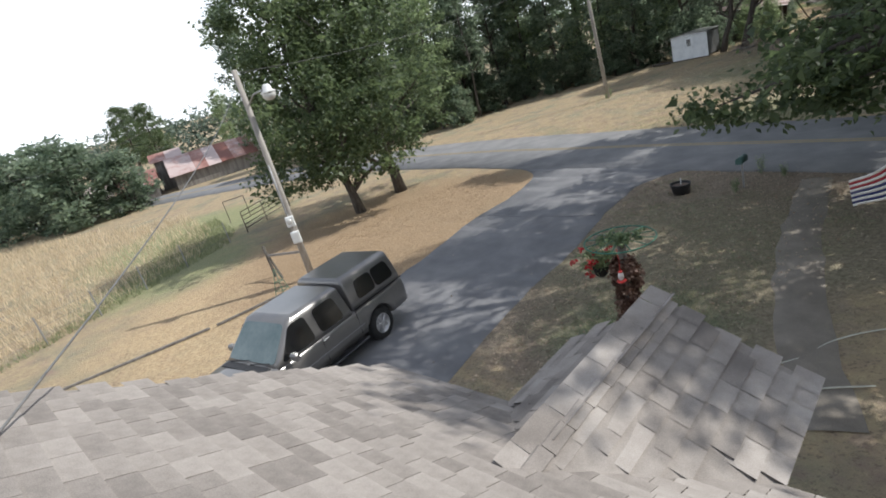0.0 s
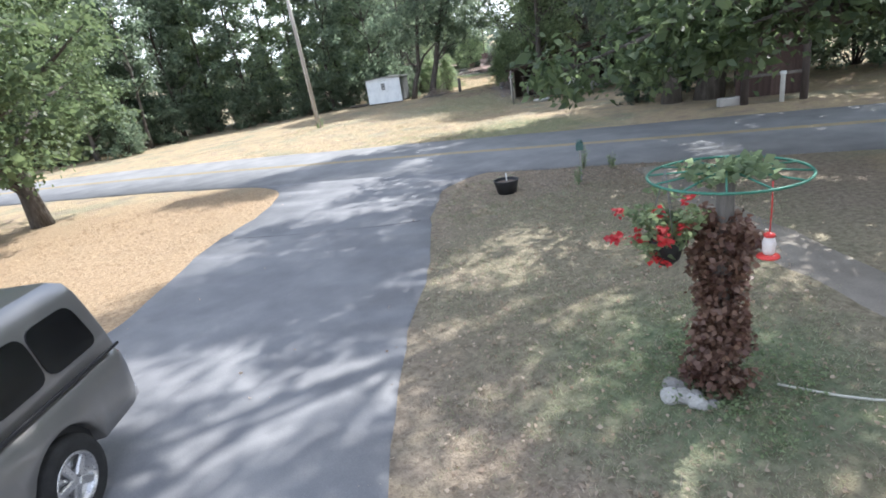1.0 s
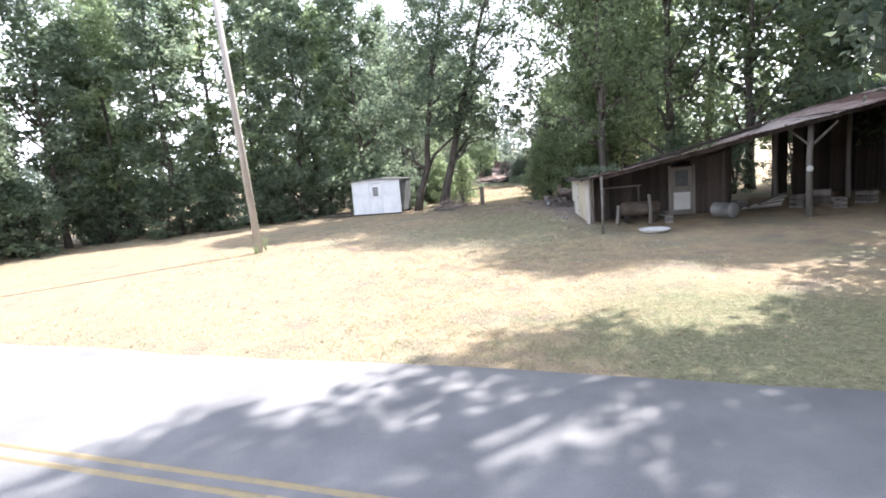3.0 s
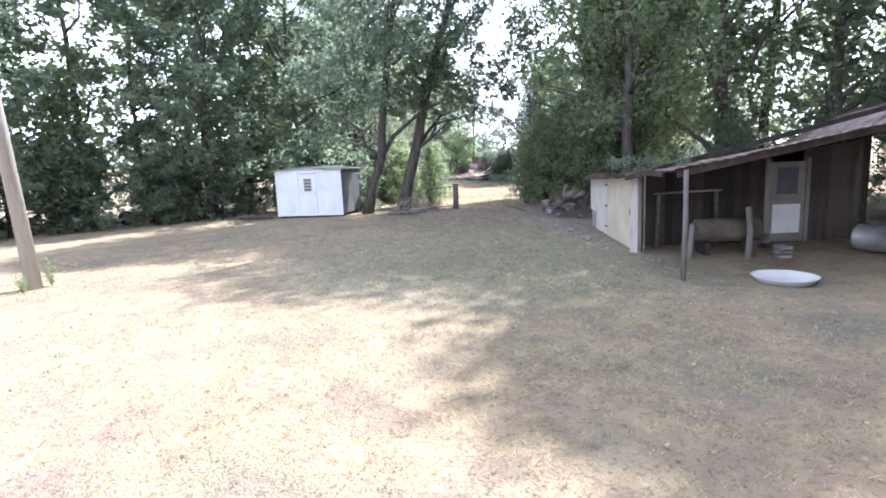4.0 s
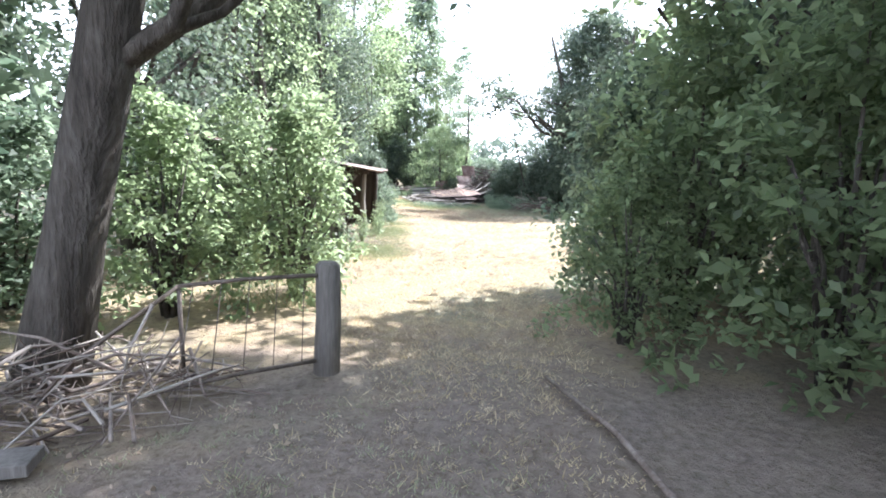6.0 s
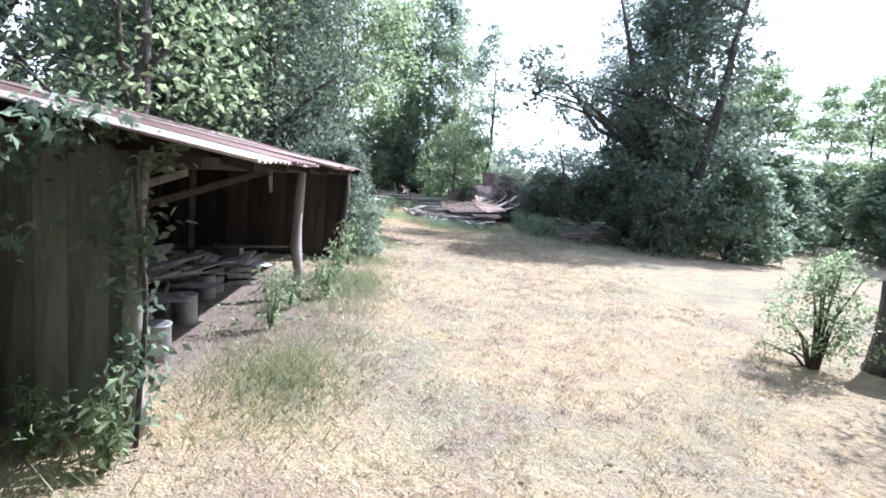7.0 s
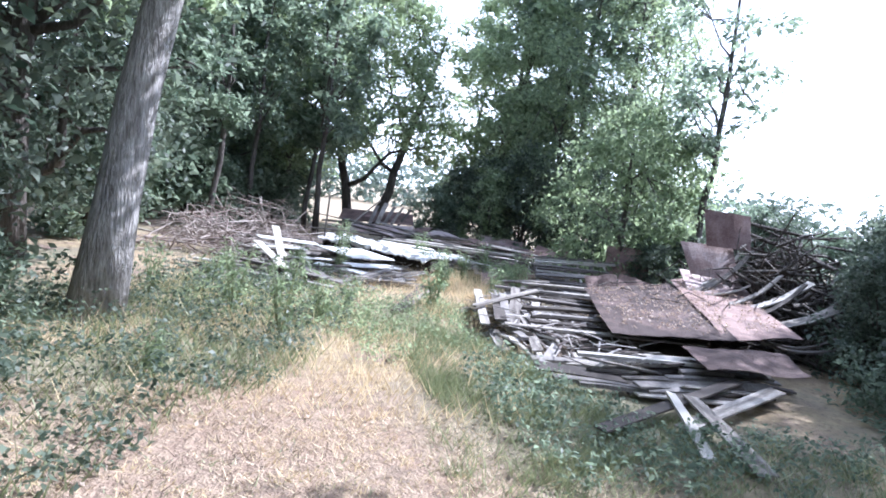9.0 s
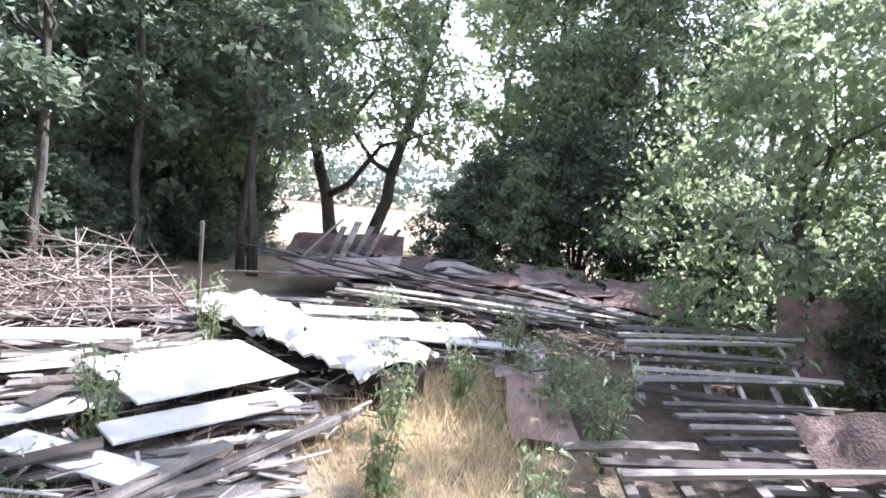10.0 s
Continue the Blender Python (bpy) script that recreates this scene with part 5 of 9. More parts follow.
# behind the ruin
for k, (x, y, s) in enumerate([(54.0, 89.4, 0.95), (55.2, 87.6, 0.85), (56.6, 86.0, 0.75)]):
    put(ELIGHT, x, y, 131 * k, s, None, "", "woods behind the ruin")
for k, (x, y, s) in enumerate([(50.4, 89.2, 0.7), (52.0, 87.2, 0.9), (54.5, 85.6, 0.9), (56.5, 83.6, 0.8), (59.5, 82, 0.7), (62, 78, 0.55), (65, 76, 0.5)]):
    put(LSCRUB if k in (1, 2) else SCRUB, x, y, 37 * k, s)
# undergrowth in the darker leaf colour, which stands in for shade low down here
for k, (x, y, s) in enumerate([(51.5, 89.6, 0.9), (52.7, 88.6, 1.05), (53.7, 87.2, 1.1), (55.3, 85.4, 1.1), (56.4, 83.4, 0.95), (54.8, 82.6, 0.7)]):
    put(NEAR, x, y, 47 * k, s, None, "", "dark bushes behind the ruin")
put(SCRUB, 57.6, 82.4, 70, 1.0)
put(SCRUB, 59.0, 80.2, 170, 0.9)
put(SCRUB, 60.6, 78.0, 270, 0.75)
put(NEAR, 50.9, 69.9, 200, 0.5, 0.5)
put(NEAR, 52.2, 71.4, 300, 0.6, 0.55)
put(SPRAY, 53.6, 80.1, 15, 1.0, 0.92)
put(NEAR, 55.2, 79.0, 15, 0.7, 0.5)
put(NEAR, 53.6, 78.6, 15, 0.5, 0.4)

for k, (x, y, s) in enumerate([(43.9, 94.0, 0.9), (41.9, 93.0, 1.0), (39.6, 92.2, 1.1), (43.4, 97.6, 0.85), (41.2, 88.2, 0.7), (37.8, 88.4, 1.0)]):
    put(SCRUB, x, y, 43 * k, s, None, "", "undergrowth behind the ruin")
put(DENSE, 41.0, 96.0, 60, 1.05)
put(DENSE, 38.6, 94.5, 160, 1.1)
put(BLUE, 41.5, 100, 20, 1.2)
put(LIGHT, 55.4, 92.4, 110, 1.1)
put(ELIGHT, 43.6, 91.4, 80, 1.25)
put(ELIGHT, 44.4, 96.0, 200, 1.3)
put(THIN, 44.8, 88.0, 30, 0.9)
put(LIGHT, 53.9, 95.0, 30, 0.95)
put(ELIGHT, 58.2, 87.0, 30, 1.2)
put(ELIGHT, 60.4, 87.6, 130, 1.1)
put(EDGE, 57.8, 70.6, 30, 1.0)
put(EDGE, 58.6, 67.0, 130, 0.95)
put(ELIGHT, 38.2, 70.6, 250, 0.95)
put(ELIGHT, 33.6, 66.5, 20, 1.3)

# single trees that stand out
ob = tree("roadside tree with a dark leaning trunk by the gateway", 31, 17, 0.27, "leaf_c", lean=(0.20, -0.19), clumps=330, per=64, spread=0.85, size=0.17, rx=6.0, clear=4.8, limbs=18, bend=0.07,
          extra=[(2.2 + 2.6 * (k % 5) / 4, -2.6 + 1.8 * (k // 5) / 3, 4.3 + 0.35 * ((k * 7) % 5)) for k in range(0, 20, 2)])
place(ob, 25.5, 49.7, 0, copy=False)
ob = tree("dark tree with a curving trunk beside the shed", 32, 15, 0.23, "leaf_c", lean=(0.10, -0.16), clumps=210, per=64, spread=0.8, size=0.16, rx=4.6, clear=4.4, limbs=12, bend=0.12)
place(ob, 24.1, 50.6, 0, copy=False)
ob = tree("tall tree with a pale grey furrowed trunk", 33, 16, 0.27, "leaf_b", "bark_grey", lean=(0.10, 0.02), clumps=380, per=66, spread=0.9, size=0.16, rx=6.0, clear=4.6, limbs=20, bend=0.03)
place(ob, 40.6, 73.3, 0, copy=False)
ob = tree("tree with a forked vine-clad trunk above the ruin", 34, 11, 0.24, "leaf_b", lean=(0, 0), clumps=330, per=64, spread=0.85, size=0.15, rx=5.2, clear=3.6, limbs=16, stems=2, splay=0.22, droop=0.7)
place(ob, 47.9, 94.6, 20, 1.15, copy=False)
rng = np.random.default_rng(18)
TURN = Matrix.Rotation(radians(-50), 3, "Z")
ob = tree("clump of trees with dark trunks and hanging vines", 35, 14, 0.30, "leaf_d", lean=(0.02, 0), clumps=400, per=66, spread=0.9, size=0.17, rx=4.2, clear=0.5, limbs=22, stems=3, splay=0.16, droop=0.7, core=0.25,
          extra=[tuple(TURN @ Vector((45.6 + 4.6 * rng.random() - 52.0, 65.0 + 4.6 * rng.random() - 63.2, 6.9 + 2.2 * rng.random()))) for k in range(26)])
place(ob, 52.0, 63.2, 50, 1.0, 0.84, copy=False)
ob = tree("small lone tree with a bare leaning trunk", 36, 12.5, 0.13, "leaf_c", lean=(-0.03, 0), clumps=60, per=60, spread=0.6, size=0.15, rx=2.0, clear=4.6, limbs=10, taper=0.1)
place(ob, 55.2, 78.8, 0, copy=False)

ob = tree("thin bare leaning tree with a small leafy top", 37, 7.5, 0.07, "leaf_c", lean=(-0.24, 0.10), clumps=16, per=50, spread=0.5, size=0.14, rx=1.0, clear=5.2, limbs=5, twigs=10)
place(ob, 51.2, 67.4, 0, copy=False)
# its high crown is out of view, shaped to cast the shade on the driveway mouth
ob = tree("huge roadside oak with a thick trunk and high spreading crown", 43, 23, 0.50, "leaf_c", lean=(-0.02, -0.12), clumps=185, per=76, spread=1.1, size=0.23, rx=9.2, ry=5.4, clear=6.5, droop=0.4, limbs=24)
place(ob, 20.6, 20.3, 0, copy=False)
# added tree, out of view: lean and narrow crown set the shadow on the road
ob = tree("unseen tall leaning oak added to shade the road", 45, 20, 0.34, "leaf_c", lean=(-0.22, 0.31), clumps=100, per=84, spread=0.95, size=0.24, rx=8.6, ry=3.1, clear=10.5, droop=0.4, limbs=20)
place(ob, 24.0, 22.2, 0, copy=False)
ob = tree("thick second trunk beside the huge roadside oak", 44, 14, 0.36, "leaf_d", clumps=270, per=60, spread=0.9, size=0.19, rx=4.4, clear=2.3, droop=0.6, limbs=12)
place(ob, 19.6, 21.4, 0, copy=False)
# the yard oak whose low branches hang over the lawn
rng = np.random.default_rng(15)
LOW = [(7.0 + 4.6 * rng.random() ** 0.7, 11.6 + 4.2 * rng.random(), 2.4 + 1.9 * rng.random()) for k in range(64)]
LOW += [(6.5, 15.4, 2.75), (6.8, 15.6, 2.6), (6.2, 15.2, 2.9), (7.3, 15.6, 2.4), (7.6, 15.9, 2.35)]
LOW += [(8.5 + 4 * rng.random(), 8.4 + 3 * rng.random(), 2.7 + 1.5 * rng.random()) for k in range(26)]
ob = tree("old yard oak with low branches hanging over the lawn", 38, 18, 0.36, "leaf_a", lean=(-0.07, 0.24), clumps=280, per=76, spread=0.95, size=0.19, rx=7.8, clear=5.0, droop=0.5, limbs=20,
          extra=[(x - 12.6, y - 9.8, z) for x, y, z in LOW])
place(ob, 12.6, 9.8, 0, copy=False)

# ---- distance: wooded ridges and the tree line ----
def far_woods(name, line, depth, h, n, size, leaf, seed, label):
    rng = np.random.default_rng(seed)
    pts = smooth_line(line, 4.0)
    cs = []
    for k in range(n):
        p = pts[int(rng.integers(0, len(pts)))]
        o = rng.normal(size=2) * depth
        top = h * (0.7 + 0.5 * noise.noise((p.x * 0.03, p.y * 0.03, seed)) + 0.3 * noise.noise((p.x * 0.11, p.y * 0.11, seed)))
        x, y = p.x + o[0], p.y + o[1]
        cs.append((x, y, hill(x, y) + top * rng.random() ** 0.7))
    ob = part(name, leaf_cloud(name, cs, 10, size * 1.5, size, M[leaf], rng, 0.2), None)
    tagged(ob, label, "woods", kind="stuff")


far_woods("far_woods", [(-20, 230), (40, 215), (90, 190), (140, 160), (190, 120)], 9, 16, 1500, 1.6, "leaf_far_hazed", 1, "hazy line of distant woods beyond the field")
far_woods("far_woods", [(-260, 180), (-190, 200), (-120, 215), (-60, 225), (0, 240)], 10, 18, 1400, 1.8, "leaf_far_hazed", 2, "hazy line of distant woods beyond the pasture")
far_woods("far_woods", [(-150, 120), (-110, 112), (-84, 104)], 5, 9, 420, 1.0, "leaf_a", 3, "row of trees beyond the far barn")
for k, (x, y, s) in enumerate([(-40, 54, 0.85), (-47, 57, 0.85), (-35.5, 55, 0.6), (-55, 60, 0.8)]):
    put(SCRUB, x, y, 90 * k, 3.2 * s, 2.7 * s, "bushy round tree at the edge of the pasture")
put(OAK, -62, 112, 0, 1.1)
put(OAK, -70, 118, 90, 1.2)
put(LIGHT, -40, 98, 0, 0.8)

# ---- the pickup ----
def loft(bm, rings, cap=True, closed=True):
    """Skin over rings of points, each ring closed."""
    R = [[bm.verts.new(p) for p in ring] for ring in rings]
    n = len(R[0])
    for a, b in zip(R, R[1:]):
        for i in range(n if closed else n - 1):
            f = bm.faces.new((a[i], a[(i + 1) % n], b[(i + 1) % n], b[i]))
            f.smooth = True
    if cap:
        bm.faces.new(R[0][::-1])
        bm.faces.new(R[-1])


def wheel(parent, x, y, side):
    t = thing("wheel", pose(x, y, 0.39, 90 * side, 0, 0), "", "")
    for key in ("category",):
        if key in t:
            del t[key]
    t.parent = parent
    bm = bm_new()
    prof = [(0.235, -0.11), (0.30, -0.125), (0.36, -0.115), (0.39, -0.08), (0.395, 0.0), (0.39, 0.08), (0.36, 0.115), (0.30, 0.125), (0.235, 0.11)]
    lathe(bm, prof, 28, None, False)
    part("tyre", bm, M["tyre"], t)
    bm = bm_new()
    lathe(bm, [(0.245, -0.06), (0.245, 0.112), (0.225, 0.118), (0.21, 0.07), (0.19, 0.045), (0.05, 0.05), (0.045, 0.09), (0.02, 0.095)], 28)
    for k in range(5):
        add_box(bm, (0.19, 0.075, 0.035), pose(0, 0, 0, 0, 0, 72 * k) @ pose(0.125, 0, 0.082, 0, 6, 0), 0.012)
    part("rim", bm, M["alloy"], t, "five-spoke alloy rim")
    return t


def build_truck():
    fwd = math.degrees(math.atan2(-0.83, -0.56))
    ob = thing("pickup_truck", pose(-4.82, 10.91, 0.04, 0, 0, fwd), "grey extended-cab pickup truck with a matching bed topper", "pickup truck")
    W = 0.965
    hubs = (1.78, -1.66)

    def sill(x):
        z = 0.44 + 0.04 * max(0.0, abs(x) - 2.2)
        for h in hubs:
            if abs(x - h) < 0.47:
                z = max(z, 0.39 + math.sqrt(0.47 ** 2 - (x - h) ** 2))
        return z

    def deck(x):
        return 1.08 - 0.015 * (x - 1.3) ** 2 * (1 if x > 1.3 else 0) - (0.10 * max(0.0, x - 1.3) / 1.45 if x > 1.3 else 0.0) + (0.02 if x < -0.98 else 0)

    xs = sorted({round(-2.78 + 0.07 * k, 3) for k in range(80)} | {-2.79, 2.79})
    rings = []
    for x in xs:
        e = min(1.0, (2.80 - abs(x)) / 0.22)
        w = W * (0.93 + 0.07 * math.sqrt(max(0.0, 1 - (1 - e) ** 2)))
        flare = 0.03 if any(abs(x - h) < 0.5 for h in hubs) else 0.0
        s, d = sill(x), deck(x)
        d2 = d - (0.12 * (1 - e) if x > 2 else 0)
        half = [(0.62 * w, s - 0.06 if s < 0.5 else s), (w - 0.03, s), (w + flare, max(s + 0.02, 0.62)), (w + flare * 0.4, max(s + 0.06, 0.86)), (w - 0.02, max(d2 - 0.10, s + 0.09)), (w - 0.10, d2), (0.5 * w, d2 + 0.025), (0.0, d2 + 0.035)]
        rings.append([(x, y, z) for y, z in half] + [(x, -y, z) for y, z in half[::-1][1:]])
    bm = bm_new()
    loft(bm, rings)
    part("body", bm, M["paint"], ob)
    # cab
    def cab_ring(t):
        z = 1.04 + 0.76 * t
        wd = 0.90 - 0.17 * t ** 1.2
        x0, x1 = -0.95 + 0.10 * t, 1.36 - 0.80 * t ** 1.05
        if t > 0.93:
            wd -= 0.10 * (t - 0.93) / 0.07
            x1 -= 0.12 * (t - 0.93) / 0.07
            x0 += 0.03
        r = 0.10
        pts = []
        for cx, cy, a0 in ((x1 - r, wd - r, 0), (x0 + 0.04, wd - 0.04, 90), (x0 + 0.04, -wd + 0.04, 180), (x1 - r, -wd + r, 270)):
            rr = r if cx > 0 else 0.04
            for k in range(5):
                a = radians(a0 + 22.5 * k)
                pts.append((cx + rr * math.cos(a), cy + rr * math.sin(a), z + (0.02 * (1 - (cy / 0.9) ** 2) if t > 0.9 else 0)))
        return pts
    bm = bm_new()
    loft(bm, [cab_ring(t) for t in (0, 0.2, 0.4, 0.6, 0.8, 0.93, 0.98, 1.0)])
    part("cab", bm, M["paint"], ob)
    # topper
    rings = []
    for t in (0, 0.25, 0.55, 0.8, 0.93, 1.0):
        z = 1.10 + 0.80 * t
        wd = 0.93 - 0.17 * t ** 1.5 - (0.10 if t == 1.0 else (0.03 if t > 0.9 else 0))
        x0, x1 = -2.76 + 0.10 * t + (0.08 if t == 1.0 else 0), -0.99 - (0.06 if t == 1.0 else 0)
        pts = []
        for cx, cy, a0 in ((x1 - 0.05, wd - 0.05, 0), (x0 + 0.06, wd - 0.06, 90), (x0 + 0.06, -wd + 0.06, 180), (x1 - 0.05, -wd + 0.05, 270)):
            for k in range(4):
                a = radians(a0 + 30 * k)
                pts.append((cx + 0.05 * math.cos(a), cy + 0.05 * math.sin(a), z))
        rings.append(pts)
    bm = bm_new()
    loft(bm, rings)
    topper = part("topper", bm, M["paint"], ob, "fibreglass bed topper in the same grey")

    def pane(name, pts, material, parent, thick=0.012):
        """A window pane: a thin rounded slab."""
        bm = bm_new()
        c = [Vector(p) for p in pts]
        mid = sum(c, Vector()) / len(c)
        out = []
        for i, p in enumerate(c):
            a, b = c[i - 1], c[(i + 1) % len(c)]
            ra, rb = min(0.45, 0.13 / (p - a).length), min(0.45, 0.13 / (p - b).length)
            pa, pb = p.lerp(a, ra), p.lerp(b, rb)
            out += [pa * (1 - u) ** 2 + p * 2 * u * (1 - u) + pb * u * u for u in (0, 0.25, 0.5, 0.75, 1)]
        nrm = (c[1] - c[0]).cross(c[2] - c[0]).normalized()
        top = [bm.verts.new(p + nrm * thick) for p in out]
        low = [bm.verts.new(p - nrm * 0.02) for p in out]
        bm.faces.new(top)
        for i in range(len(out)):
            j = (i + 1) % len(out)
            bm.faces.new((low[i], low[j], top[j], top[i]))
        bmesh.ops.recalc_face_normals(bm, faces=bm.faces[:])
        return part(name, bm, material, parent)

    zy = lambda z: 0.90 - 0.17 * max(0.0, (z - 1.04) / 0.76) ** 1.2  # half-width of the cab
    xf = lambda z: 1.36 - 0.80 * ((z - 1.04) / 0.76) ** 1.05
    a, b = 1.13, 1.71
    pane("windscreen", [(xf(a), -zy(a) + 0.09, a), (xf(a), zy(a) - 0.09, a), (xf(b), zy(b) - 0.09, b), (xf(b), -zy(b) + 0.09, b)], M["glass_teal"], ob)
    for s in (1, -1):
        q = lambda x, z: (x, s * zy(z), z)
        order = (lambda l: l) if s < 0 else (lambda l: l[::-1])
        pane("side_window", order([q(0.20, 1.10), q(1.16, 1.10), q(0.66, 1.68), q(0.24, 1.68)]), M["glass_dark"], ob)
        pane("side_window", order([q(-0.70, 1.12), q(0.02, 1.12), q(0.02, 1.67), q(-0.62, 1.67)]), M["glass_dark"], ob)
        ty = lambda z: 0.93 - 0.17 * ((z - 1.10) / 0.80) ** 1.5
        g = lambda x, z: (x, s * (ty(z) + 0.002), z)
        for x0, x1 in ((-1.86, -1.22), (-2.54, -1.89)):
            pane("topper_window", order([g(x0, 1.26), g(x1, 1.26), g(x1 + (0.0 if x1 < -1.5 else -0.08), 1.70), g(x0 + (0.08 if x0 < -2 else 0.0), 1.70)]), M["glass_dark"], topper)
        # trim, handles, mirror, running board, lamps
        box_part("trim_strip", (2.5, 0.014, 0.02), pose(0.0, s * (W + 0.004), 0.70), M["galv"], ob, 0.006, "bright side moulding")
        box_part("trim_strip", (1.75, 0.02, 0.03), pose(-1.88, s * (0.94), 1.12), M["black"], ob, 0.004, "dark seam under the topper")
        for x in (1.30, 0.12, -0.98):
            box_part("door_seam", (0.012, 0.008, 0.56), pose(x, s * (W - 0.004), 0.80), M["black"], ob)
        box_part("handle", (0.17, 0.04, 0.05), pose(0.02, s * (W + 0.0), 0.98), M["chrome"], ob, 0.014)
        mir = box_part("mirror", (0.12, 0.22, 0.17), pose(0.98, s * 1.10, 1.17), M["paint"], ob, 0.04)
        box_part("mirror_glass", (0.01, 0.18, 0.13), pose(-0.062, 0, 0), M["chrome"], mir)
        box_part("running_board", (2.3, 0.16, 0.05), pose(0.05, s * 0.95, 0.36), M["black"], ob, 0.015)
        box_part("running_board_edge", (2.25, 0.012, 0.012), pose(0.05, s * 1.032, 0.372), M["galv_dark"], ob, 0.006)
        box_part("tail_light", (0.05, 0.12, 0.34), pose(-2.76, s * 0.84, 0.86), M["red_lens"], ob, 0.015)
        box_part("headlight", (0.08, 0.36, 0.17), pose(2.71, s * 0.68, 0.80), M["clear_lens"], ob, 0.03)
        for h in hubs:
            box_part("wheel_well", (0.86, 0.5, 0.5), pose(h, s * 0.62, 0.60), M["black"], ob)
            wheel(ob, h, s * 0.86, -s)
    pane("rear_window", [(-2.74, 0.62, 1.3), (-2.74, -0.62, 1.3), (-2.70, -0.56, 1.72), (-2.70, 0.56, 1.72)], M["glass_dark"], topper)
    box_part("bumper", (0.16, 1.86, 0.2), pose(2.76, 0, 0.52), M["paint"], ob, 0.04)
    box_part("bumper", (0.14, 1.80, 0.18), pose(-2.80, 0, 0.52), M["chrome"], ob, 0.04)
    box_part("grille", (0.06, 0.9, 0.22), pose(2.75, 0, 0.80), M["black"], ob, 0.02)
    for s in (-0.35, 0.35):
        beam("wiper", (1.36, s - 0.3, 1.115), (1.28, s + 0.3, 1.16), 0.02, 0.02, M["black"], ob)
    box_part("cowl", (0.20, 1.5, 0.03), pose(1.44, 0, 1.095), M["black"], ob, 0.01)


build_truck()

# ---- poles, wires and boxes ----
def cable(bm, a, b, sag, r=0.008):
    a, b = Vector(a), Vector(b)
    tube(bm, [a.lerp(b, t) - Vector((0, 0, 4 * sag * t * (1 - t))) for t in (k / 12 for k in range(13))], r, 5)


def yard_pole():
    ob = thing("utility_pole", pose(-6.54, 17.9, 0), "weathered wooden utility pole with a yard lamp and boxes", "utility pole")
    H = 7.3
    bm = bm_new()
    tube(bm, [(0, 0, -0.2), (0.02, 0, H * 0.4), (0.0, 0.03, H)], [0.125, 0.11, 0.085], 14)
    part("pole", bm, M["pole"], ob)
    for z, sx, sz in ((1.62, 0.30, 0.42), (2.20, 0.28, 0.36)):
        bx = box_part("meter_box", (sx, 0.16, sz), pose(0.04, -0.19, z, 0, 0, 12), M["white_box"], ob, 0.015, "white electrical box")
        box_part("cover", (sx - 0.06, 0.02, sz - 0.08), pose(0, -0.088, 0), M["white_box"], bx, 0.006)
    bm = bm_new()
    lathe(bm, [(0.09, 0), (0.095, 0.05), (0.06, 0.07)], 16, pose(0.04, -0.275, 2.22, 90, 0, 12))
    part("meter", bm, M["clear_lens"], ob)
    bm = bm_new()
    tube(bm, [(0, 0, 1.85), (0.0, -0.13, 2.4), (0.0, -0.11, 4.2)], 0.025, 8)
    part("conduit", bm, M["galv"], ob)
    bm = bm_new()
    tube(bm, [(0.05, 0, H - 1.15), (0.35, -0.05, H - 0.85), (0.75, -0.1, H - 0.8)], 0.03, 8)
    part("lamp_arm", bm, M["galv"], ob)
    lamp = part("lamp_head", (lambda b: (lathe(b, [(0.05, 0.16), (0.09, 0.12), (0.10, 0.04), (0.17, 0.0), (0.16, -0.02)], 16), b)[1])(bm_new()), M["white_box"], ob, "white yard lamp head", pose(0.85, -0.11, H - 0.90) @ Matrix.Scale(1.5, 4))
    part("lens", (lambda b: (lathe(b, [(0.15, 0.0), (0.145, -0.09), (0.10, -0.16), (0.02, -0.18)], 16), b)[1])(bm_new()), M["clear_lens"], lamp)
    for z in (H - 0.1, H - 0.35):
        box_part("insulator", (0.07, 0.16, 0.09), pose(0.0, 0.1, z), M["white_box"], ob, 0.02)
    return H


PH = yard_pole()


def road_pole():
    ob = thing("utility_pole", pose(11.3, 42.1, 0, 0, -2.3, 0) @ pose(0, 0, 0, 1, 0, 0), "tall leaning grey wooden utility pole", "utility pole")
    bm = bm_new()
    tube(bm, [(0, 0, -0.2), (0, 0, 5), (0, 0, 10.2)], [0.15, 0.125, 0.10], 14)
    part("pole", bm, M["pole"], ob)
    box_part("insulator", (0.1, 0.2, 0.12), pose(0.0, 0.1, 9.9), M["white_box"], ob, 0.02)


road_pole()
for a, b, s in (((-6.54, 17.95, PH - 0.1), (10.8, 42.1, 9.8), 0.9), ((-6.54, 17.95, PH - 0.3), (-2.5, 1.0, 4.6), 0.35), ((-6.54, 17.95, PH - 0.15), (-46, 50, 7.5), 1.4), ((10.8, 42.1, 9.9), (-40, 66, 9.5), 1.6)):
    bm = bm_new()
    cable(bm, a, b, s)
    tagged(part("overhead_wire", bm, M["wire"]), "thin dark overhead wire between poles", "cable")


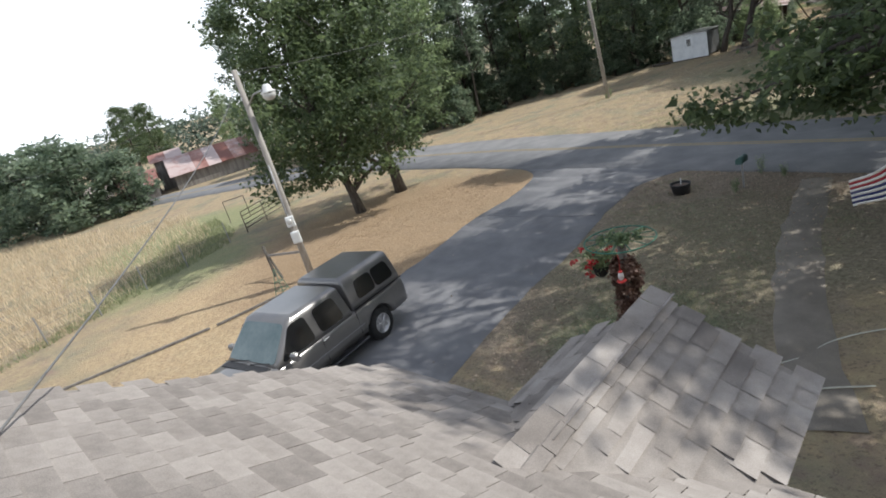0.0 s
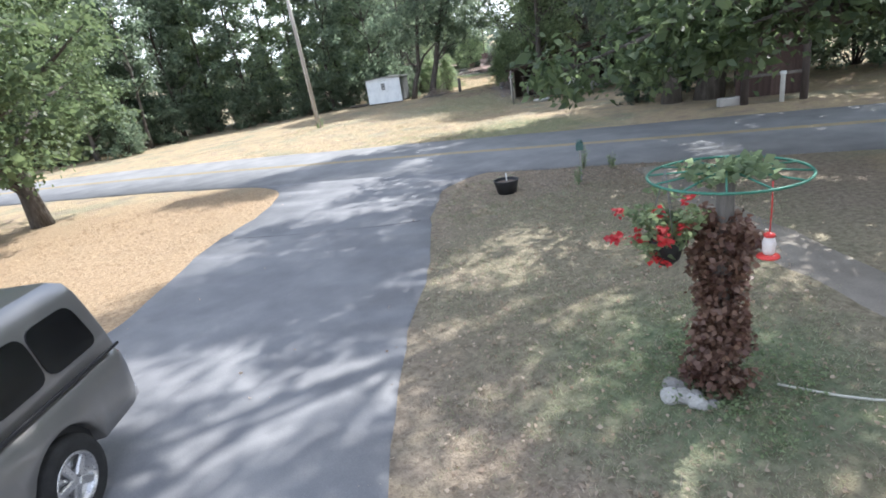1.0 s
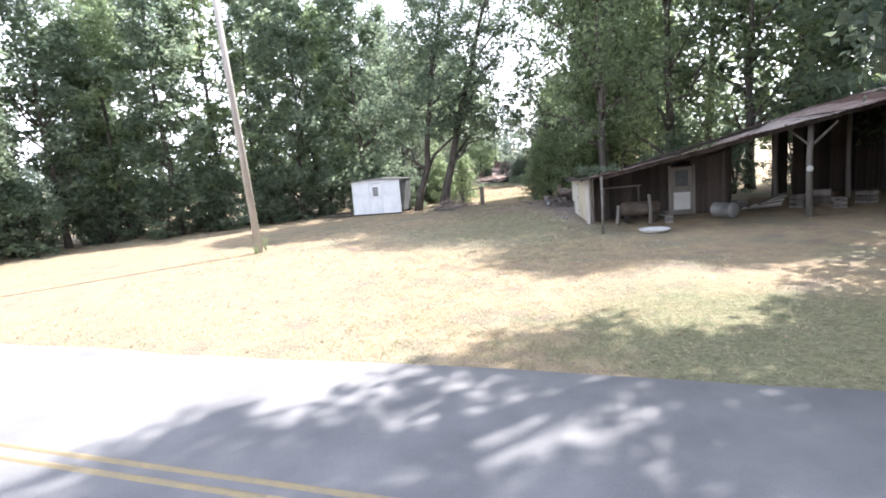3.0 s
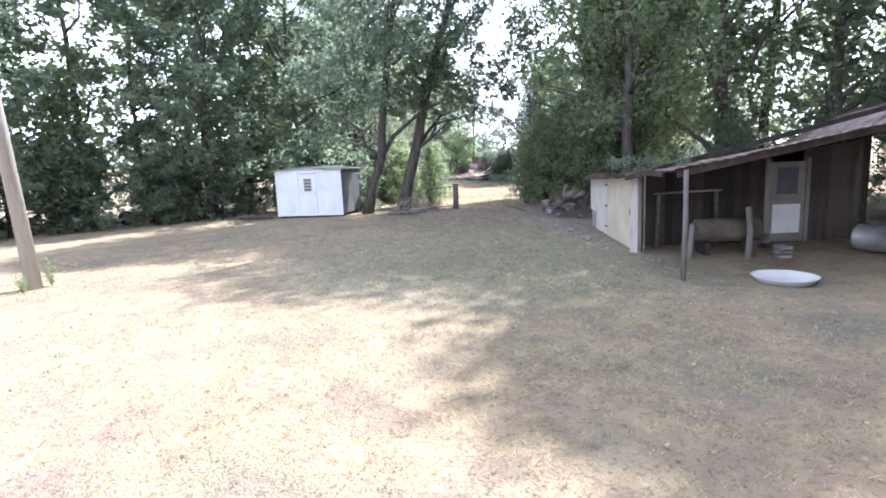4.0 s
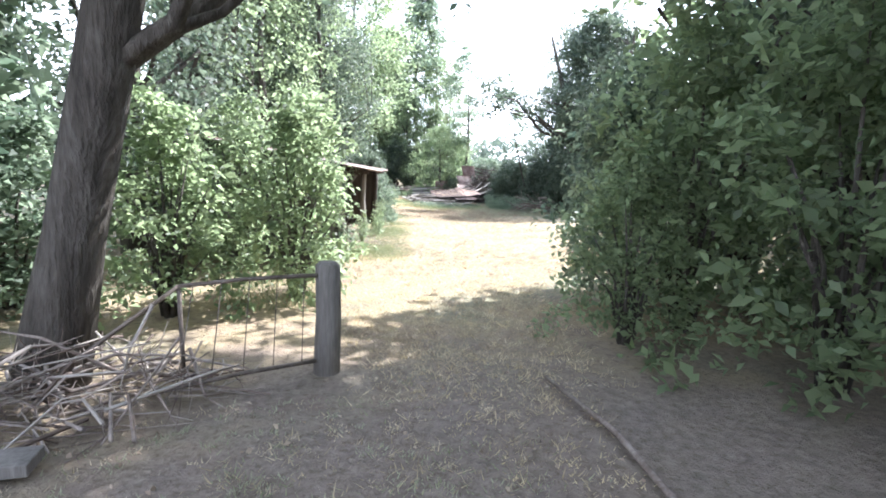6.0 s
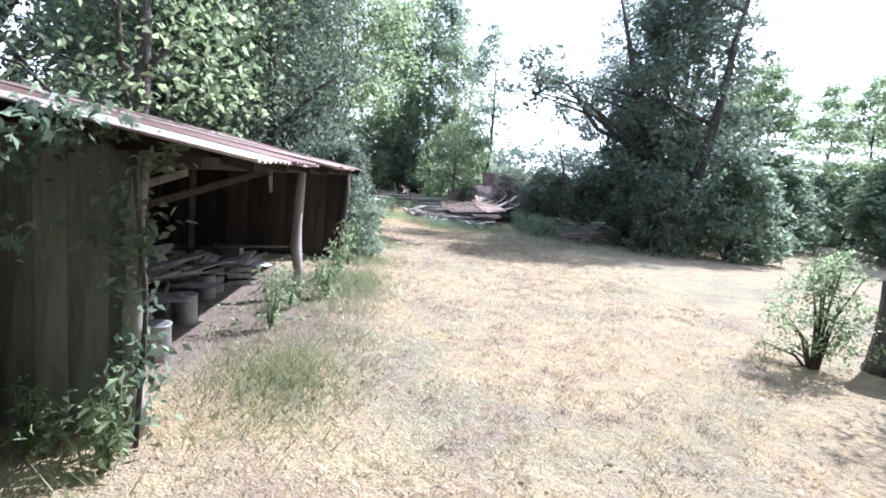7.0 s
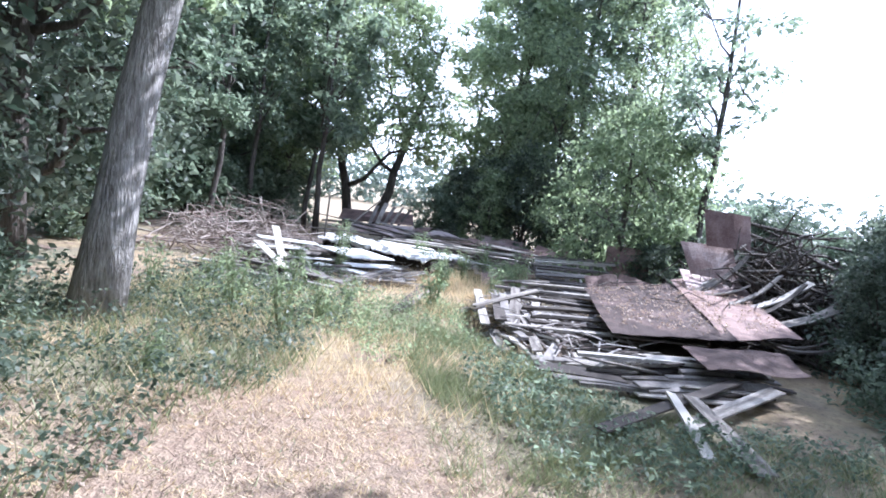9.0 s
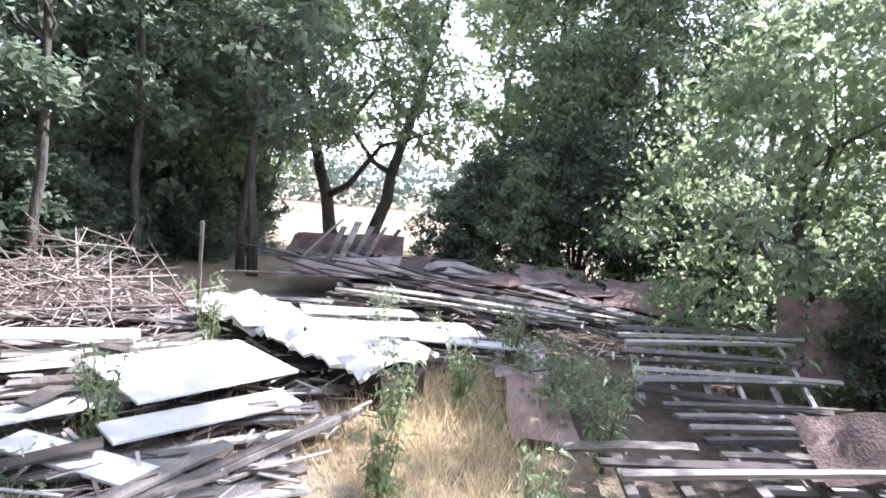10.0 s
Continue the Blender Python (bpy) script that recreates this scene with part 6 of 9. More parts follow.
# ---- the vine-covered post with its wheel ----
def vine_post():
    rng = np.random.default_rng(21)
    x, y = 2.13, 9.13
    ob = thing("vine_post", pose(x, y, 0), "post wrapped in bronze ivy with a green wheel hoop on top", "garden post")
    bm = bm_new()
    tube(bm, [(0, 0, -0.1), (0, 0, 1.0), (0.01, 0, 2.10)], [0.09, 0.08, 0.07], 10)
    part("post", bm, M["grey_wood"], ob)
    cs = []
    for k in range(190):
        z = 0.05 + 1.68 * rng.random()
        a = 6.283 * rng.random()
        r = 0.15 + 0.03 * math.sin(5 * z) + (0.2 * max(0, 0.5 - z)) + (-0.04 * max(0, z - 1.2)) + 0.05 * rng.normal()
        cs.append((r * math.cos(a), r * math.sin(a), z))
    part("ivy", leaf_cloud("ivy", cs, 40, 0.10, 0.06, M["ivy"], rng, 0.5, 1.0, 0.8), None, ob, "dense bronze and green ivy")
    bm = bm_new()
    R, n = 0.62, 40
    hoop = [(R * math.cos(2 * math.pi * k / n), R * math.sin(2 * math.pi * k / n), 2.10) for k in range(n + 1)]
    tube(bm, hoop, 0.012, 6, False)
    wl = part("wheel_hoop", bm, M["green_metal"], ob, "green metal wheel")
    for k in range(12):
        a = math.pi * 2 * k / 12
        bm = bm_new()
        tube(bm, [(0.07 * math.cos(a), 0.07 * math.sin(a), 2.14), (R * math.cos(a), R * math.sin(a), 2.10)], 0.009, 5)
        part("spoke", bm, M["green_metal"], wl)
    top = [(0.28 * rng.normal() * 0.6, 0.28 * rng.normal() * 0.6, 2.12 + 0.06 * rng.random()) for k in range(26)]
    part("ivy", leaf_cloud("ivy", top, 12, 0.10, 0.08, M["leaf_b"], rng, 0.1, 0.5, 0.8), None, ob)
    # hanging basket
    hb = thing("hanging_basket", pose(1.78, 9.46, 1.58), "hanging basket of red flowers under the green wheel", "hanging basket")
    part("pot", (lambda b: (lathe(b, [(0.06, -0.26), (0.12, -0.2), (0.16, -0.05), (0.165, 0.0), (0.15, 0.0), (0.12, -0.04)], 18), b)[1])(bm_new()), M["black"], hb)
    fl = [(0.2 * rng.normal() * 0.7, 0.2 * rng.normal() * 0.7, 0.08 + 0.12 * rng.normal() * 0.8) for k in range(40)]
    part("leaves", leaf_cloud("leaves", fl, 18, 0.1, 0.08, M["leaf_b"], rng, 0.2), None, hb)
    fr = [(0.19 * rng.normal(), 0.19 * rng.normal(), 0.08 + 0.10 * rng.normal()) for k in range(24)]
    part("blossom", leaf_cloud("blossom", fr, 14, 0.045, 0.055, M["red_flower"], rng, 0.0, 1.0, 0.9), None, hb, "bright red blossom")
    for k in range(3):
        a = 2.09 * k
        bm = bm_new()
        tube(bm, [(0.15 * math.cos(a), 0.15 * math.sin(a), 0), (0, 0, 0.6)], 0.004, 4)
        part("chain", bm, M["wire"], hb)
    # hummingbird feeder
    fd = thing("bird_feeder", pose(1.93, 8.66, 1.62), "red and clear plastic hanging nectar feeder", "bird feeder")
    part("bottle", (lambda b: (lathe(b, [(0.03, -0.08), (0.045, -0.06), (0.05, 0.02), (0.035, 0.07), (0.02, 0.08)], 14), b)[1])(bm_new()), M["clear_plastic"], fd)
    part("base", (lambda b: (lathe(b, [(0.05, -0.115), (0.085, -0.10), (0.08, -0.085), (0.03, -0.075)], 16), b)[1])(bm_new()), M["red_plastic"], fd)
    part("cap", (lambda b: (lathe(b, [(0.04, 0.07), (0.042, 0.09), (0.015, 0.105)], 14), b)[1])(bm_new()), M["red_plastic"], fd)
    bm = bm_new()
    tube(bm, [(0, 0, 0.10), (0.01, 0, 0.3), (0, 0, 0.51)], 0.005, 5)
    part("hanger", bm, M["red_plastic"], fd)
    # stones at the foot
    for k in range(7):
        s = 0.05 + 0.06 * rng.random()
        bm = bm_new()
        bmesh.ops.create_icosphere(bm, subdivisions=2, radius=s)
        for v in bm.verts:
            v.co *= 1 + 0.35 * noise.noise(v.co * 9 + Vector((k, 0, 0)))
            v.co.z *= 0.75
        tagged(part("stone", bm, M["stone"], None, "", pose(x - 0.34 - 0.10 * (k % 3) * rng.random(), y + 0.05 + 0.08 * (k - 3) * 0.8, s * 0.45)), "small rough grey stone at the foot of the ivy post", "stone", "stones at the post")


vine_post()


# ---- mailbox, tub, hose, flag, pots ----
def mailbox():
    ob = thing("mailbox", pose(7.66, 15.83, hill(7.66, 15.83), 0, 0, 42), "dark mailbox on a thin post at the road edge", "mailbox")
    beam("post", (0, 0, -0.05), (0, 0, 0.82), 0.05, 0.05, M["galv"], ob)
    bm = bm_new()
    ring = lambda x: [(x, 0.085 * math.cos(a), 0.10 + 0.085 * math.sin(a)) for a in (math.pi * k / 8 for k in range(9))] + [(x, -0.085, 0.0), (x, 0.085, 0.0)]
    loft(bm, [ring(-0.24), ring(0.24)])
    part("box", bm, M["green_dark"], ob, "dark green metal box", pose(0, 0, 0.80))
    box_part("flag", (0.03, 0.012, 0.14), pose(0.08, 0.095, 0.90), M["galv"], ob)


M["green_dark"] = mat("dark_green_enamel", [(0.05, 0.11, 0.10), (0.08, 0.15, 0.14)], 5, 50, 0.45, 0.2, bump=0.05)
mailbox()


def tub():
    ob = thing("planter_tub", pose(6.30, 17.08, hill(6.3, 17.08)), "round black plastic tub planter on the lawn", "planter")
    part("tub", (lambda b: (lathe(b, [(0.23, 0.0), (0.30, 0.30), (0.315, 0.34), (0.325, 0.36), (0.29, 0.36), (0.285, 0.30), (0.02, 0.29)], 28), b)[1])(bm_new()), M["black"], ob)
    part("soil", (lambda b: (lathe(b, [(0.285, 0.29), (0.2, 0.31), (0.02, 0.32)], 20), b)[1])(bm_new()), M["soil"], ob)
    bm = bm_new()
    tube(bm, [(0.02, 0.0, 0.28), (0.025, 0.01, 0.52)], [0.018, 0.014], 8)
    part("pipe", bm, M["white_box"], ob, "short white upright pipe")


M["soil"] = mat("dry_soil", [(0.10, 0.075, 0.06), (0.17, 0.13, 0.105)], 6, 60, 0.95, bump=0.5)
tub()

bm = bm_new()
tube(bm, smooth_line([(2.45, 8.75, 0.02), (2.75, 8.1, 0.02), (3.3, 7.6, 0.02), (4.1, 7.5, 0.02), (4.9, 7.75, 0.02), (5.8, 7.7, 0.02), (7.5, 7.2, 0.02)], 0.15), 0.013, 6)
for v in bm.verts:
    v.co.z += 0.012
tagged(part("garden_hose", bm, M["hose"]), "pale garden hose lying across the lawn and path", "hose")
bm = bm_new()
tube(bm, smooth_line([(2.9, 6.75, 0), (3.3, 6.65, 0), (3.9, 6.7, 0), (4.6, 6.5, 0)], 0.15), 0.013, 6)
for v in bm.verts:
    v.co.z += 0.07
tagged(part("garden_hose", bm, M["hose"]), "pale garden hose end lying on the path", "hose")

line = smooth_line([(3.6, 5.9), (4.35, 7.6), (5.5, 9.7), (6.7, 11.6), (7.9, 13.2), (9.3, 15.0)], 0.35)
v, f = ribbon(line, -0.42, 0.42, 0.012, 0.03, 0.12)
tagged(new("footpath", data_mesh("footpath", v, f, M["path_worn"], True)), "worn grey earthen footpath across the lawn", "path", kind="structure")


def flag():
    ob = thing("flag", Matrix(), "striped dark and white flag flying from a garden pole", "flag")
    bm = bm_new()
    tube(bm, [(6.80, 8.46, -0.05), (6.80, 8.46, 2.62)], 0.02, 8)
    part("staff", bm, M["white_box"], ob)
    n, rows = 16, 11
    for k in range(rows):
        verts, faces = [], []
        for j in range(2):
            w = (k + j) / rows
            for i in range(n + 1):
                u = i / n
                wave = 0.07 * math.sin(6.5 * u + 1.2 * w)
                verts.append((6.78 - 0.92 * u + 0.10 * w * u, 8.46 + 0.30 * u + wave, 2.55 - 0.62 * w - 0.30 * u ** 1.3 + 0.12 * u * w))
        for i in range(n):
            faces.append((i, i + 1, n + 2 + i, n + 1 + i))
        o = part("stripe", data_mesh("stripe", verts, faces, M["flag_white" if k % 2 == 0 else ("flag_red" if k < 5 else "flag_blue")], True), None, ob)
        o.modifiers.new("thickness", "SOLIDIFY").thickness = 0.003


flag()


def hosta(x, y, seed, s):
    rng = np.random.default_rng(seed)
    ob = thing("hosta", pose(x, y, 0), "clump of pale variegated hosta leaves beside the porch", "plant", "hostas")
    verts, faces = [], []
    for k in range(150):
        a, t = rng.random() * 6.283, 0.35 + 0.65 * rng.random()
        L, w = s * (0.10 + 0.07 * rng.random()), s * 0.042
        d = Vector((math.cos(a), math.sin(a), 0))
        sd = Vector((-d.y, d.x, 0))
        p = d * s * 0.42 * t * rng.random() + Vector((0, 0, s * (0.16 + 0.28 * (1 - t))))
        up = Vector((0, 0, 0.35))
        b = len(verts)
        q = [p, p + d * L * 0.4 + up * L * 0.5, p + d * L * 0.8 + up * L * 0.3, p + d * L * 1.15 - Vector((0, 0, 0.25 * L))]
        for i, ww in enumerate((0.3, 1.0, 0.85, 0.05)):
            verts += [q[i] + sd * w * ww + Vector((0, 0, 0.02 * ww)), q[i] - Vector((0, 0, 0.01)), q[i] - sd * w * ww + Vector((0, 0, 0.02 * ww))]
        for i in range(3):
            c = b + 3 * i
            faces += [(c, c + 3, c + 4, c + 1), (c + 1, c + 4, c + 5, c + 2)]
    part("leaves", data_mesh("leaves", verts, faces, M["hosta"], True), None, ob)
    bm = bm_new()
    for k in range(8):
        a = 0.8 * k
        tube(bm, [(0, 0, -0.02), (0.12 * s * math.cos(a), 0.12 * s * math.sin(a), 0.2 * s)], 0.008, 4)
    part("stalk", bm, M["leaf_b"], ob)


for k, (x, y, s) in enumerate([(0.75, 6.75, 1.0), (1.25, 7.05, 1.15), (1.75, 6.75, 1.1), (1.2, 6.5, 1.0), (0.35, 6.4, 0.9), (1.95, 7.2, 0.9)]):
    hosta(x, y, 60 + k, s)


def flower_pot(x, y):
    rng = np.random.default_rng(9)
    ob = thing("flower_pot", pose(x, y, 0.05), "green-grey pot of magenta petunias on the path", "flower pot")
    part("pot", (lambda b: (lathe(b, [(0.15, 0), (0.20, 0.26), (0.215, 0.30), (0.19, 0.30), (0.18, 0.26), (0.02, 0.25)], 24), b)[1])(bm_new()), M["terracotta"], ob)
    cs = [(0.10 * rng.normal(), 0.10 * rng.normal(), 0.34 + 0.05 * rng.normal()) for k in range(40)]
    part("leaves", leaf_cloud("leaves", cs, 12, 0.07, 0.06, M["leaf_a"], rng), None, ob)
    cs = [(0.10 * rng.normal(), 0.10 * rng.normal(), 0.38 + 0.05 * rng.normal()) for k in range(46)]
    part("blossom", leaf_cloud("blossom", cs, 9, 0.03, 0.042, M["pink_flower"], rng, 0, 1, 0.95), None, ob, "magenta and white blossom")


flower_pot(2.42, 6.5)
for x, y in ((2.0, 6.38), (1.98, 6.62)):
    ob = thing("feeder_dish", pose(x, y, 0.0), "small red plastic dish on the ground by the hostas", "dish", "red dishes")
    part("dish", (lambda b: (lathe(b, [(0.06, 0.0), (0.095, 0.03), (0.10, 0.07), (0.085, 0.06), (0.02, 0.05)], 16), b)[1])(bm_new()), M["red_plastic"], ob)
    part("knob", (lambda b: (lathe(b, [(0.03, 0.05), (0.035, 0.10), (0.01, 0.12)], 12), b)[1])(bm_new()), M["red_plastic"], ob)


# ---- fence, gate and rails by the pasture ----
def wire_fence():
    pts = [(-18.6, 14.2), (-17.2, 18.1), (-16.2, 20.0), (-15.4, 22.2), (-14.5, 24.4), (-13.4, 27.2)]
    ob = thing("wire_fence", Matrix(), "thin wire fence on steel posts along the pasture", "fence")
    for x, y in pts:
        beam("fence_post", (x, y, -0.1), (x, y, 1.15), 0.05, 0.05, M["galv"], ob)
    for z in (0.35, 0.7, 1.05):
        for (a, b), (c, d) in zip(pts, pts[1:]):
            bm = bm_new()
            tube(bm, [(a, b, z), (c, d, z)], 0.006, 4)
            part("wire", bm, M["wire"], ob)


wire_fence()


def tube_gate():
    a, b = Vector((-12.9, 28.6, 0)), Vector((-11.9, 32.6, 0))
    ob = thing("farm_gate", Matrix(), "rusty tubular steel farm gate", "gate")
    for z in (0.25, 0.48, 0.72, 0.95, 1.2):
        bm = bm_new()
        tube(bm, [a + Vector((0, 0, z)), b + Vector((0, 0, z))], 0.025, 7)
        part("rail", bm, M["rail_rust"], ob)
    for t in (0, 0.5, 1):
        p = a.lerp(b, t)
        bm = bm_new()
        tube(bm, [p + Vector((0, 0, 0.0)), p + Vector((0, 0, 1.22))], 0.028, 7)
        part("upright", bm, M["rail_rust"], ob)
    for p in (b + Vector((0.2, 0.3, 0)), b + Vector((-0.4, 1.8, 0))):
        g = thing("gate_post", Matrix.Translation(p), "dark round wooden gate post in the grass", "post", "gate posts")
        bm = bm_new()
        tube(bm, [(0, 0, -0.1), (0.02, 0, 1.5)], [0.10, 0.085], 9)
        part("shaft", bm, M["dark_wood"], g)
    fr = thing("metal_stand", pose(-15.2, 33.5, 0, 0, 0, 25), "bare rusty metal frame standing in the grass", "frame")
    for s in (-0.65, 0.65):
        beam("leg", (s, 0, 0), (s, 0, 1.35), 0.05, 0.05, M["rail_rust"], fr)
    beam("top_bar", (-0.65, 0, 1.35), (0.65, 0, 1.35), 0.05, 0.05, M["rail_rust"], fr)
    beam("foot", (-0.65, -0.4, 0.03), (-0.65, 0.5, 0.03), 0.05, 0.05, M["rail_rust"], fr)
    # old hitching rail and green stand near the pole
    rl = thing("wooden_rail", Matrix(), "broken dark wooden rail leaning beside the pole", "rail")
    beam("post", (-8.34, 19.19, -0.1), (-8.40, 19.25, 1.25), 0.09, 0.09, M["grey_wood"], rl)
    beam("rail", (-8.37, 19.22, 0.85), (-6.66, 18.06, 0.98), 0.05, 0.09, M["grey_wood"], rl)
    beam("post", (-7.9, 18.75, -0.1), (-8.3, 19.1, 0.95), 0.06, 0.06, M["grey_wood"], rl)
    gs = thing("garden_stand", pose(-7.26, 16.73, 0), "green wire garden stand on the dry grass", "stand")
    for k in range(4):
        a2 = 1.57 * k + 0.4
        beam("leg", (0.28 * math.cos(a2), 0.28 * math.sin(a2), 0), (0.03 * math.cos(a2), 0.03 * math.sin(a2), 1.0), 0.02, 0.02, M["green_metal"], gs)
    for z, r in ((0.25, 0.22), (0.55, 0.14)):
        bm = bm_new()
        tube(bm, [(r * math.cos(0.4 + 6.2832 * k / 4), r * math.sin(0.4 + 6.2832 * k / 4), z) for k in range(5)], 0.012, 5, False)
        part("ring", bm, M["green_metal"], gs)
    for (p, q) in (((-14.2, 13.0), (-9.4, 15.4)), ((-9.2, 15.5), (-6.9, 17.2))):
        o = thing("edging_timber", Matrix(), "long dark weathered landscape timber lying on the grass", "timber", "edging timbers")
        beam("timber", (*p, 0.03), (*q, 0.03), 0.07, 0.07, M["grey_wood"], o)


tube_gate()


# ---- the far barn across the pasture ----
def far_barn():
    ob = thing("far_barn", pose(-34, 68, 0, 0, 0, 28), "low rambling old barn with red rusted tin roofs", "barn")
    for k, (x, y, w, d, h, rise) in enumerate([(-9, 0, 9, 8, 1.7, 1.5), (4, 1, 13, 9, 1.8, 2.0), (-2.5, 4, 3.2, 3.2, 3.8, 0.9)]):
        for s in (-1, 1):
            box_part("wall", (w, 0.15, h), pose(x, y + s * d / 2, h / 2), M["grey_wood"], ob)
            box_part("wall", (0.15, d - 0.3, h), pose(x + s * (w / 2 - 0.1), y, h / 2), M["grey_wood"], ob)
            m0 = [(x - w / 2 - 0.4, y + s * (d / 2 + 0.5), h - 0.1), (x + w / 2 + 0.4, y + s * (d / 2 + 0.5), h - 0.1), (x + w / 2 + 0.4, y, h + rise), (x - w / 2 - 0.4, y, h + rise)]
            for j in range(int(w // 1.4)):
                n = int(w // 1.4)
                a = [Vector(m0[0]).lerp(Vector(m0[1]), t) for t in (j / n, (j + 1) / n)]
                b = [Vector(m0[3]).lerp(Vector(m0[2]), t) for t in (j / n, (j + 1) / n)]
                bm = bm_new()
                slab(bm, [a[0], a[1], b[1], b[0]], 0.05)
                part("roof_sheet", bm, M["rust_red"], ob)


M["rust_red"] = mat("red_rust_tin", [(0.22, 0.09, 0.07), (0.36, 0.20, 0.17), (0.52, 0.42, 0.40)], 0.7, 9, 0.6, 0.2, bump=0.1, per_piece=0.7)
far_barn()

# ---- the collapsed building ----
RB = np.random.default_rng(404)


def warped_board(L, w, t, bow, seed, material):
    """A worn board, a little bowed and twisted, with uneven ends."""
    n = 7
    verts, faces = [], []
    for i in range(n + 1):
        u = i / n - 0.5
        j = 0.012 * noise.noise((seed, i * 0.9, 0))
        for sy, sz in ((-1, -1), (1, -1), (1, 1), (-1, 1)):
            e = 0.05 * noise.noise((seed * 3, sy, i)) if i in (0, n) else 0
            verts.append((u * L + e, sy * w / 2 * (1 - 0.12 * abs(noise.noise((seed, i, sy)))) + j, bow * (0.25 - u * u) * 4 + sz * t / 2 + 0.02 * u * sy * math.sin(seed)))
    for i in range(n):
        a = 4 * i
        for k in range(4):
            faces.append((a + k, a + (k + 1) % 4, a + 4 + (k + 1) % 4, a + 4 + k))
    faces += [(3, 2, 1, 0), (4 * n, 4 * n + 1, 4 * n + 2, 4 * n + 3)]
    return data_mesh("fallen_board", verts, faces, material)


BOARDS = [warped_board(1.0, w, t, b, k, M["board"]) for k, (w, t, b) in enumerate([(0.15, 0.025, 0.0), (0.11, 0.03, 0.015), (0.19, 0.022, 0.01), (0.09, 0.04, 0.02), (0.06, 0.045, 0.01), (0.13, 0.03, 0.03)])]
BOARDS_DARK = [warped_board(1.0, w, t, b, k + 9, M["grey_wood"]) for k, (w, t, b) in enumerate([(0.15, 0.03, 0.02), (0.09, 0.05, 0.02), (0.12, 0.04, 0.03)])]


BOWED = [warped_board(1.0, w, 0.014, b, 30 + k, M["board"]) for k, (w, b) in enumerate([(0.13, 0.10), (0.10, 0.14), (0.16, 0.07)])]
FAR_BOARDS = {False: [], True: []}


def fallen(a, b, kind=None, dark=False, roll=0.0, label="weathered grey board lying in the heap", group="boards of the ruin", joined=False):
    m, n = along(a, b)
    if joined or ((a[1] + b[1]) / 2 > 82.2 and a[0] > 40):  # the far and buried boards are joined
        src = BOARDS_DARK[0] if dark else BOARDS[int(RB.integers(0, 6))]
        FAR_BOARDS[dark].append([m @ pose(0, 0, 0, roll, 0, 0) @ Vector((v.co.x * n, v.co.y, v.co.z)) for v in src.vertices])
        return None
    meshes = BOARDS_DARK if dark else BOARDS
    me = meshes[int(RB.integers(0, len(meshes))) if kind is None else kind % len(meshes)]
    ob = new("fallen_board", me)
    ob.matrix_basis = m @ pose(0, 0, 0, roll, 0, 0)
    ob.scale = (n, 1, 1)
    return tagged(ob, label, "board", group)


def heap(cx, cy, rx, ry, turn, n, zmax, lmin, lmax, spread, dark=0.3, slope=0.12):
    """Boards strewn over an ellipse, mostly along one way."""
    for k in range(n):
        a, r = RB.random() * 6.283, RB.random() ** 0.5
        x, y = cx + rx * r * math.cos(a), cy + ry * r * math.sin(a)
        z = 0.05 + zmax * (1 - r) * RB.random() + 0.02 * RB.random()
        d = radians(turn + spread * RB.normal())
        L = lmin + (lmax - lmin) * RB.random()
        dz = slope * L * RB.normal() * 0.5
        dz = max(-2 * (z - 0.03), min(2 * (z - 0.03), dz))
        v = Vector((math.cos(d), math.sin(d), 0)) * L / 2 + Vector((0, 0, dz / 2))
        c = Vector((x, y, z))
        fallen(c - v, c + v, None, RB.random() < dark, 12 * RB.normal(), joined=k % 2 == 1)


def tin(corners, seed, label, material=None, waves=10, amp=0.010, bend=0.05):
    """A loose sheet of rusted tin, bent."""
    ob = sheet("tin_sheet", [Vector(c) for c in corners], None, material or M["rust_brown_shaded"], max(2, waves // 3), amp * 0.5, bend * 2.4, seed, 0.004, False)
    return tagged(ob, label, "metal sheet", "tin sheets of the ruin")


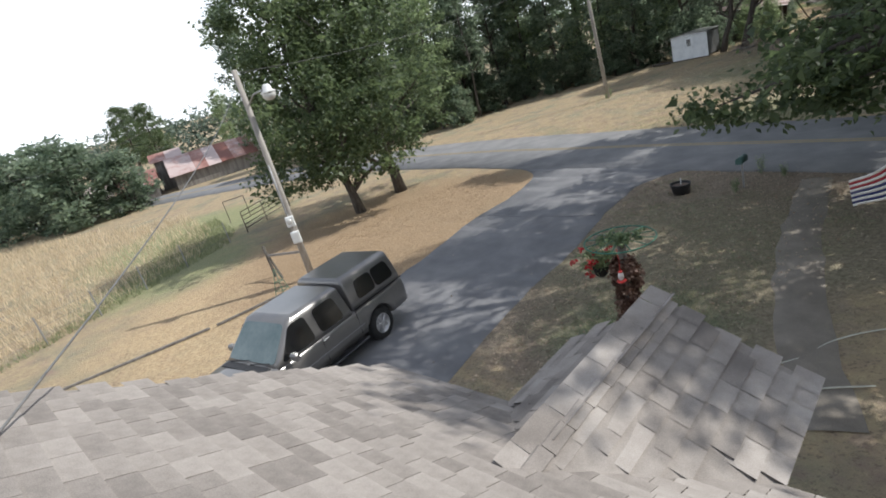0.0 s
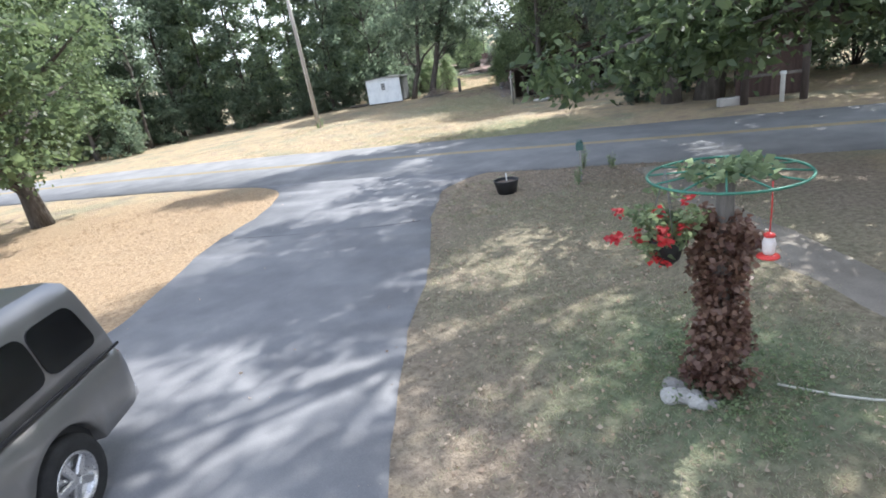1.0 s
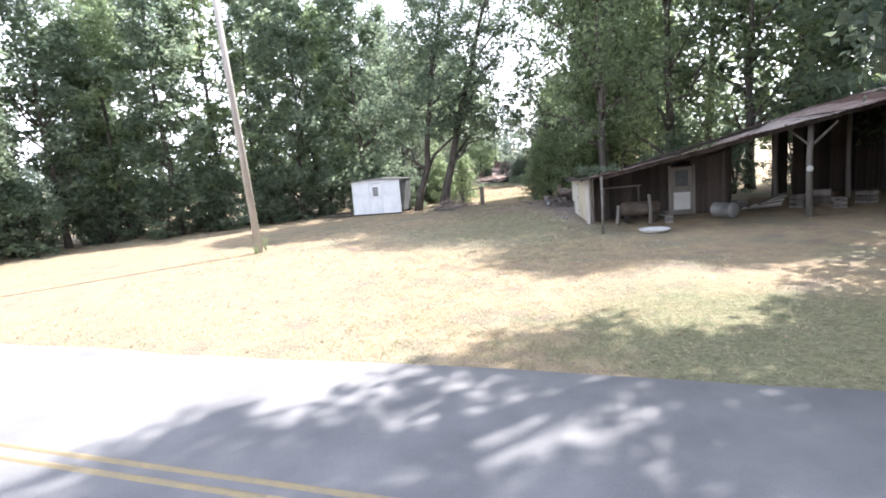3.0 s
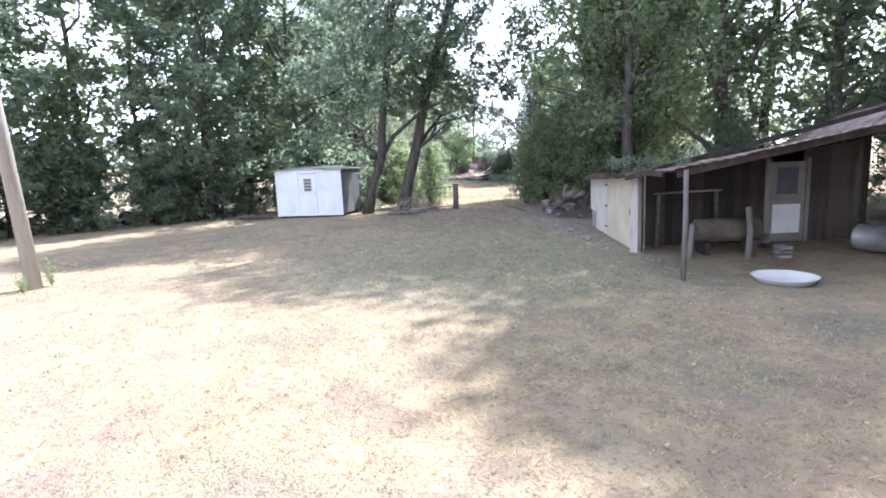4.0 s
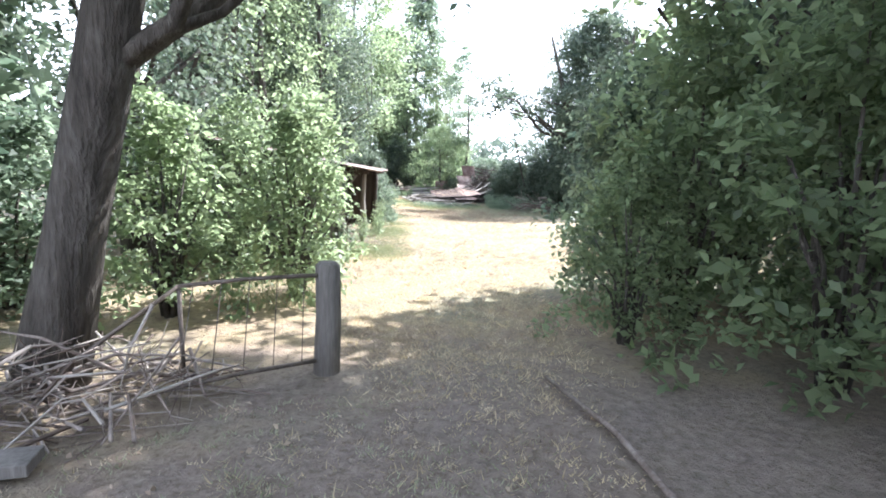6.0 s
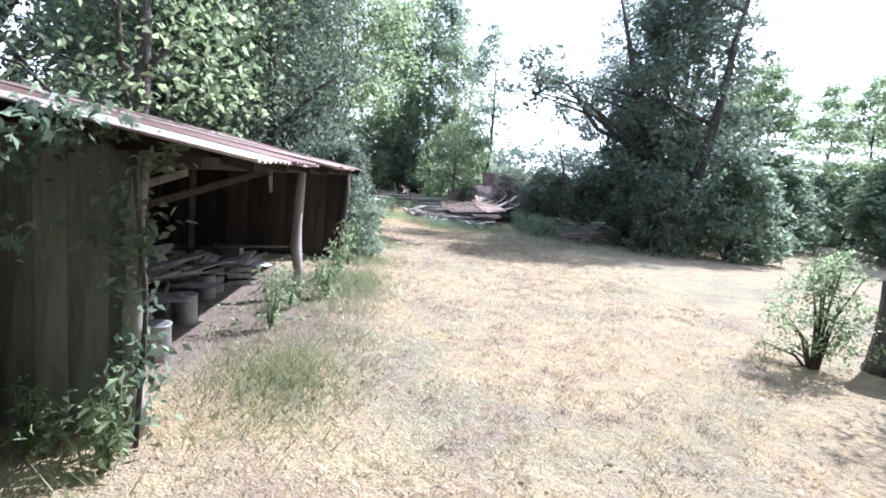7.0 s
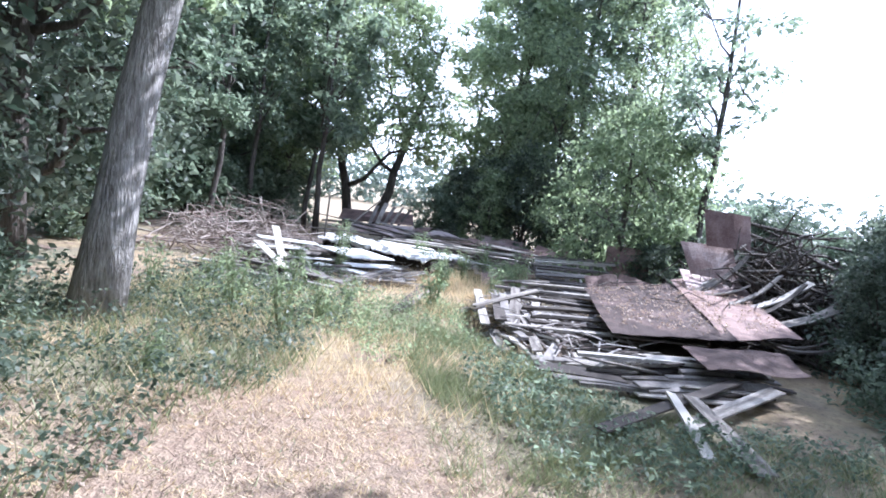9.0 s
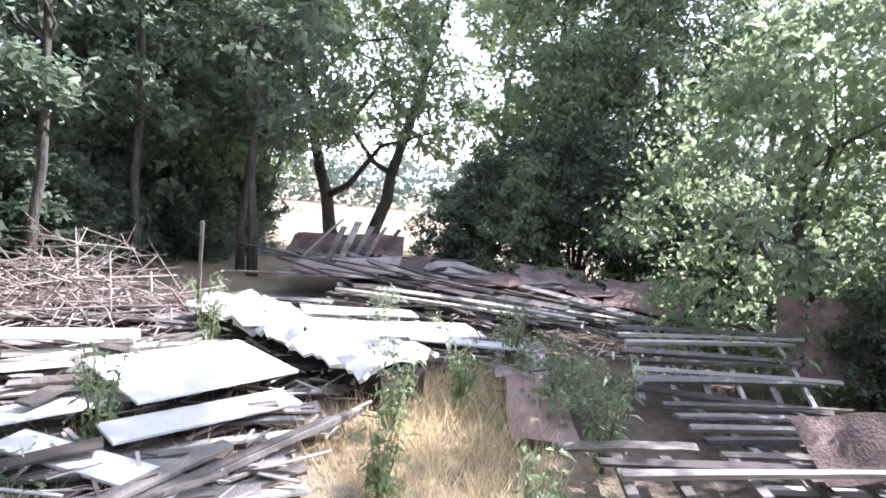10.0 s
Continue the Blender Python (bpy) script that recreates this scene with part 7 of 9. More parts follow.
def build_ruin():
    # boards in front of the frame
    heap(48.0, 71.3, 1.5, 0.8, -8, 52, 0.36, 0.7, 2.2, 9, 0.45)
    fallen((45.6, 69.75, 0.10), (48.4, 70.75, 0.26), 0, label="long pale board across the front of the heap")
    fallen((46.6, 69.75, 0.10), (48.9, 70.55, 0.22), 2, label="long pale board across the front of the heap")
    fallen((47.2, 70.3, 0.22), (46.75, 68.9, 0.05), 2)
    fallen((46.95, 70.35, 0.24), (46.4, 69.2, 0.05), 1)
    # the slatted floor
    base = Vector((46.2, 73.2, 0))
    ux, uy = Vector((0.985, -0.17, 0)), Vector((0.35, 0.937, 0))
    at = lambda u, v, z: base + ux * u + uy * v + Vector((0, 0, z))
    for k in range(17):
        v = 0.15 + 0.27 * k + 0.05 * RB.normal()
        v0, v1 = v, v + 0.13 * RB.normal()
        u0, u1 = 0.55 + 0.2 * RB.normal(), (1.5 + 1.2 * RB.random() if k % 6 == 4 else 3.2 + 0.5 * RB.random())
        fallen(at(u0, v0, 0.28 + 0.14 * RB.random()), at(u1, v1, 0.28 + 0.20 * RB.random()), [4, 3, 4, 1, 3, 0][k % 6], k % 5 == 2, 16 * RB.normal())
    for k in range(5):
        u = 0.8 + 0.6 * k
        fallen(at(u, -0.1, 0.2), at(u + 0.1 * RB.normal(), 4.6, 0.24), 4, True)
    for k in range(7):
        u = -0.25 + 0.17 * k
        fallen(at(u + 0.05 * RB.normal(), -0.3 + 0.4 * RB.random(), 0.22 + 0.12 * RB.random()), at(u + 0.3 * RB.normal() * 0.5, 2.0 + 0.9 * RB.random(), 0.30 + 0.15 * RB.random()), [0, 2][k % 2], k % 3 == 2)
    fallen(at(-0.45, 0.7, 0.35), at(0.9, 2.3, 0.52), 3)
    fallen(at(0.0, -0.2, 0.30), at(3.3, -0.55, 0.36), 0)
    heap(47.5, 74.2, 1.3, 1.6, -10, 22, 0.30, 0.4, 1.3, 40, 0.3)
    heap(46.4, 72.6, 0.5, 0.9, 75, 14, 0.25, 0.4, 1.1, 30, 0.3)
    # rusted sheets over it
    tin([(47.35, 72.0, 0.50), (49.3, 71.6, 0.60), (51.5, 75.2, 0.98), (49.2, 75.5, 0.62)], 1, "large brown rusted sheet over the fallen floor", None, 16)
    tin([(49.2, 71.75, 0.58), (50.8, 71.7, 0.66), (53.0, 75.8, 1.2), (51.3, 75.3, 1.02)], 2, "large brown rusted sheet over the fallen floor", None, 12)
    tin([(50.9, 74.2, 0.80), (52.2, 73.6, 0.85), (52.6, 74.8, 1.25), (51.5, 75.3, 1.30)], 3, "bent rusty sheet propped on the heap", M["rust"], 8, 0.01, 0.06)
    tin([(47.9, 70.75, 0.40), (49.4, 70.5, 0.44), (49.8, 71.3, 0.52), (48.2, 71.55, 0.48)], 4, "flat rusty sheet at the edge of the heap", None, 9)
    tin([(51.35, 74.8, 1.25), (52.3, 74.4, 1.22), (52.4, 74.8, 1.95), (51.2, 75.1, 1.92)], 5, "pinkish rusted sheet standing in the brush", M["rust"], 6, 0.01, 0.008)
    tin([(51.75, 74.9, 1.9), (52.6, 74.5, 1.92), (52.75, 74.8, 2.68), (51.7, 75.1, 2.7)], 6, "pale rusted sheet at the top of the heap", M["rust"], 5, 0.01, 0.008)
    # bowed planks sprung up beside the sheets
    for k in range(11):
        t = k / 10
        a, b = Vector((50.3 + 0.9 * t, 72.1 + 2.6 * t, 0.50 + 0.45 * t)), Vector((52.5 + 0.5 * t + 0.3 * RB.normal(), 71.8 + 3.0 * t, 0.75 + 1.3 * t + 0.15 * RB.normal()))
        m, n = along(a, b)
        ob = new("bowed_plank", BOWED[k % 3])
        ob.matrix_basis = m @ pose(0, 0, 0, 180 + 12 * RB.normal(), 0, 0)
        ob.scale = (n, 1, n)
        tagged(ob, "bowed pale plank sprung up beside the rusty sheets", "plank", "bowed planks of the ruin")
    # the second slatted panel behind
    b2 = Vector((49.85, 78.75, 0.32))
    vx, vy = Vector((0.95, -0.26, 0.02)), Vector((0.35, 0.80, 0.36))
    q = lambda u, v, z: b2 + vx * u + vy * v + Vector((0, 0, z))
    for k in range(8):
        fallen(q(-0.1 + 0.2 * RB.random(), 0.19 * k, 0.04 * RB.random()), q(2.1 + 0.6 * RB.random(), 0.19 * k + 0.09 * RB.normal(), 0.10 * RB.random()), 4, k % 3 == 1, 20 * RB.normal())
    for k in range(6):
        fallen(q(0.1 + 0.42 * k, -0.1, -0.05), q(0.1 + 0.42 * k, 1.5, -0.05), 4, k % 2 == 0)
    for k in range(9):
        fallen((49.75 + 0.03 * k, 76.3 + 0.26 * k, 0.12 + 0.02 * k), (51.7 + 0.06 * k + 0.5 * RB.random(), 75.9 + 0.26 * k + 0.12 * RB.normal(), 0.16 + 0.02 * k), [4, 3, 4][k % 3], k % 2 == 1, 15 * RB.normal())
    for k in range(3):
        fallen((50.2 + 0.65 * k, 76.1, 0.08), (50.5 + 0.65 * k, 78.6, 0.2), 4, True)
    # fallen roofs at the back: broken sheets under long dark boards
    for k in range(17):
        t = k / 16
        x, y = 47.2 + 7.6 * t + 0.5 * RB.normal(), 86.3 - 2.6 * t + 0.7 * RB.normal()
        a, w, L, z = radians(-20 + 16 * RB.normal()), 0.45 + 0.5 * RB.random(), 0.7 + 0.7 * RB.random(), 0.45 + 0.22 * RB.random()
        ux, uy = Vector((math.cos(a), math.sin(a), 0.10 * RB.normal())), Vector((-math.sin(a), math.cos(a), 0.16 + 0.10 * RB.normal()))
        c = Vector((x, y, z))
        tin([c - ux * L - uy * w, c + ux * L - uy * w, c + ux * L * (0.8 + 0.3 * RB.random()) + uy * w, c - ux * L * (0.7 + 0.3 * RB.random()) + uy * w], 20 + k, "fallen sheet of rusty roofing at the back of the ruin", M["rust"] if k % 3 else M["rust_brown_shaded"], 7, 0.012, 0.14)
    for k in range(46):
        t = RB.random()
        c = Vector((46.3 + 4.9 * t, 87.0 - 5.0 * t, 0.42 + 0.42 * RB.random() - 0.12 * t)) + Vector((0.7 * RB.normal(), 0.7 * RB.normal(), 0))
        d = radians(-44 + 13 * RB.normal())
        L = 0.8 + 1.5 * RB.random()
        v = Vector((math.cos(d), math.sin(d), 0.05 * RB.normal())) * L
        fallen(c - v, c + v, None, k % 4 != 0, 20 * RB.normal())
    heap(48.0, 84.0, 2.6, 0.9, -30, 34, 0.6, 1.0, 3.0, 14, 0.7)
    heap(52.5, 83.4, 2.8, 0.8, -14, 30, 0.65, 1.2, 3.2, 12, 0.6)
    tin([(45.6, 87.6, 0.8), (48.4, 86.3, 0.95), (48.6, 87.2, 1.35), (45.9, 88.4, 1.2)], 40, "dark fallen roof piece sagging over the boards", None, 14, 0.012, 0.15)
    tin([(52.4, 79.1, 0.30), (53.6, 78.6, 0.35), (53.8, 79.0, 1.50), (52.6, 79.5, 1.42)], 41, "dark brown sheet leaning upright in the ruin", None, 8)
    tin([(50.1, 76.5, 0.35), (50.8, 76.4, 0.40), (50.95, 76.7, 0.86), (50.2, 77.0, 0.72)], 42, "small bent rusty sheet", None, 6)
    tin([(50.85, 76.45, 0.42), (51.9, 76.1, 0.55), (51.7, 76.3, 0.78), (51.0, 76.7, 0.90)], 45, "small folded sheet of dark tin", None, 5, 0.01, 0.1)
    tin([(48.0, 78.0, 0.10), (48.7, 77.9, 0.12), (49.3, 79.6, 0.20), (48.6, 79.7, 0.18)], 43, "narrow rusty sheet lying in the weeds", None, 5)
    tin([(48.5, 79.8, 0.12), (49.3, 79.7, 0.14), (49.9, 81.3, 0.22), (49.1, 81.4, 0.20)], 44, "faded pink sheet lying in the weeds", M["rust"], 5)
    # pale panels and boards on the other side
    for k, (c, d, w, L, z, t) in enumerate([((44.95, 79.3), 40, 1.15, 1.75, 0.42, 5), ((45.2, 78.5), 35, 0.4, 1.75, 0.24, 3), ((43.9, 78.6), 38, 0.45, 1.5, 0.28, -4), ((45.9, 81.2), 20, 0.6, 1.6, 0.50, 2), ((44.5, 77.7), -28, 0.3, 1.6, 0.20, 2), ((47.7, 80.9), 12, 0.7, 1.9, 0.46, 3), ((48.3, 80.45), -6, 0.35, 1.7, 0.40, -3), ((43.3, 80.4), 15, 0.35, 1.6, 0.45, 4), ((43.0, 79.3), 30, 0.3, 1.5, 0.38, -5), ((46.9, 81.6), 8, 0.4, 1.8, 0.55, 2)]):
        bm = bm_new()
        add_box(bm, (L, w, 0.03), None, 0.004)
        tagged(part("bleached_sheet", bm, M["white_board"], None, "", pose(c[0], c[1], z, t, 3, d)), "bleached white panel lying on the heap of boards", "panel", "panels of the ruin")
    heap(44.6, 77.4, 1.2, 0.6, 25, 26, 0.22, 0.7, 1.8, 14, 0.55)
    heap(47.9, 81.0, 1.2, 0.6, 6, 22, 0.42, 0.8, 2.0, 12, 0.2)
    heap(44.3, 79.6, 1.9, 1.7, 22, 70, 0.5, 0.8, 2.4, 22, 0.35)
    heap(42.9, 77.4, 1.5, 1.2, -18, 34, 0.35, 0.9, 2.3, 24, 0.4)
    heap(46.6, 80.8, 1.6, 0.9, 10, 30, 0.45, 0.9, 2.4, 16, 0.4)
    heap(43.6, 82.2, 1.8, 1.0, 0, 26, 0.5, 1.2, 3.0, 12, 0.5)
    fallen((42.5, 78.6, 0.55), (43.3, 75.9, 0.12), 2, label="pale board leaning on the heap")
    fallen((42.9, 79.6, 0.85), (43.1, 78.9, 0.15), 2, label="pale board leaning on the heap")
    fallen((41.8, 77.3, 0.35), (44.1, 76.0, 0.2), 0, True)
    fallen((42.0, 76.4, 0.2), (43.9, 75.7, 0.15), 0, True)
    fallen((44.8, 74.5, 0.05), (46.1, 77.1, 0.10), 0, label="bleached board lying in the tall grass")
    fallen((45.0, 74.7, 0.04), (46.1, 76.6, 0.08), 1, label="bleached board lying in the tall grass")
    fallen((44.9, 77.1, 0.14), (46.6, 78.6, 0.2), 1, True)
    fallen((44.5, 76.7, 0.16), (46.3, 78.4, 0.2), 1, True)
    fallen((47.5, 74.9, 0.08), (47.9, 77.0, 0.12), 2)
    # torn insulation lying on a rotten box beam
    a, b = Vector((44.75, 82.7, 0)), Vector((47.15, 79.2, 0))
    d = (b - a).normalized()
    r = Vector((-d.y, d.x, 0))
    verts, faces = [], []
    n, w = 44, 13
    for k in range(n + 1):
        t = k / n
        for i in range(w + 1):
            q = i / w * 2 - 1
            edge = max(0.0, abs(q) - 0.72) / 0.28
            c = a.lerp(b, t) + r * (q * (0.58 + 0.16 * noise.noise((t * 9, q, 3))) + 0.05 * noise.noise((t * 26, q * 3, 1)))
            c += d * 0.10 * noise.noise((t * 14, q * 5, 8))
            z = 0.50 + 0.10 * noise.noise((t * 7, q * 1.6, 2)) + 0.09 * noise.noise((t * 26, q * 5, 5)) - edge * (0.07 + 0.16 * abs(noise.noise((t * 21, q, 7))))
            verts.append(c + Vector((0, 0, z)))
    for k in range(n):
        for i in range(w):
            c = k * (w + 1) + i
            if noise.noise((k * 0.45, i * 0.7, 11)) < 0.42:
                faces.append((c, c + 1, c + w + 2, c + w + 1))
    ins = part("insulation_batt", data_mesh("insulation_batt", verts, faces, M["insulation"]), None)
    ins.modifiers.new("thickness", "SOLIDIFY").thickness = 0.05
    tagged(ins, "torn white insulation batt lying over the rotten beam", "insulation")
    box = thing("fallen_beam", Matrix(), "dark rotten box beam under the white insulation", "beam")
    beam("beam", a + Vector((0, 0, 0.22)), b + Vector((0, 0, 0.20)), 0.72, 0.44, M["dark_wood"], box)
    # standing sticks and a pole
    p = thing("standing_pole", pose(44.45, 82.24, 0), "thin pale pole standing in the heap", "pole")
    beam("pole", (0, 0, -0.05), (0.02, 0, 1.75), 0.05, 0.05, M["board"], p)
    for k in range(5):
        fallen((46.6 + 0.3 * k, 86.3 + 0.1 * k, 0.7), (47.0 + 0.35 * k, 86.9, 1.6 + 0.1 * RB.normal()), 4, k % 2 == 0)
    fallen((46.0, 86.6, 0.7), (46.9, 86.1, 1.75), 1)


build_ruin()
for dark in (False, True):
    verts, faces = [], []
    base = [tuple(p.vertices) for p in BOARDS[0].polygons]
    for vs in FAR_BOARDS[dark]:
        faces += [tuple(i + len(verts) for i in f) for f in base]
        verts += vs
    ob = part("board_heap", data_mesh("board_heap", verts, faces, M["grey_wood_far" if dark else "board_far"]), None)
    tagged(ob, "dark rotten boards heaped in the ruin" if dark else "grey weathered boards heaped in the ruin", "boards", kind="stuff")


def strewn(name, c, rx, ry, z, n, label, material=None):
    """Small torn splinters and scraps lying over the heap."""
    rng = np.random.default_rng(n)
    bm = bm_new()
    for k in range(n):
        a, q = rng.random() * 6.283, rng.random() ** 0.5
        L = 0.12 + 0.4 * rng.random()
        add_box(bm, (L, 0.012 + 0.03 * rng.random() ** 2, 0.010), pose(c[0] + rx * q * math.cos(a), c[1] + ry * q * math.sin(a), 0.02 + z * rng.random(), 8 * rng.normal(), 10 * rng.normal(), 360 * rng.random()))
    return tagged(part(name, bm, material or M["scrap"]), label, "debris", kind="stuff")


strewn("splinters", (44.2, 79.2), 2.6, 2.4, 0.25, 420, "broken splinters and scraps of board over the heap")
strewn("splinters", (47.3, 73.6), 1.2, 2.2, 0.36, 420, "broken splinters and scraps of board over the fallen floor")
strewn("splinters", (49.8, 81.5), 3.2, 2.4, 0.5, 320, "broken splinters and scraps at the back of the ruin")

strewn("splinters", (43.2, 76.6), 1.8, 1.6, 0.15, 180, "broken splinters in the weeds")


def brush_pile(x, y, rx, ry, h, n, seed, label, L=(0.6, 2.2), r=0.012, m=None):
    rng = np.random.default_rng(seed)
    bm = bm_new()
    for k in range(n):
        a, q = rng.random() * 6.283, rng.random() ** 0.6
        c = Vector((rx * q * math.cos(a), ry * q * math.sin(a), 0.05 + h * (1 - q ** 1.6) * rng.random()))
        d = Vector(rng.normal(size=3))
        d.z *= 0.35
        d.normalize()
        ln = L[0] + (L[1] - L[0]) * rng.random()
        bow = Vector(rng.normal(size=3)) * 0.13 * ln
        p0, p2 = c - d * ln / 2, c + d * ln / 2
        p0.z, p2.z = max(0.01, p0.z), max(0.01, p2.z)
        mid = c + bow
        mid.z = max(0.02, mid.z)
        rr = r * (0.6 + 1.4 * rng.random())
        tube(bm, [p0, p0.lerp(mid, 0.6), mid, p2.lerp(mid, 0.5), p2], [rr, rr * 0.9, rr * 0.8, rr * 0.6, rr * 0.3], 4, False)
        for j in range(2):
            s = mid.lerp(p2, rng.random())
            e = s + (d + Vector(rng.normal(size=3)) * 0.7).normalized() * ln * 0.3
            e.z = max(0.01, e.z)
            tube(bm, [s, e], [rr * 0.5, rr * 0.2], 3, False)
    return tagged(part("brush_pile", bm, m or M["twig"], None, "", pose(x, y, hill(x, y))), label, "brush pile", kind="stuff")


brush_pile(42.4, 83.2, 2.4, 2.0, 1.3, 230, 1, "heap of dry reddish branches beside the ruin")
brush_pile(41.2, 80.2, 1.3, 1.2, 0.9, 90, 2, "low heap of dry branches beside the ruin")
brush_pile(53.5, 74.4, 2.2, 1.9, 2.5, 480, 3, "tall dark tangle of dry branches behind the rusty sheets", (0.8, 2.6), 0.026, M["bark"])
brush_pile(53.2, 74.6, 1.6, 1.3, 2.1, 60, 13, "pale dead sticks standing in the dark tangle", (0.8, 2.4), 0.014)
brush_pile(49.3, 64.6, 2.2, 1.0, 0.55, 90, 4, "low pile of cut branches under the trees", (0.9, 2.6), 0.015)
brush_pile(25.6, 48.9, 1.3, 0.7, 0.7, 130, 5, "heap of dry twigs at the foot of the trees", (0.4, 1.5), 0.011)
strewn("junk_scraps", (28.2, 41.2), 1.3, 1.3, 0.16, 200, "small dark scraps and sticks over the junk heap", M["rail_rust"])
brush_pile(28.9, 41.6, 1.2, 1.1, 0.5, 130, 6, "tangle of dry twigs over the junk", (0.3, 1.1), 0.007, M["bark"])
brush_pile(41.6, 51.6, 1.6, 1.0, 0.5, 70, 7, "fallen dry branches beside the stump", (0.5, 2.0), 0.013)
brush_pile(55.8, 76.5, 1.6, 1.2, 1.9, 70, 8, "dead branches behind the ruin", (1.0, 3.0), 0.02)

brush_pile(50.3, 74.2, 1.2, 1.6, 0.10, 26, 9, "dark dry twigs lying over the rusty sheets", (0.2, 0.9), 0.007, M["bark"]).location.z += 0.72
brush_pile(52.8, 73.4, 1.4, 1.2, 1.2, 120, 10, "dark tangle of dead branches beside the rusty sheets", (0.7, 2.2), 0.015, M["bark"])

# ---- beside the gateway ----
def gateway():
    rng = np.random.default_rng(50)
    gp = thing("gate_post", pose(27.9, 48.6, 0, 0, 2, 20), "short thick weathered wooden gate post", "post")
    bm = bm_new()
    tube(bm, [(0, 0, -0.1), (0.01, 0, 0.6), (0.0, 0.02, 1.14), (0, 0.02, 1.18)], [0.145, 0.135, 0.13, 0.09], 10)
    part("shaft", bm, M["grey_wood"], gp)
    g = thing("old_gate", Matrix(), "collapsed rusty wire gate leaning on the post", "gate")
    a, b = Vector((27.8, 48.6, 1.05)), Vector((26.6, 49.2, 0.95))
    for p, q in ((a, b), (b, Vector((25.4, 49.1, 0.15))), (Vector((27.75, 48.55, 0.15)), Vector((26.3, 48.7, 0.1))), (b, Vector((26.6, 49.1, 0.0)))):
        bm = bm_new()
        tube(bm, [p, p.lerp(q, 0.5) + Vector((0, 0, 0.02)), q], 0.022, 7)
        part("tube", bm, M["rail_rust"], g)
    for k in range(5):
        bm = bm_new()
        t = (k + 0.5) / 5
        tube(bm, [a.lerp(b, t), Vector((27.75, 48.55, 0.15)).lerp(Vector((26.3, 48.7, 0.1)), t)], 0.006, 4)
        part("wire", bm, M["rail_rust"], g)
    pl = thing("plank", Matrix(), "wide weathered plank lying at the edge of the lawn", "plank")
    beam("plank", (23.9, 48.5, 0.10), (25.4, 47.9, 0.10), 0.28, 0.09, M["grey_wood"], pl)
    st = thing("fallen_stick", Matrix(), "bent dry branch lying on the track", "branch")
    bm = bm_new()
    tube(bm, [(29.7, 47.1, 0.03), (29.2, 45.9, 0.06), (28.6, 44.9, 0.03), (28.15, 44.1, 0.02)], [0.02, 0.028, 0.03, 0.015], 6)
    tube(bm, [(28.3, 44.4, 0.03), (28.5, 44.0, 0.12)], [0.015, 0.006], 5)
    part("branch", bm, M["twig"], st)
    # junk heap beside the barn
    ug = lambda x, y, z=0.0: (x, y, hill(x, y) + z)
    bk = thing("bucket", Matrix.Translation(ug(28.6, 43.4)), "dented grey metal bucket on the junk heap", "bucket")
    part("pail", (lambda c: (lathe(c, [(0.17, 0.0), (0.22, 0.5), (0.23, 0.52), (0.21, 0.5), (0.16, 0.03), (0.02, 0.03)], 20), c)[1])(bm_new()), M["door_grey"], bk)
    wh = thing("small_wheel", Matrix.Translation(ug(27.75, 42.5, 0.17)) @ pose(0, 0, 0, 80, 0, 120), "small rusty cart wheel with a pale rim standing on edge", "wheel")
    part("tyre", (lambda c: (lathe(c, [(0.10, -0.05), (0.16, -0.05), (0.175, 0), (0.16, 0.05), (0.10, 0.05)], 20, None, False), c)[1])(bm_new()), M["galv_dark"], wh)
    part("rim", (lambda c: (lathe(c, [(0.10, -0.045), (0.125, 0.03), (0.12, 0.055), (0.05, 0.03), (0.03, 0.06), (0.01, 0.06)], 20), c)[1])(bm_new()), M["galv"], wh)
    mw = thing("old_engine", Matrix.Translation(ug(28.6, 42.1)) @ pose(0, 0, 0, 0, 0, 30), "rusted machine casing on the junk heap", "machine")
    box_part("casing", (0.6, 0.42, 0.42), pose(0, 0, 0.22), M["rail_rust"], mw, 0.06)
    part("tank", (lambda c: (lathe(c, [(0.05, -0.3), (0.2, -0.28), (0.22, 0), (0.2, 0.28), (0.05, 0.3)], 18), c)[1])(bm_new()), M["rail_rust"], mw, "", pose(0.25, 0.1, 0.72, 90, 0, 20))
    part("pipe", (lambda c: (lathe(c, [(0.10, 0), (0.10, 0.5), (0.085, 0.5), (0.085, 0.02)], 16), c)[1])(bm_new()), M["rail_rust"], mw, "", pose(-0.1, -0.1, 0.62, 60, 20, 0))
    box_part("plate", (0.5, 0.04, 0.45), pose(0.2, 0.25, 0.95, 10, 5, 0), M["rust_brown_shaded"], mw, 0.01)
    for k, (p, q) in enumerate((((27.6, 42.2, 0.12), (29.2, 41.2, 0.2)), ((27.9, 41.6, 0.1), (29.0, 40.9, 0.16)), ((28.0, 42.8, 0.15), (29.4, 42.6, 0.5)), ((27.7, 41.5, 0.22), (28.7, 42.6, 0.28)), ((28.2, 40.9, 0.1), (29.2, 40.5, 0.2)))):
        fallen(ug(*p), ug(*q), None, True, 0, "grey board on the junk heap", "boards of the junk heap")
    dr = thing("rusted_barrel", Matrix.Translation(ug(29.3, 43.0, 0.27)) @ pose(0, 0, 0, 90, 0, 55), "dark rusted barrel lying on the junk heap", "barrel")
    part("drum", (lambda c: (lathe(c, [(0.02, -0.42), (0.25, -0.42), (0.27, -0.40), (0.26, -0.15), (0.275, -0.13), (0.26, -0.11), (0.26, 0.12), (0.275, 0.14), (0.26, 0.16), (0.27, 0.40), (0.25, 0.42), (0.02, 0.42)], 22), c)[1])(bm_new()), M["rail_rust"], dr)
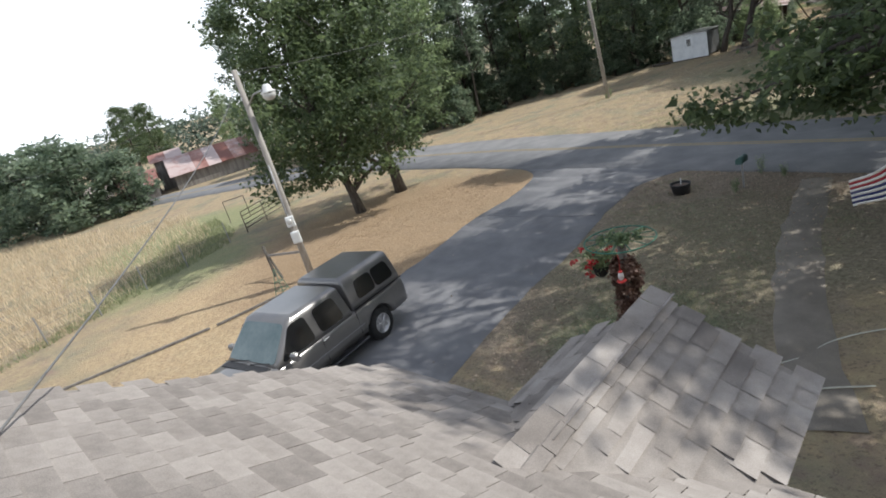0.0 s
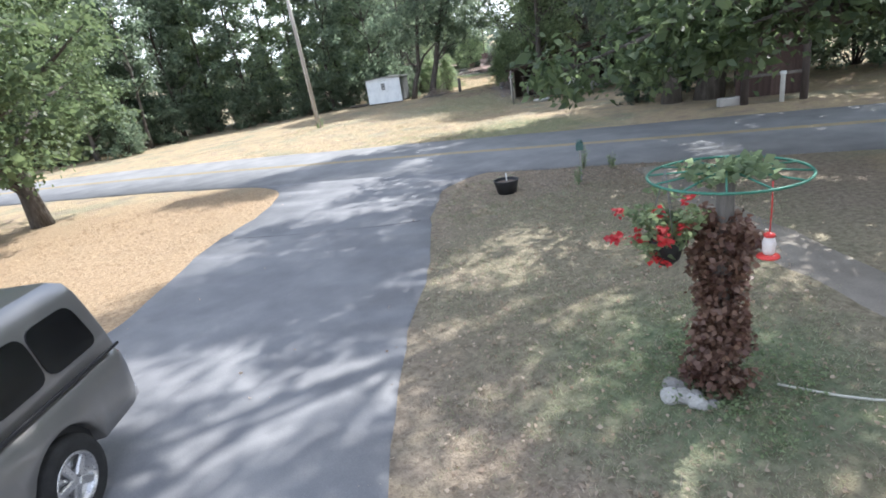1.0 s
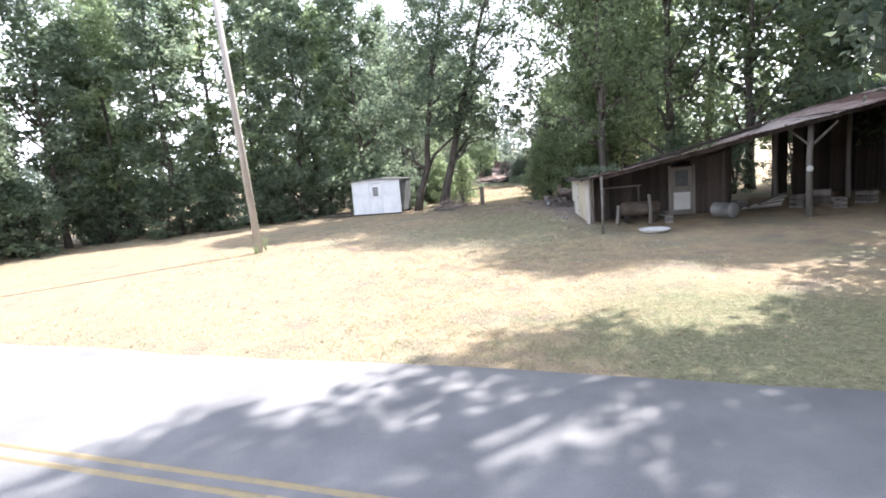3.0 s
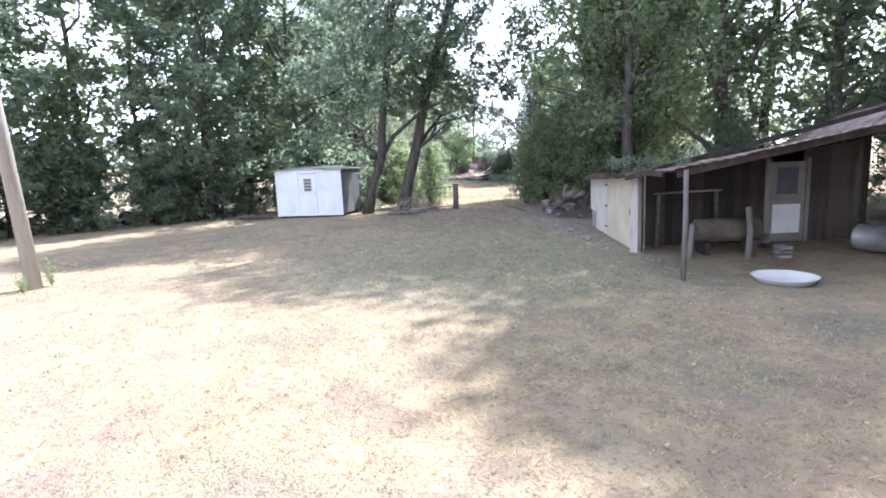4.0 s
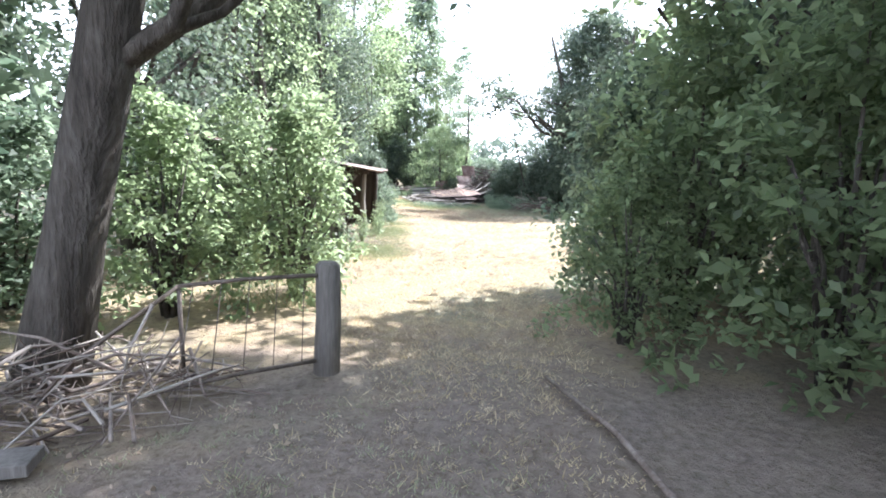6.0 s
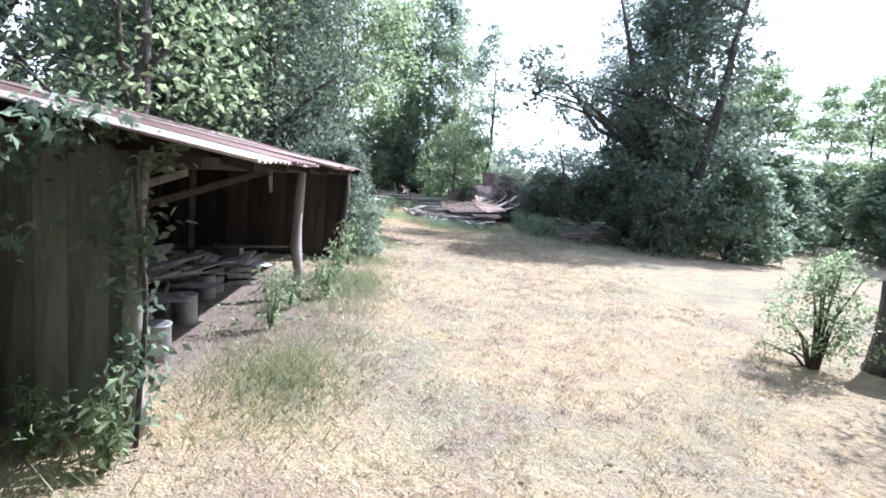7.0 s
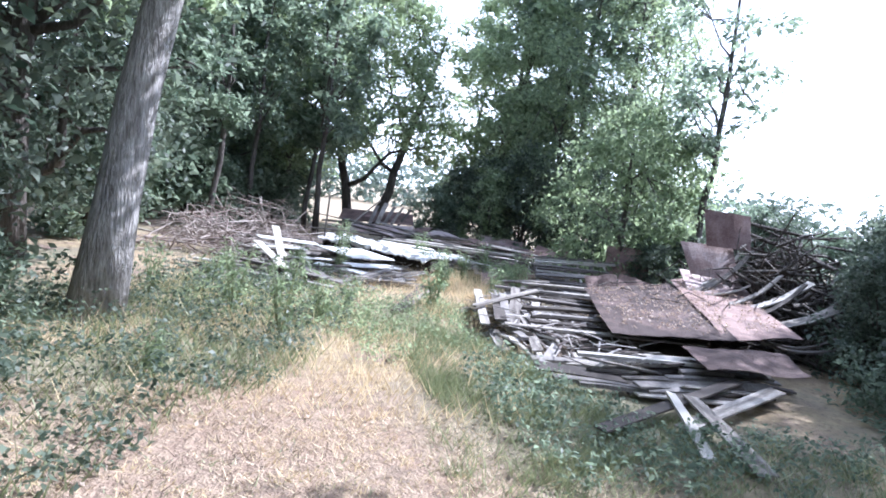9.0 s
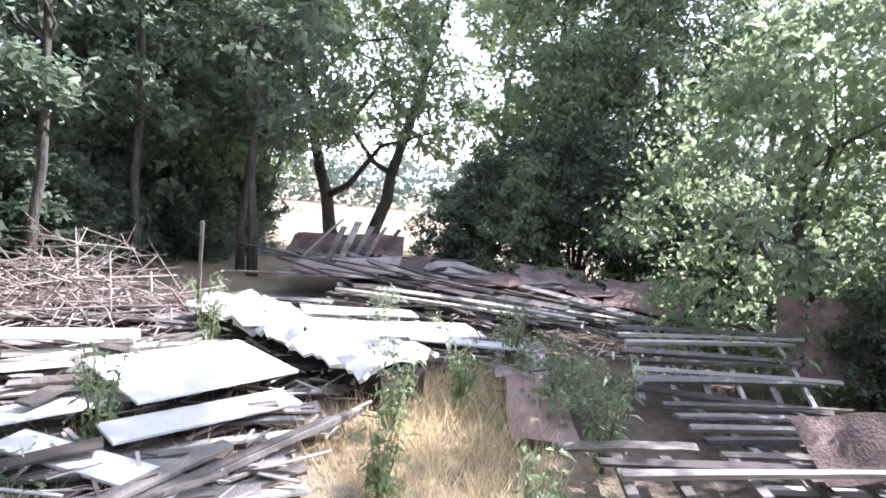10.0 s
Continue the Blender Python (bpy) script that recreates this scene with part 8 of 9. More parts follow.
    for k, (x, y, z, w, d, h, tilt, turn) in enumerate(((28.9, 42.5, 0.16, 0.5, 0.4, 0.3, 12, 20), (28.55, 41.5, 0.14, 0.42, 0.34, 0.26, -14, 60), (29.2, 41.8, 0.3, 0.55, 0.45, 0.35, 20, -10), (28.95, 41.1, 0.2, 0.4, 0.3, 0.3, 25, 35), (29.5, 42.3, 0.5, 0.4, 0.4, 0.3, -20, 15))):
        sc = thing("scrap_box", Matrix.Translation(ug(x, y, z)) @ pose(0, 0, 0, tilt, 6, turn), "dented dark metal box in the junk heap", "scrap metal", "scrap of the junk heap")
        for sx in (-1, 1):
            box_part("side", (0.012, d, h), pose(sx * (w / 2 - 0.006), 0, 0), M["rail_rust"], sc, 0.003)
            box_part("side", (w - 0.026, 0.012, h), pose(0, sx * (d / 2 - 0.006), 0), M["galv_dark"], sc, 0.003)
        box_part("bottom", (w - 0.03, d - 0.03, 0.012), pose(0, 0, -h / 2 + 0.01), M["rail_rust"], sc)
    for k, (p, q2, r) in enumerate((((28.1, 42.9, 0.05), (29.2, 43.4, 0.5), 0.03), ((28.4, 43.0, 0.35), (29.6, 42.2, 0.62), 0.045), ((27.9, 41.9, 0.06), (29.1, 42.4, 0.4), 0.025), ((28.0, 41.0, 0.05), (29.3, 41.5, 0.55), 0.03), ((27.5, 40.9, 0.04), (28.3, 40.4, 0.06), 0.04))):
        pi = thing("scrap_pipe", Matrix(), "rusty pipe lying across the junk heap", "pipe", "pipes of the junk heap")
        bm = bm_new()
        tube(bm, [ug(*p), Vector(ug(*p)).lerp(Vector(ug(*q2)), 0.5) + Vector((0, 0, 0.02)), ug(*q2)], r, 9)
        part("pipe", bm, M["rail_rust"], pi)
    for k in range(11):
        x, y = 27.6 + 1.5 * rng.random(), 40.3 + 1.6 * rng.random()
        a, L = rng.random() * 6.28, 0.3 + 0.4 * rng.random()
        fallen(ug(x, y, 0.05 + 0.1 * rng.random()), ug(x + L * math.cos(a), y + L * math.sin(a), 0.06 + 0.12 * rng.random()), None, True, 20 * rng.normal(), "grey board on the junk heap", "boards of the junk heap")
    ws = thing("bent_stick", Matrix.Translation(ug(28.3, 41.2)), "crooked pale stick standing in the junk heap", "stick")
    bm = bm_new()
    tube(bm, [(0, 0, 0), (0.05, 0.05, 0.45), (0.16, 0.02, 0.75), (0.15, -0.1, 0.95), (0.02, -0.25, 1.0)], [0.03, 0.025, 0.022, 0.02, 0.012], 6)
    part("stick", bm, M["twig"], ws)
    ch = thing("metal_chair_frame", Matrix.Translation(ug(28.6, 40.9)) @ pose(0, 0, 0, 0, 0, 40), "bare rusted metal chair frame", "chair frame")
    for sx in (-0.22, 0.22):
        for sy in (-0.2, 0.2):
            beam("leg", (sx, sy, 0), (sx, sy, 0.45 if sy < 0 else 0.85), 0.025, 0.025, M["rail_rust"], ch)
        beam("rail", (sx, -0.2, 0.45), (sx, 0.2, 0.45), 0.025, 0.025, M["rail_rust"], ch)
    beam("rail", (-0.22, 0.2, 0.84), (0.22, 0.2, 0.84), 0.025, 0.025, M["rail_rust"], ch)
    # pieces on the ground along the tan wall
    for k, (x, y, s) in enumerate(((24.0, 37.3, 0.14), (24.9, 38.6, 0.08))):
        bm = bm_new()
        bmesh.ops.create_icosphere(bm, subdivisions=2, radius=s)
        for v in bm.verts:
            v.co *= 1 + 0.4 * noise.noise(v.co * 6 + Vector((k, 3, 0)))
            v.co.z *= 0.6
        tagged(part("rock", bm, M["door_grey"], None, "", Matrix.Translation(ug(x - 0.3, y + 0.25, s * 0.3))), "rough stone lying along the barn wall", "stone", "stones by the barn")
    # old tyre and log under the woods
    ty = thing("spare_wheel", Matrix.Translation((14.9, 56.9, 0.33)) @ pose(0, 0, 0, 82, 0, 20), "old wheel with a pale rim leaning under the trees", "wheel")
    part("tyre", (lambda c: (lathe(c, [(0.2, -0.1), (0.3, -0.11), (0.345, 0), (0.3, 0.11), (0.2, 0.1)], 24, None, False), c)[1])(bm_new()), M["tyre"], ty)
    part("rim", (lambda c: (lathe(c, [(0.2, -0.08), (0.21, 0.08), (0.1, 0.04), (0.02, 0.05)], 20), c)[1])(bm_new()), M["galv"], ty)
    lg = thing("log", Matrix(), "dark log lying beside the white shed", "log")
    bm = bm_new()
    tube(bm, [(18.9, 53.4, 0.12), (19.6, 52.9, 0.13), (20.2, 52.4, 0.12)], [0.10, 0.12, 0.09], 9)
    part("log", bm, M["bark"], lg)


gateway()


# ---- stump beside the clearing ----
def stump():
    ob = thing("tree_stump", pose(40.1, 52.6, 0), "dark broken tree stump about waist high", "stump")
    bm = bm_new()
    rings = []
    for z, r in ((-0.1, 0.36), (0.1, 0.29), (0.5, 0.24), (1.0, 0.25), (1.25, 0.27), (1.3, 0.22)):
        rings.append([(r * (1 + 0.15 * noise.noise((2 * math.cos(a), 2 * math.sin(a), z))) * math.cos(a), r * (1 + 0.15 * noise.noise((2 * math.sin(a), 2 * math.cos(a), z))) * math.sin(a), z + (0.06 * noise.noise((3 * a, z, 1)) if z > 1 else 0)) for a in (2 * math.pi * k / 16 for k in range(16))])
    loft(bm, rings)
    part("bole", bm, M["bark"], ob)


stump()


# ---- inside and before the barn ----
def barn_clutter():
    mb = Matrix((BU, BV, Vector((0, 0, 1)))).transposed().to_4x4()

    def at(u, v, z=0.0, turn=0.0):
        m = mb.copy()
        m.translation = bat(u, v, z)
        return m @ pose(0, 0, 0, 0, 0, turn)
    tk = thing("fuel_tank", at(1.9, -0.5, 0.42), "dusty tan horizontal tank on wooden blocks", "tank")
    part("drum", (lambda c: (lathe(c, [(0.05, -0.75), (0.2, -0.73), (0.27, -0.66), (0.27, 0.66), (0.2, 0.73), (0.05, 0.75)], 20), c)[1])(bm_new()), M["dusty_tank_shaded"], tk, "", pose(0, 0, 0.12, 0, 90, 0))
    for x in (-0.5, 0.5):
        box_part("block", (0.14, 0.5, 0.3), pose(x, 0, -0.27), M["dark_wood"], tk, 0.01)
    for k, (u, v, h) in enumerate(((0.95, -0.9, 0.75), (2.15, -1.05, 1.1))):
        pp = thing("short_post", at(u, v, 0), "short weathered post standing before the tank", "post", "barn stub posts")
        bm = bm_new()
        tube(bm, [(0, 0, -0.05), (0.03, 0, h / 2), (0.05 - 0.08 * k, 0, h)], [0.075, 0.065, 0.06], 9)
        part("shaft", bm, M["grey_wood"], pp)
    dr = thing("metal_drum", at(4.9, -1.0, 0.30), "pale metal drum lying on its side", "drum")
    part("drum", (lambda c: (lathe(c, [(0.02, -0.42), (0.28, -0.42), (0.29, -0.40), (0.28, -0.38), (0.28, 0.38), (0.29, 0.40), (0.28, 0.42), (0.02, 0.42)], 22), c)[1])(bm_new()), M["galv"], dr, "", pose(0, 0, 0, 90, 0, 25))
    tb = thing("round_tub", Matrix.Translation((21.9, 31.9, hill(21.9, 31.9))), "shallow round white-rimmed tub on the ground", "tub")
    part("bowl", (lambda c: (lathe(c, [(0.42, 0.0), (0.52, 0.10), (0.54, 0.12), (0.50, 0.11), (0.42, 0.03), (0.02, 0.03)], 30), c)[1])(bm_new()), M["white_board"], tb)
    sh = thing("shelf", at(1.4, 0.6, 0), "rough plank shelf against the barn wall", "shelf")
    beam("plank", (-0.8, 0, 1.35), (0.8, 0, 1.38), 0.25, 0.04, M["grey_wood"], sh)
    for x in (-0.7, 0.75):
        beam("leg", (x, 0, 0), (x * 0.95, 0, 1.35), 0.08, 0.08, M["grey_wood"], sh)
    for k in range(7):
        fallen(bat(5.2 + 0.15 * k, -0.4 - 0.1 * k, 0.12 + 0.05 * k), bat(7.0 + 0.1 * k, -0.8 + 0.15 * k, 0.3 + 0.06 * k), None, k % 2 == 0, 0, "board in the lumber pile under the barn roof", "barn lumber")
    for k, (u, v, s) in enumerate(((2.8, -1.2, 0.25), (6.3, 1.2, 0.4), (8.3, 0.5, 0.5), (9.4, 1.0, 0.6), (9.2, -0.5, 0.4), (10.6, 0.2, 0.5), (3.0, 0.2, 0.3))):
        cr = thing("wooden_crate", at(u, v, 0, 20 * k), "old grey wooden crate under the barn roof", "crate", "barn crates")
        for z in (0.12, 0.5, 0.88):
            for sx, sy, w, d in ((0, -1, s, 0.02), (0, 1, s, 0.02), (-1, 0, 0.02, s), (1, 0, 0.02, s)):
                box_part("slat", (w, d, s * 0.28), pose(sx * s / 2, sy * s / 2, s * z), M["grey_wood"], cr)
        box_part("bottom", (s * 0.95, s * 0.95, 0.02), pose(0, 0, 0.02), M["dark_wood"], cr)
    tf = thing("tool_frame", at(12.5, 0.8, 0), "dark upright farm tool frame in the barn", "farm tool")
    for x in (-0.5, 0.5):
        beam("upright", (x, 0, 0), (x, 0, 1.5), 0.07, 0.07, M["rail_rust"], tf)
    beam("crossbar", (-0.6, 0, 1.1), (0.6, 0, 1.1), 0.06, 0.06, M["rail_rust"], tf)
    lp = thing("white_disc", at(7.1, -2.56, 1.7), "small round white disc nailed to the barn post", "disc")
    part("disc", (lambda c: (lathe(c, [(0.11, 0), (0.11, 0.02), (0.08, 0.03), (0.01, 0.03)], 18), c)[1])(bm_new()), M["white_box"], lp, "", pose(0, 0, 0, 90, 0, 0))


barn_clutter()


# ---- lumber in the rear shed ----
def shed_clutter():
    rng = np.random.default_rng(90)
    for k, (u, v, z, w, d, h, turn) in enumerate(((3.2, 1.6, 0.0, 0.5, 0.4, 0.35, 20), (4.4, 1.5, 0.0, 0.6, 0.5, 0.4, -15), (5.4, 1.3, 0.0, 0.5, 0.4, 0.3, 40), (2.4, 2.2, 0.0, 0.7, 0.5, 0.45, 5), (6.1, 1.7, 0.0, 0.5, 0.5, 0.5, 12), (4.9, 2.6, 0.0, 0.8, 0.5, 0.6, -8))):
        m = Matrix((SU, SV, Vector((0, 0, 1)))).transposed().to_4x4()
        m.translation = sat(u, v, z)
        cr = thing("wooden_crate", m @ pose(0, 0, 0, 0, 0, turn), "old grey crate on the floor of the open shed", "crate", "shed crates")
        for sx in (-1, 1):
            for zz in (0.2, 0.6, 0.95):
                box_part("slat", (0.02, d, h * 0.25), pose(sx * w / 2, 0, h * zz), M["grey_wood"], cr)
                box_part("slat", (w - 0.03, 0.02, h * 0.25), pose(0, sx * d / 2, h * zz), M["grey_wood"], cr)
        box_part("bottom", (w * 0.94, d * 0.94, 0.02), pose(0, 0, 0.03), M["dark_wood"], cr)
    for k in range(5):
        c = sat(2.6 + 0.8 * k, 1.0 + 0.5 * rng.random(), 0.25 + 0.2 * rng.random())
        a = rng.random() * 6.28
        ux, uy = Vector((math.cos(a), math.sin(a), 0.15 * rng.normal())) * 0.35, Vector((-math.sin(a), math.cos(a), 0.2 * rng.normal())) * 0.22
        tagged(sheet("scrap_sheet", [c - ux - uy, c + ux - uy, c + ux + uy, c - ux + uy], None, M["galv"], 3, 0.006, 0.04, 70 + k, 0.004), "bent grey metal sheet on the lumber in the open shed", "metal sheet", "scrap sheets of the shed")
    for k in range(40):
        u, v = 1.2 + 4.6 * rng.random(), 0.9 + 2.6 * rng.random()
        z = 0.08 + 0.5 * rng.random()
        a = rng.normal() * 0.5
        L = 0.8 + 1.4 * rng.random()
        d = (SU * math.cos(a) + SV * math.sin(a)) * L / 2
        c = sat(u, v, z)
        fallen(c - d - Vector((0, 0, 0.05)), c + d + Vector((0, 0, 0.1 * rng.random())), None, rng.random() < 0.6, 20 * rng.normal(), "grey board in the lumber pile of the open shed", "shed lumber")
    for k in range(3):
        c = thing("tin_can", Matrix.Translation(sat(1.6 + 1.3 * k, 0.7 + 0.3 * k, 0.0)), "dented grey can on the shed floor", "can", "shed cans")
        part("can", (lambda q: (lathe(q, [(0.15, 0.0), (0.16, 0.02), (0.15, 0.36), (0.16, 0.38), (0.13, 0.37), (0.02, 0.35)], 18), q)[1])(bm_new()), M["galv"], c)


shed_clutter()


# ---- vines over the rear shed ----
def shed_vine():
    rng = np.random.default_rng(71)
    ob = thing("climbing_vine", Matrix(), "green climbing vine over the open shed roof edge", "vine")
    cs = []
    for k in range(20):
        z = 0.1 + 2.3 * rng.random()
        p = sat(-0.12 + 0.10 * rng.normal(), -0.02 + 0.12 * rng.normal(), z)
        cs.append(tuple(p))
    for k in range(44):
        v = 0.2 + 2.6 * rng.random()
        p = sat(-0.35 + 0.22 * rng.normal(), v, 2.1 + 0.17 * v - 0.9 * rng.random() ** 2 + 0.2)
        cs.append(tuple(p))
    for k in range(24):
        p = sat(-0.25 + 0.15 * rng.normal(), 0.3 + 3.0 * rng.random(), 0.1 + 0.6 * rng.random() ** 2)
        cs.append(tuple(p))
    for k in range(22):
        p = sat(9.2 + 0.6 * rng.random(), -0.2 + 0.25 * rng.normal(), 0.1 + 1.9 * rng.random())
        cs.append(tuple(p))
    bm = bm_new()
    tube(bm, [sat(-0.14, -0.06, 0.0), sat(-0.1, -0.1, 1.0), sat(-0.16, -0.04, 2.0), sat(-0.3, 0.6, 2.6), sat(-0.35, 2.0, 2.9)], [0.02, 0.018, 0.015, 0.012, 0.006], 5)
    part("stem", bm, M["bark"], ob)
    part("leaves", leaf_cloud("leaves", cs, 26, 0.22, 0.085, M["leaf_c"], rng, 0.6, aspect=0.5), None, ob)


shed_vine()

# ---- grass, weeds and fallen leaves ----
def blades(name, places, hmin, hmax, width, material, rng, label, lean=0.5, category="grass"):
    """Thin tapered blades of grass standing at the places."""
    P = np.array(places, float)
    n = len(P)
    a = rng.random(n) * 6.283
    h = hmin + (hmax - hmin) * rng.random(n) ** 1.5
    w = width * (0.6 + 0.8 * rng.random(n))
    side = np.stack([np.cos(a), np.sin(a), np.zeros(n)], 1)
    b = rng.random(n) * 6.283
    tip = np.stack([np.cos(b) * lean * h, np.sin(b) * lean * h, h], 1) * (0.6 + 0.5 * rng.random(n))[:, None]
    V = np.empty((n, 3, 3))
    V[:, 0] = P - side * w[:, None] / 2
    V[:, 1] = P + side * w[:, None] / 2
    V[:, 2] = P + tip
    V[:, :2, 2] -= 0.01
    me = bpy.data.meshes.new(name)
    me.vertices.add(3 * n)
    me.vertices.foreach_set("co", V.ravel())
    me.loops.add(3 * n)
    me.loops.foreach_set("vertex_index", np.arange(3 * n, dtype=np.int32))
    me.polygons.add(n)
    me.polygons.foreach_set("loop_start", np.arange(0, 3 * n, 3, dtype=np.int32))
    me.polygons.foreach_set("loop_total", np.full(n, 3, dtype=np.int32))
    me.materials.append(material)
    me.update(calc_edges=True)
    ob = part(name, me, None)
    return tagged(ob, label, category, kind="stuff")


def in_poly(x, y, poly):
    c = False
    j = len(poly) - 1
    for i in range(len(poly)):
        (xi, yi), (xj, yj) = poly[i], poly[j]
        if (yi > y) != (yj > y) and x < (xj - xi) * (y - yi) / (yj - yi) + xi:
            c = not c
        j = i
    return c


def scatter(poly, n, rng, avoid=(), patch=None):
    """n random places inside a polygon, clear of others, thicker where the patch noise is high."""
    xs, ys = [p[0] for p in poly], [p[1] for p in poly]
    out = []
    tries = 0
    while len(out) < n and tries < n * 12:
        tries += 1
        x, y = min(xs) + (max(xs) - min(xs)) * rng.random(), min(ys) + (max(ys) - min(ys)) * rng.random()
        if not in_poly(x, y, poly) or any(in_poly(x, y, q) for q in avoid):
            continue
        if patch is not None:
            s, lo = patch
            if noise.noise((x * s, y * s, 4.4)) < lo + 0.5 * (rng.random() - 0.5):
                continue
        out.append((x, y, hill(x, y)))
    return out


G = np.random.default_rng(333)
LAWN = [(-1.3, 8.8), (0.9, 12.6), (3.6, 16.3), (5.6, 18.5), (7.8, 18.4), (10.5, 15.4), (9.6, 12.2), (5.5, 10.0), (3.4, 8.4), (1.6, 6.0)]
STRIP = [(-12.5, 9.0), (-7.6, 12.0), (-2.9, 16.8), (1.1, 22.0), (2.4, 24.8), (0.5, 28.5), (-9, 31), (-14, 26), (-17, 18)]
YARD = [(3.0, 35.2), (8.2, 28.5), (11.5, 23.8), (17, 24), (21.6, 33.2), (25.8, 39.6), (28.2, 44.5), (28.0, 48.0), (22, 49.5), (12, 46)]
TRACK = [(28.0, 44.5), (33.0, 50.0), (40, 54), (46.5, 63), (46, 68), (44.5, 71.5), (40.5, 71.0), (36.5, 62.0), (31.5, 55.4), (28.2, 49.0)]
RUIN = [(40.5, 70.5), (45.0, 70.0), (46.2, 72.5), (48.5, 78.0), (49.0, 81.5), (44, 81), (41, 78)]


blades("lawn_grass", scatter(STRIP, 12000, G), 0.010, 0.025, 0.013, M["litter"], G, "short dry straw beside the driveway", 2.8)


blades("track_grass", scatter(TRACK, 20000, G), 0.010, 0.03, 0.011, M["straw"], G, "mown straw on the track", 3.0)
blades("track_grass", scatter(TRACK, 9000, G, (), (0.35, 0.12)), 0.012, 0.04, 0.012, M["grass_dull"], G, "green tufts on the track", 2.0)


def turf_mat(name, dark, mid, light):
    """Blades of turf whose colour changes from patch to patch as well as from blade to blade."""
    m = leaf_mat(name, dark, light, 0.25)
    nt = m.node_tree
    ramp = next(n for n in nt.nodes if n.type == "VALTORGB")
    e = ramp.color_ramp.elements.new(0.5)
    e.color = (*mid, 1)
    no = next(n for n in nt.nodes if n.type == "TEX_NOISE")
    no.inputs["Scale"].default_value, no.inputs["Detail"].default_value, no.inputs["Roughness"].default_value = 2.4, 3, 0.72
    mx = next(n for n in nt.nodes if n.type == "MIX")
    mx.inputs[0].default_value = 0.86
    ramp.color_ramp.elements[0].position, ramp.color_ramp.elements[-1].position = 0.33, 0.64
    return m


M["turf"] = turf_mat("turf_blades", (0.18, 0.14, 0.088), (0.36, 0.29, 0.175), (0.55, 0.46, 0.30))
M["turf_lawn"] = turf_mat("turf_lawn_blades", (0.14, 0.112, 0.085), (0.275, 0.228, 0.175), (0.44, 0.375, 0.295))
M["turf_straw"] = turf_mat("turf_straw_blades", (0.27, 0.21, 0.13), (0.48, 0.39, 0.25), (0.69, 0.59, 0.40))
M["turf_brown"] = turf_mat("turf_brown_blades", (0.17, 0.115, 0.07), (0.30, 0.215, 0.13), (0.44, 0.335, 0.21))
M["turf_green"] = turf_mat("turf_green_blades", (0.12, 0.145, 0.075), (0.22, 0.24, 0.13), (0.37, 0.365, 0.22))


def turf(name, poly, per_m2, hmin, hmax, width, material, label, lean=1.8, clump=14, r=0.085, patch=None):
    """Short uneven turf: little tufts of blades over a polygon."""
    P = np.array(poly)
    lo, hi = P.min(0), P.max(0)
    n = int(per_m2 * (hi - lo).prod() / clump)
    C = lo + (hi - lo) * G.random((n, 2))
    inside = np.zeros(n, bool)
    Q = np.roll(P, 1, axis=0)
    for (xi, yi), (xj, yj) in zip(P, Q):
        if yi != yj:
            inside ^= ((yi > C[:, 1]) != (yj > C[:, 1])) & (C[:, 0] < (xj - xi) * (C[:, 1] - yi) / (yj - yi) + xi)
    C = C[inside]
    if patch is not None:
        C = np.array([c for c in C if noise.noise((c[0] * patch[0], c[1] * patch[0], 4.4)) > patch[1] + 0.4 * (G.random() - 0.5)])
    C = C + 0.3 * G.normal(size=C.shape)
    z = np.array([hill(*c) for c in C])
    D = np.repeat(np.column_stack([C, z]), clump, axis=0)
    D[:, :2] += r * G.normal(size=(len(D), 2))
    return blades(name, D, hmin, hmax, width, material, G, label, lean)


VERGE = [(8.4, 28.2), (11.4, 23.9), (14.5, 19.6), (16.6, 21.0), (15.2, 25.4), (12.2, 27.8), (9.6, 30.0)]
YARD_NEAR = [(9.6, 26.8), (13, 25), (18.5, 31), (22.3, 36), (26, 41), (28.5, 46), (27, 47.5), (22, 45.5), (17, 40), (11.5, 33)]
TRACK_NEAR = [(27.5, 46.5), (30.5, 47), (36, 52), (41, 57), (45.5, 64), (45.5, 68.5), (44, 71), (41, 69.5), (37, 62.5), (33, 56.4), (29, 50.5)]
turf("turf", YARD_NEAR, 300, 0.02, 0.07, 0.012, M["turf"], "short dry uneven turf of the yard")
turf("turf", YARD_NEAR, 220, 0.02, 0.06, 0.012, M["turf_green"], "short green turf of the yard", patch=(0.3, -0.1))
turf("turf", VERGE, 330, 0.03, 0.08, 0.012, M["turf_green"], "green turf on the road verge", patch=(0.4, -0.25))
turf("turf", TRACK_NEAR, 300, 0.02, 0.07, 0.011, M["turf_straw"], "mown straw lying on the track", 2.0)
turf("turf", TRACK_NEAR, 120, 0.02, 0.06, 0.012, M["turf_green"], "green turf on the track", patch=(0.5, 0.1))
turf("turf", LAWN, 330, 0.02, 0.06, 0.012, M["turf_lawn"], "short dry turf of the lawn")
turf("turf", LAWN, 240, 0.02, 0.05, 0.012, M["turf_green"], "short green turf of the lawn", patch=(0.5, -0.12))
turf("turf", [(0.9, 8.6), (2.2, 7.9), (4.2, 9.0), (4.2, 11.2), (2.4, 11.6), (1.0, 10.4)], 420, 0.02, 0.06, 0.012, M["grass"], "lush green grass round the ivy post", patch=(0.9, -0.1))
turf("turf", [(-6, 14.5), (-2.9, 17.0), (1.1, 22.2), (2.2, 24.8), (0.5, 27.5), (-5, 25), (-9, 19)], 200, 0.02, 0.07, 0.013, M["turf_brown"], "short brown turf beside the driveway")


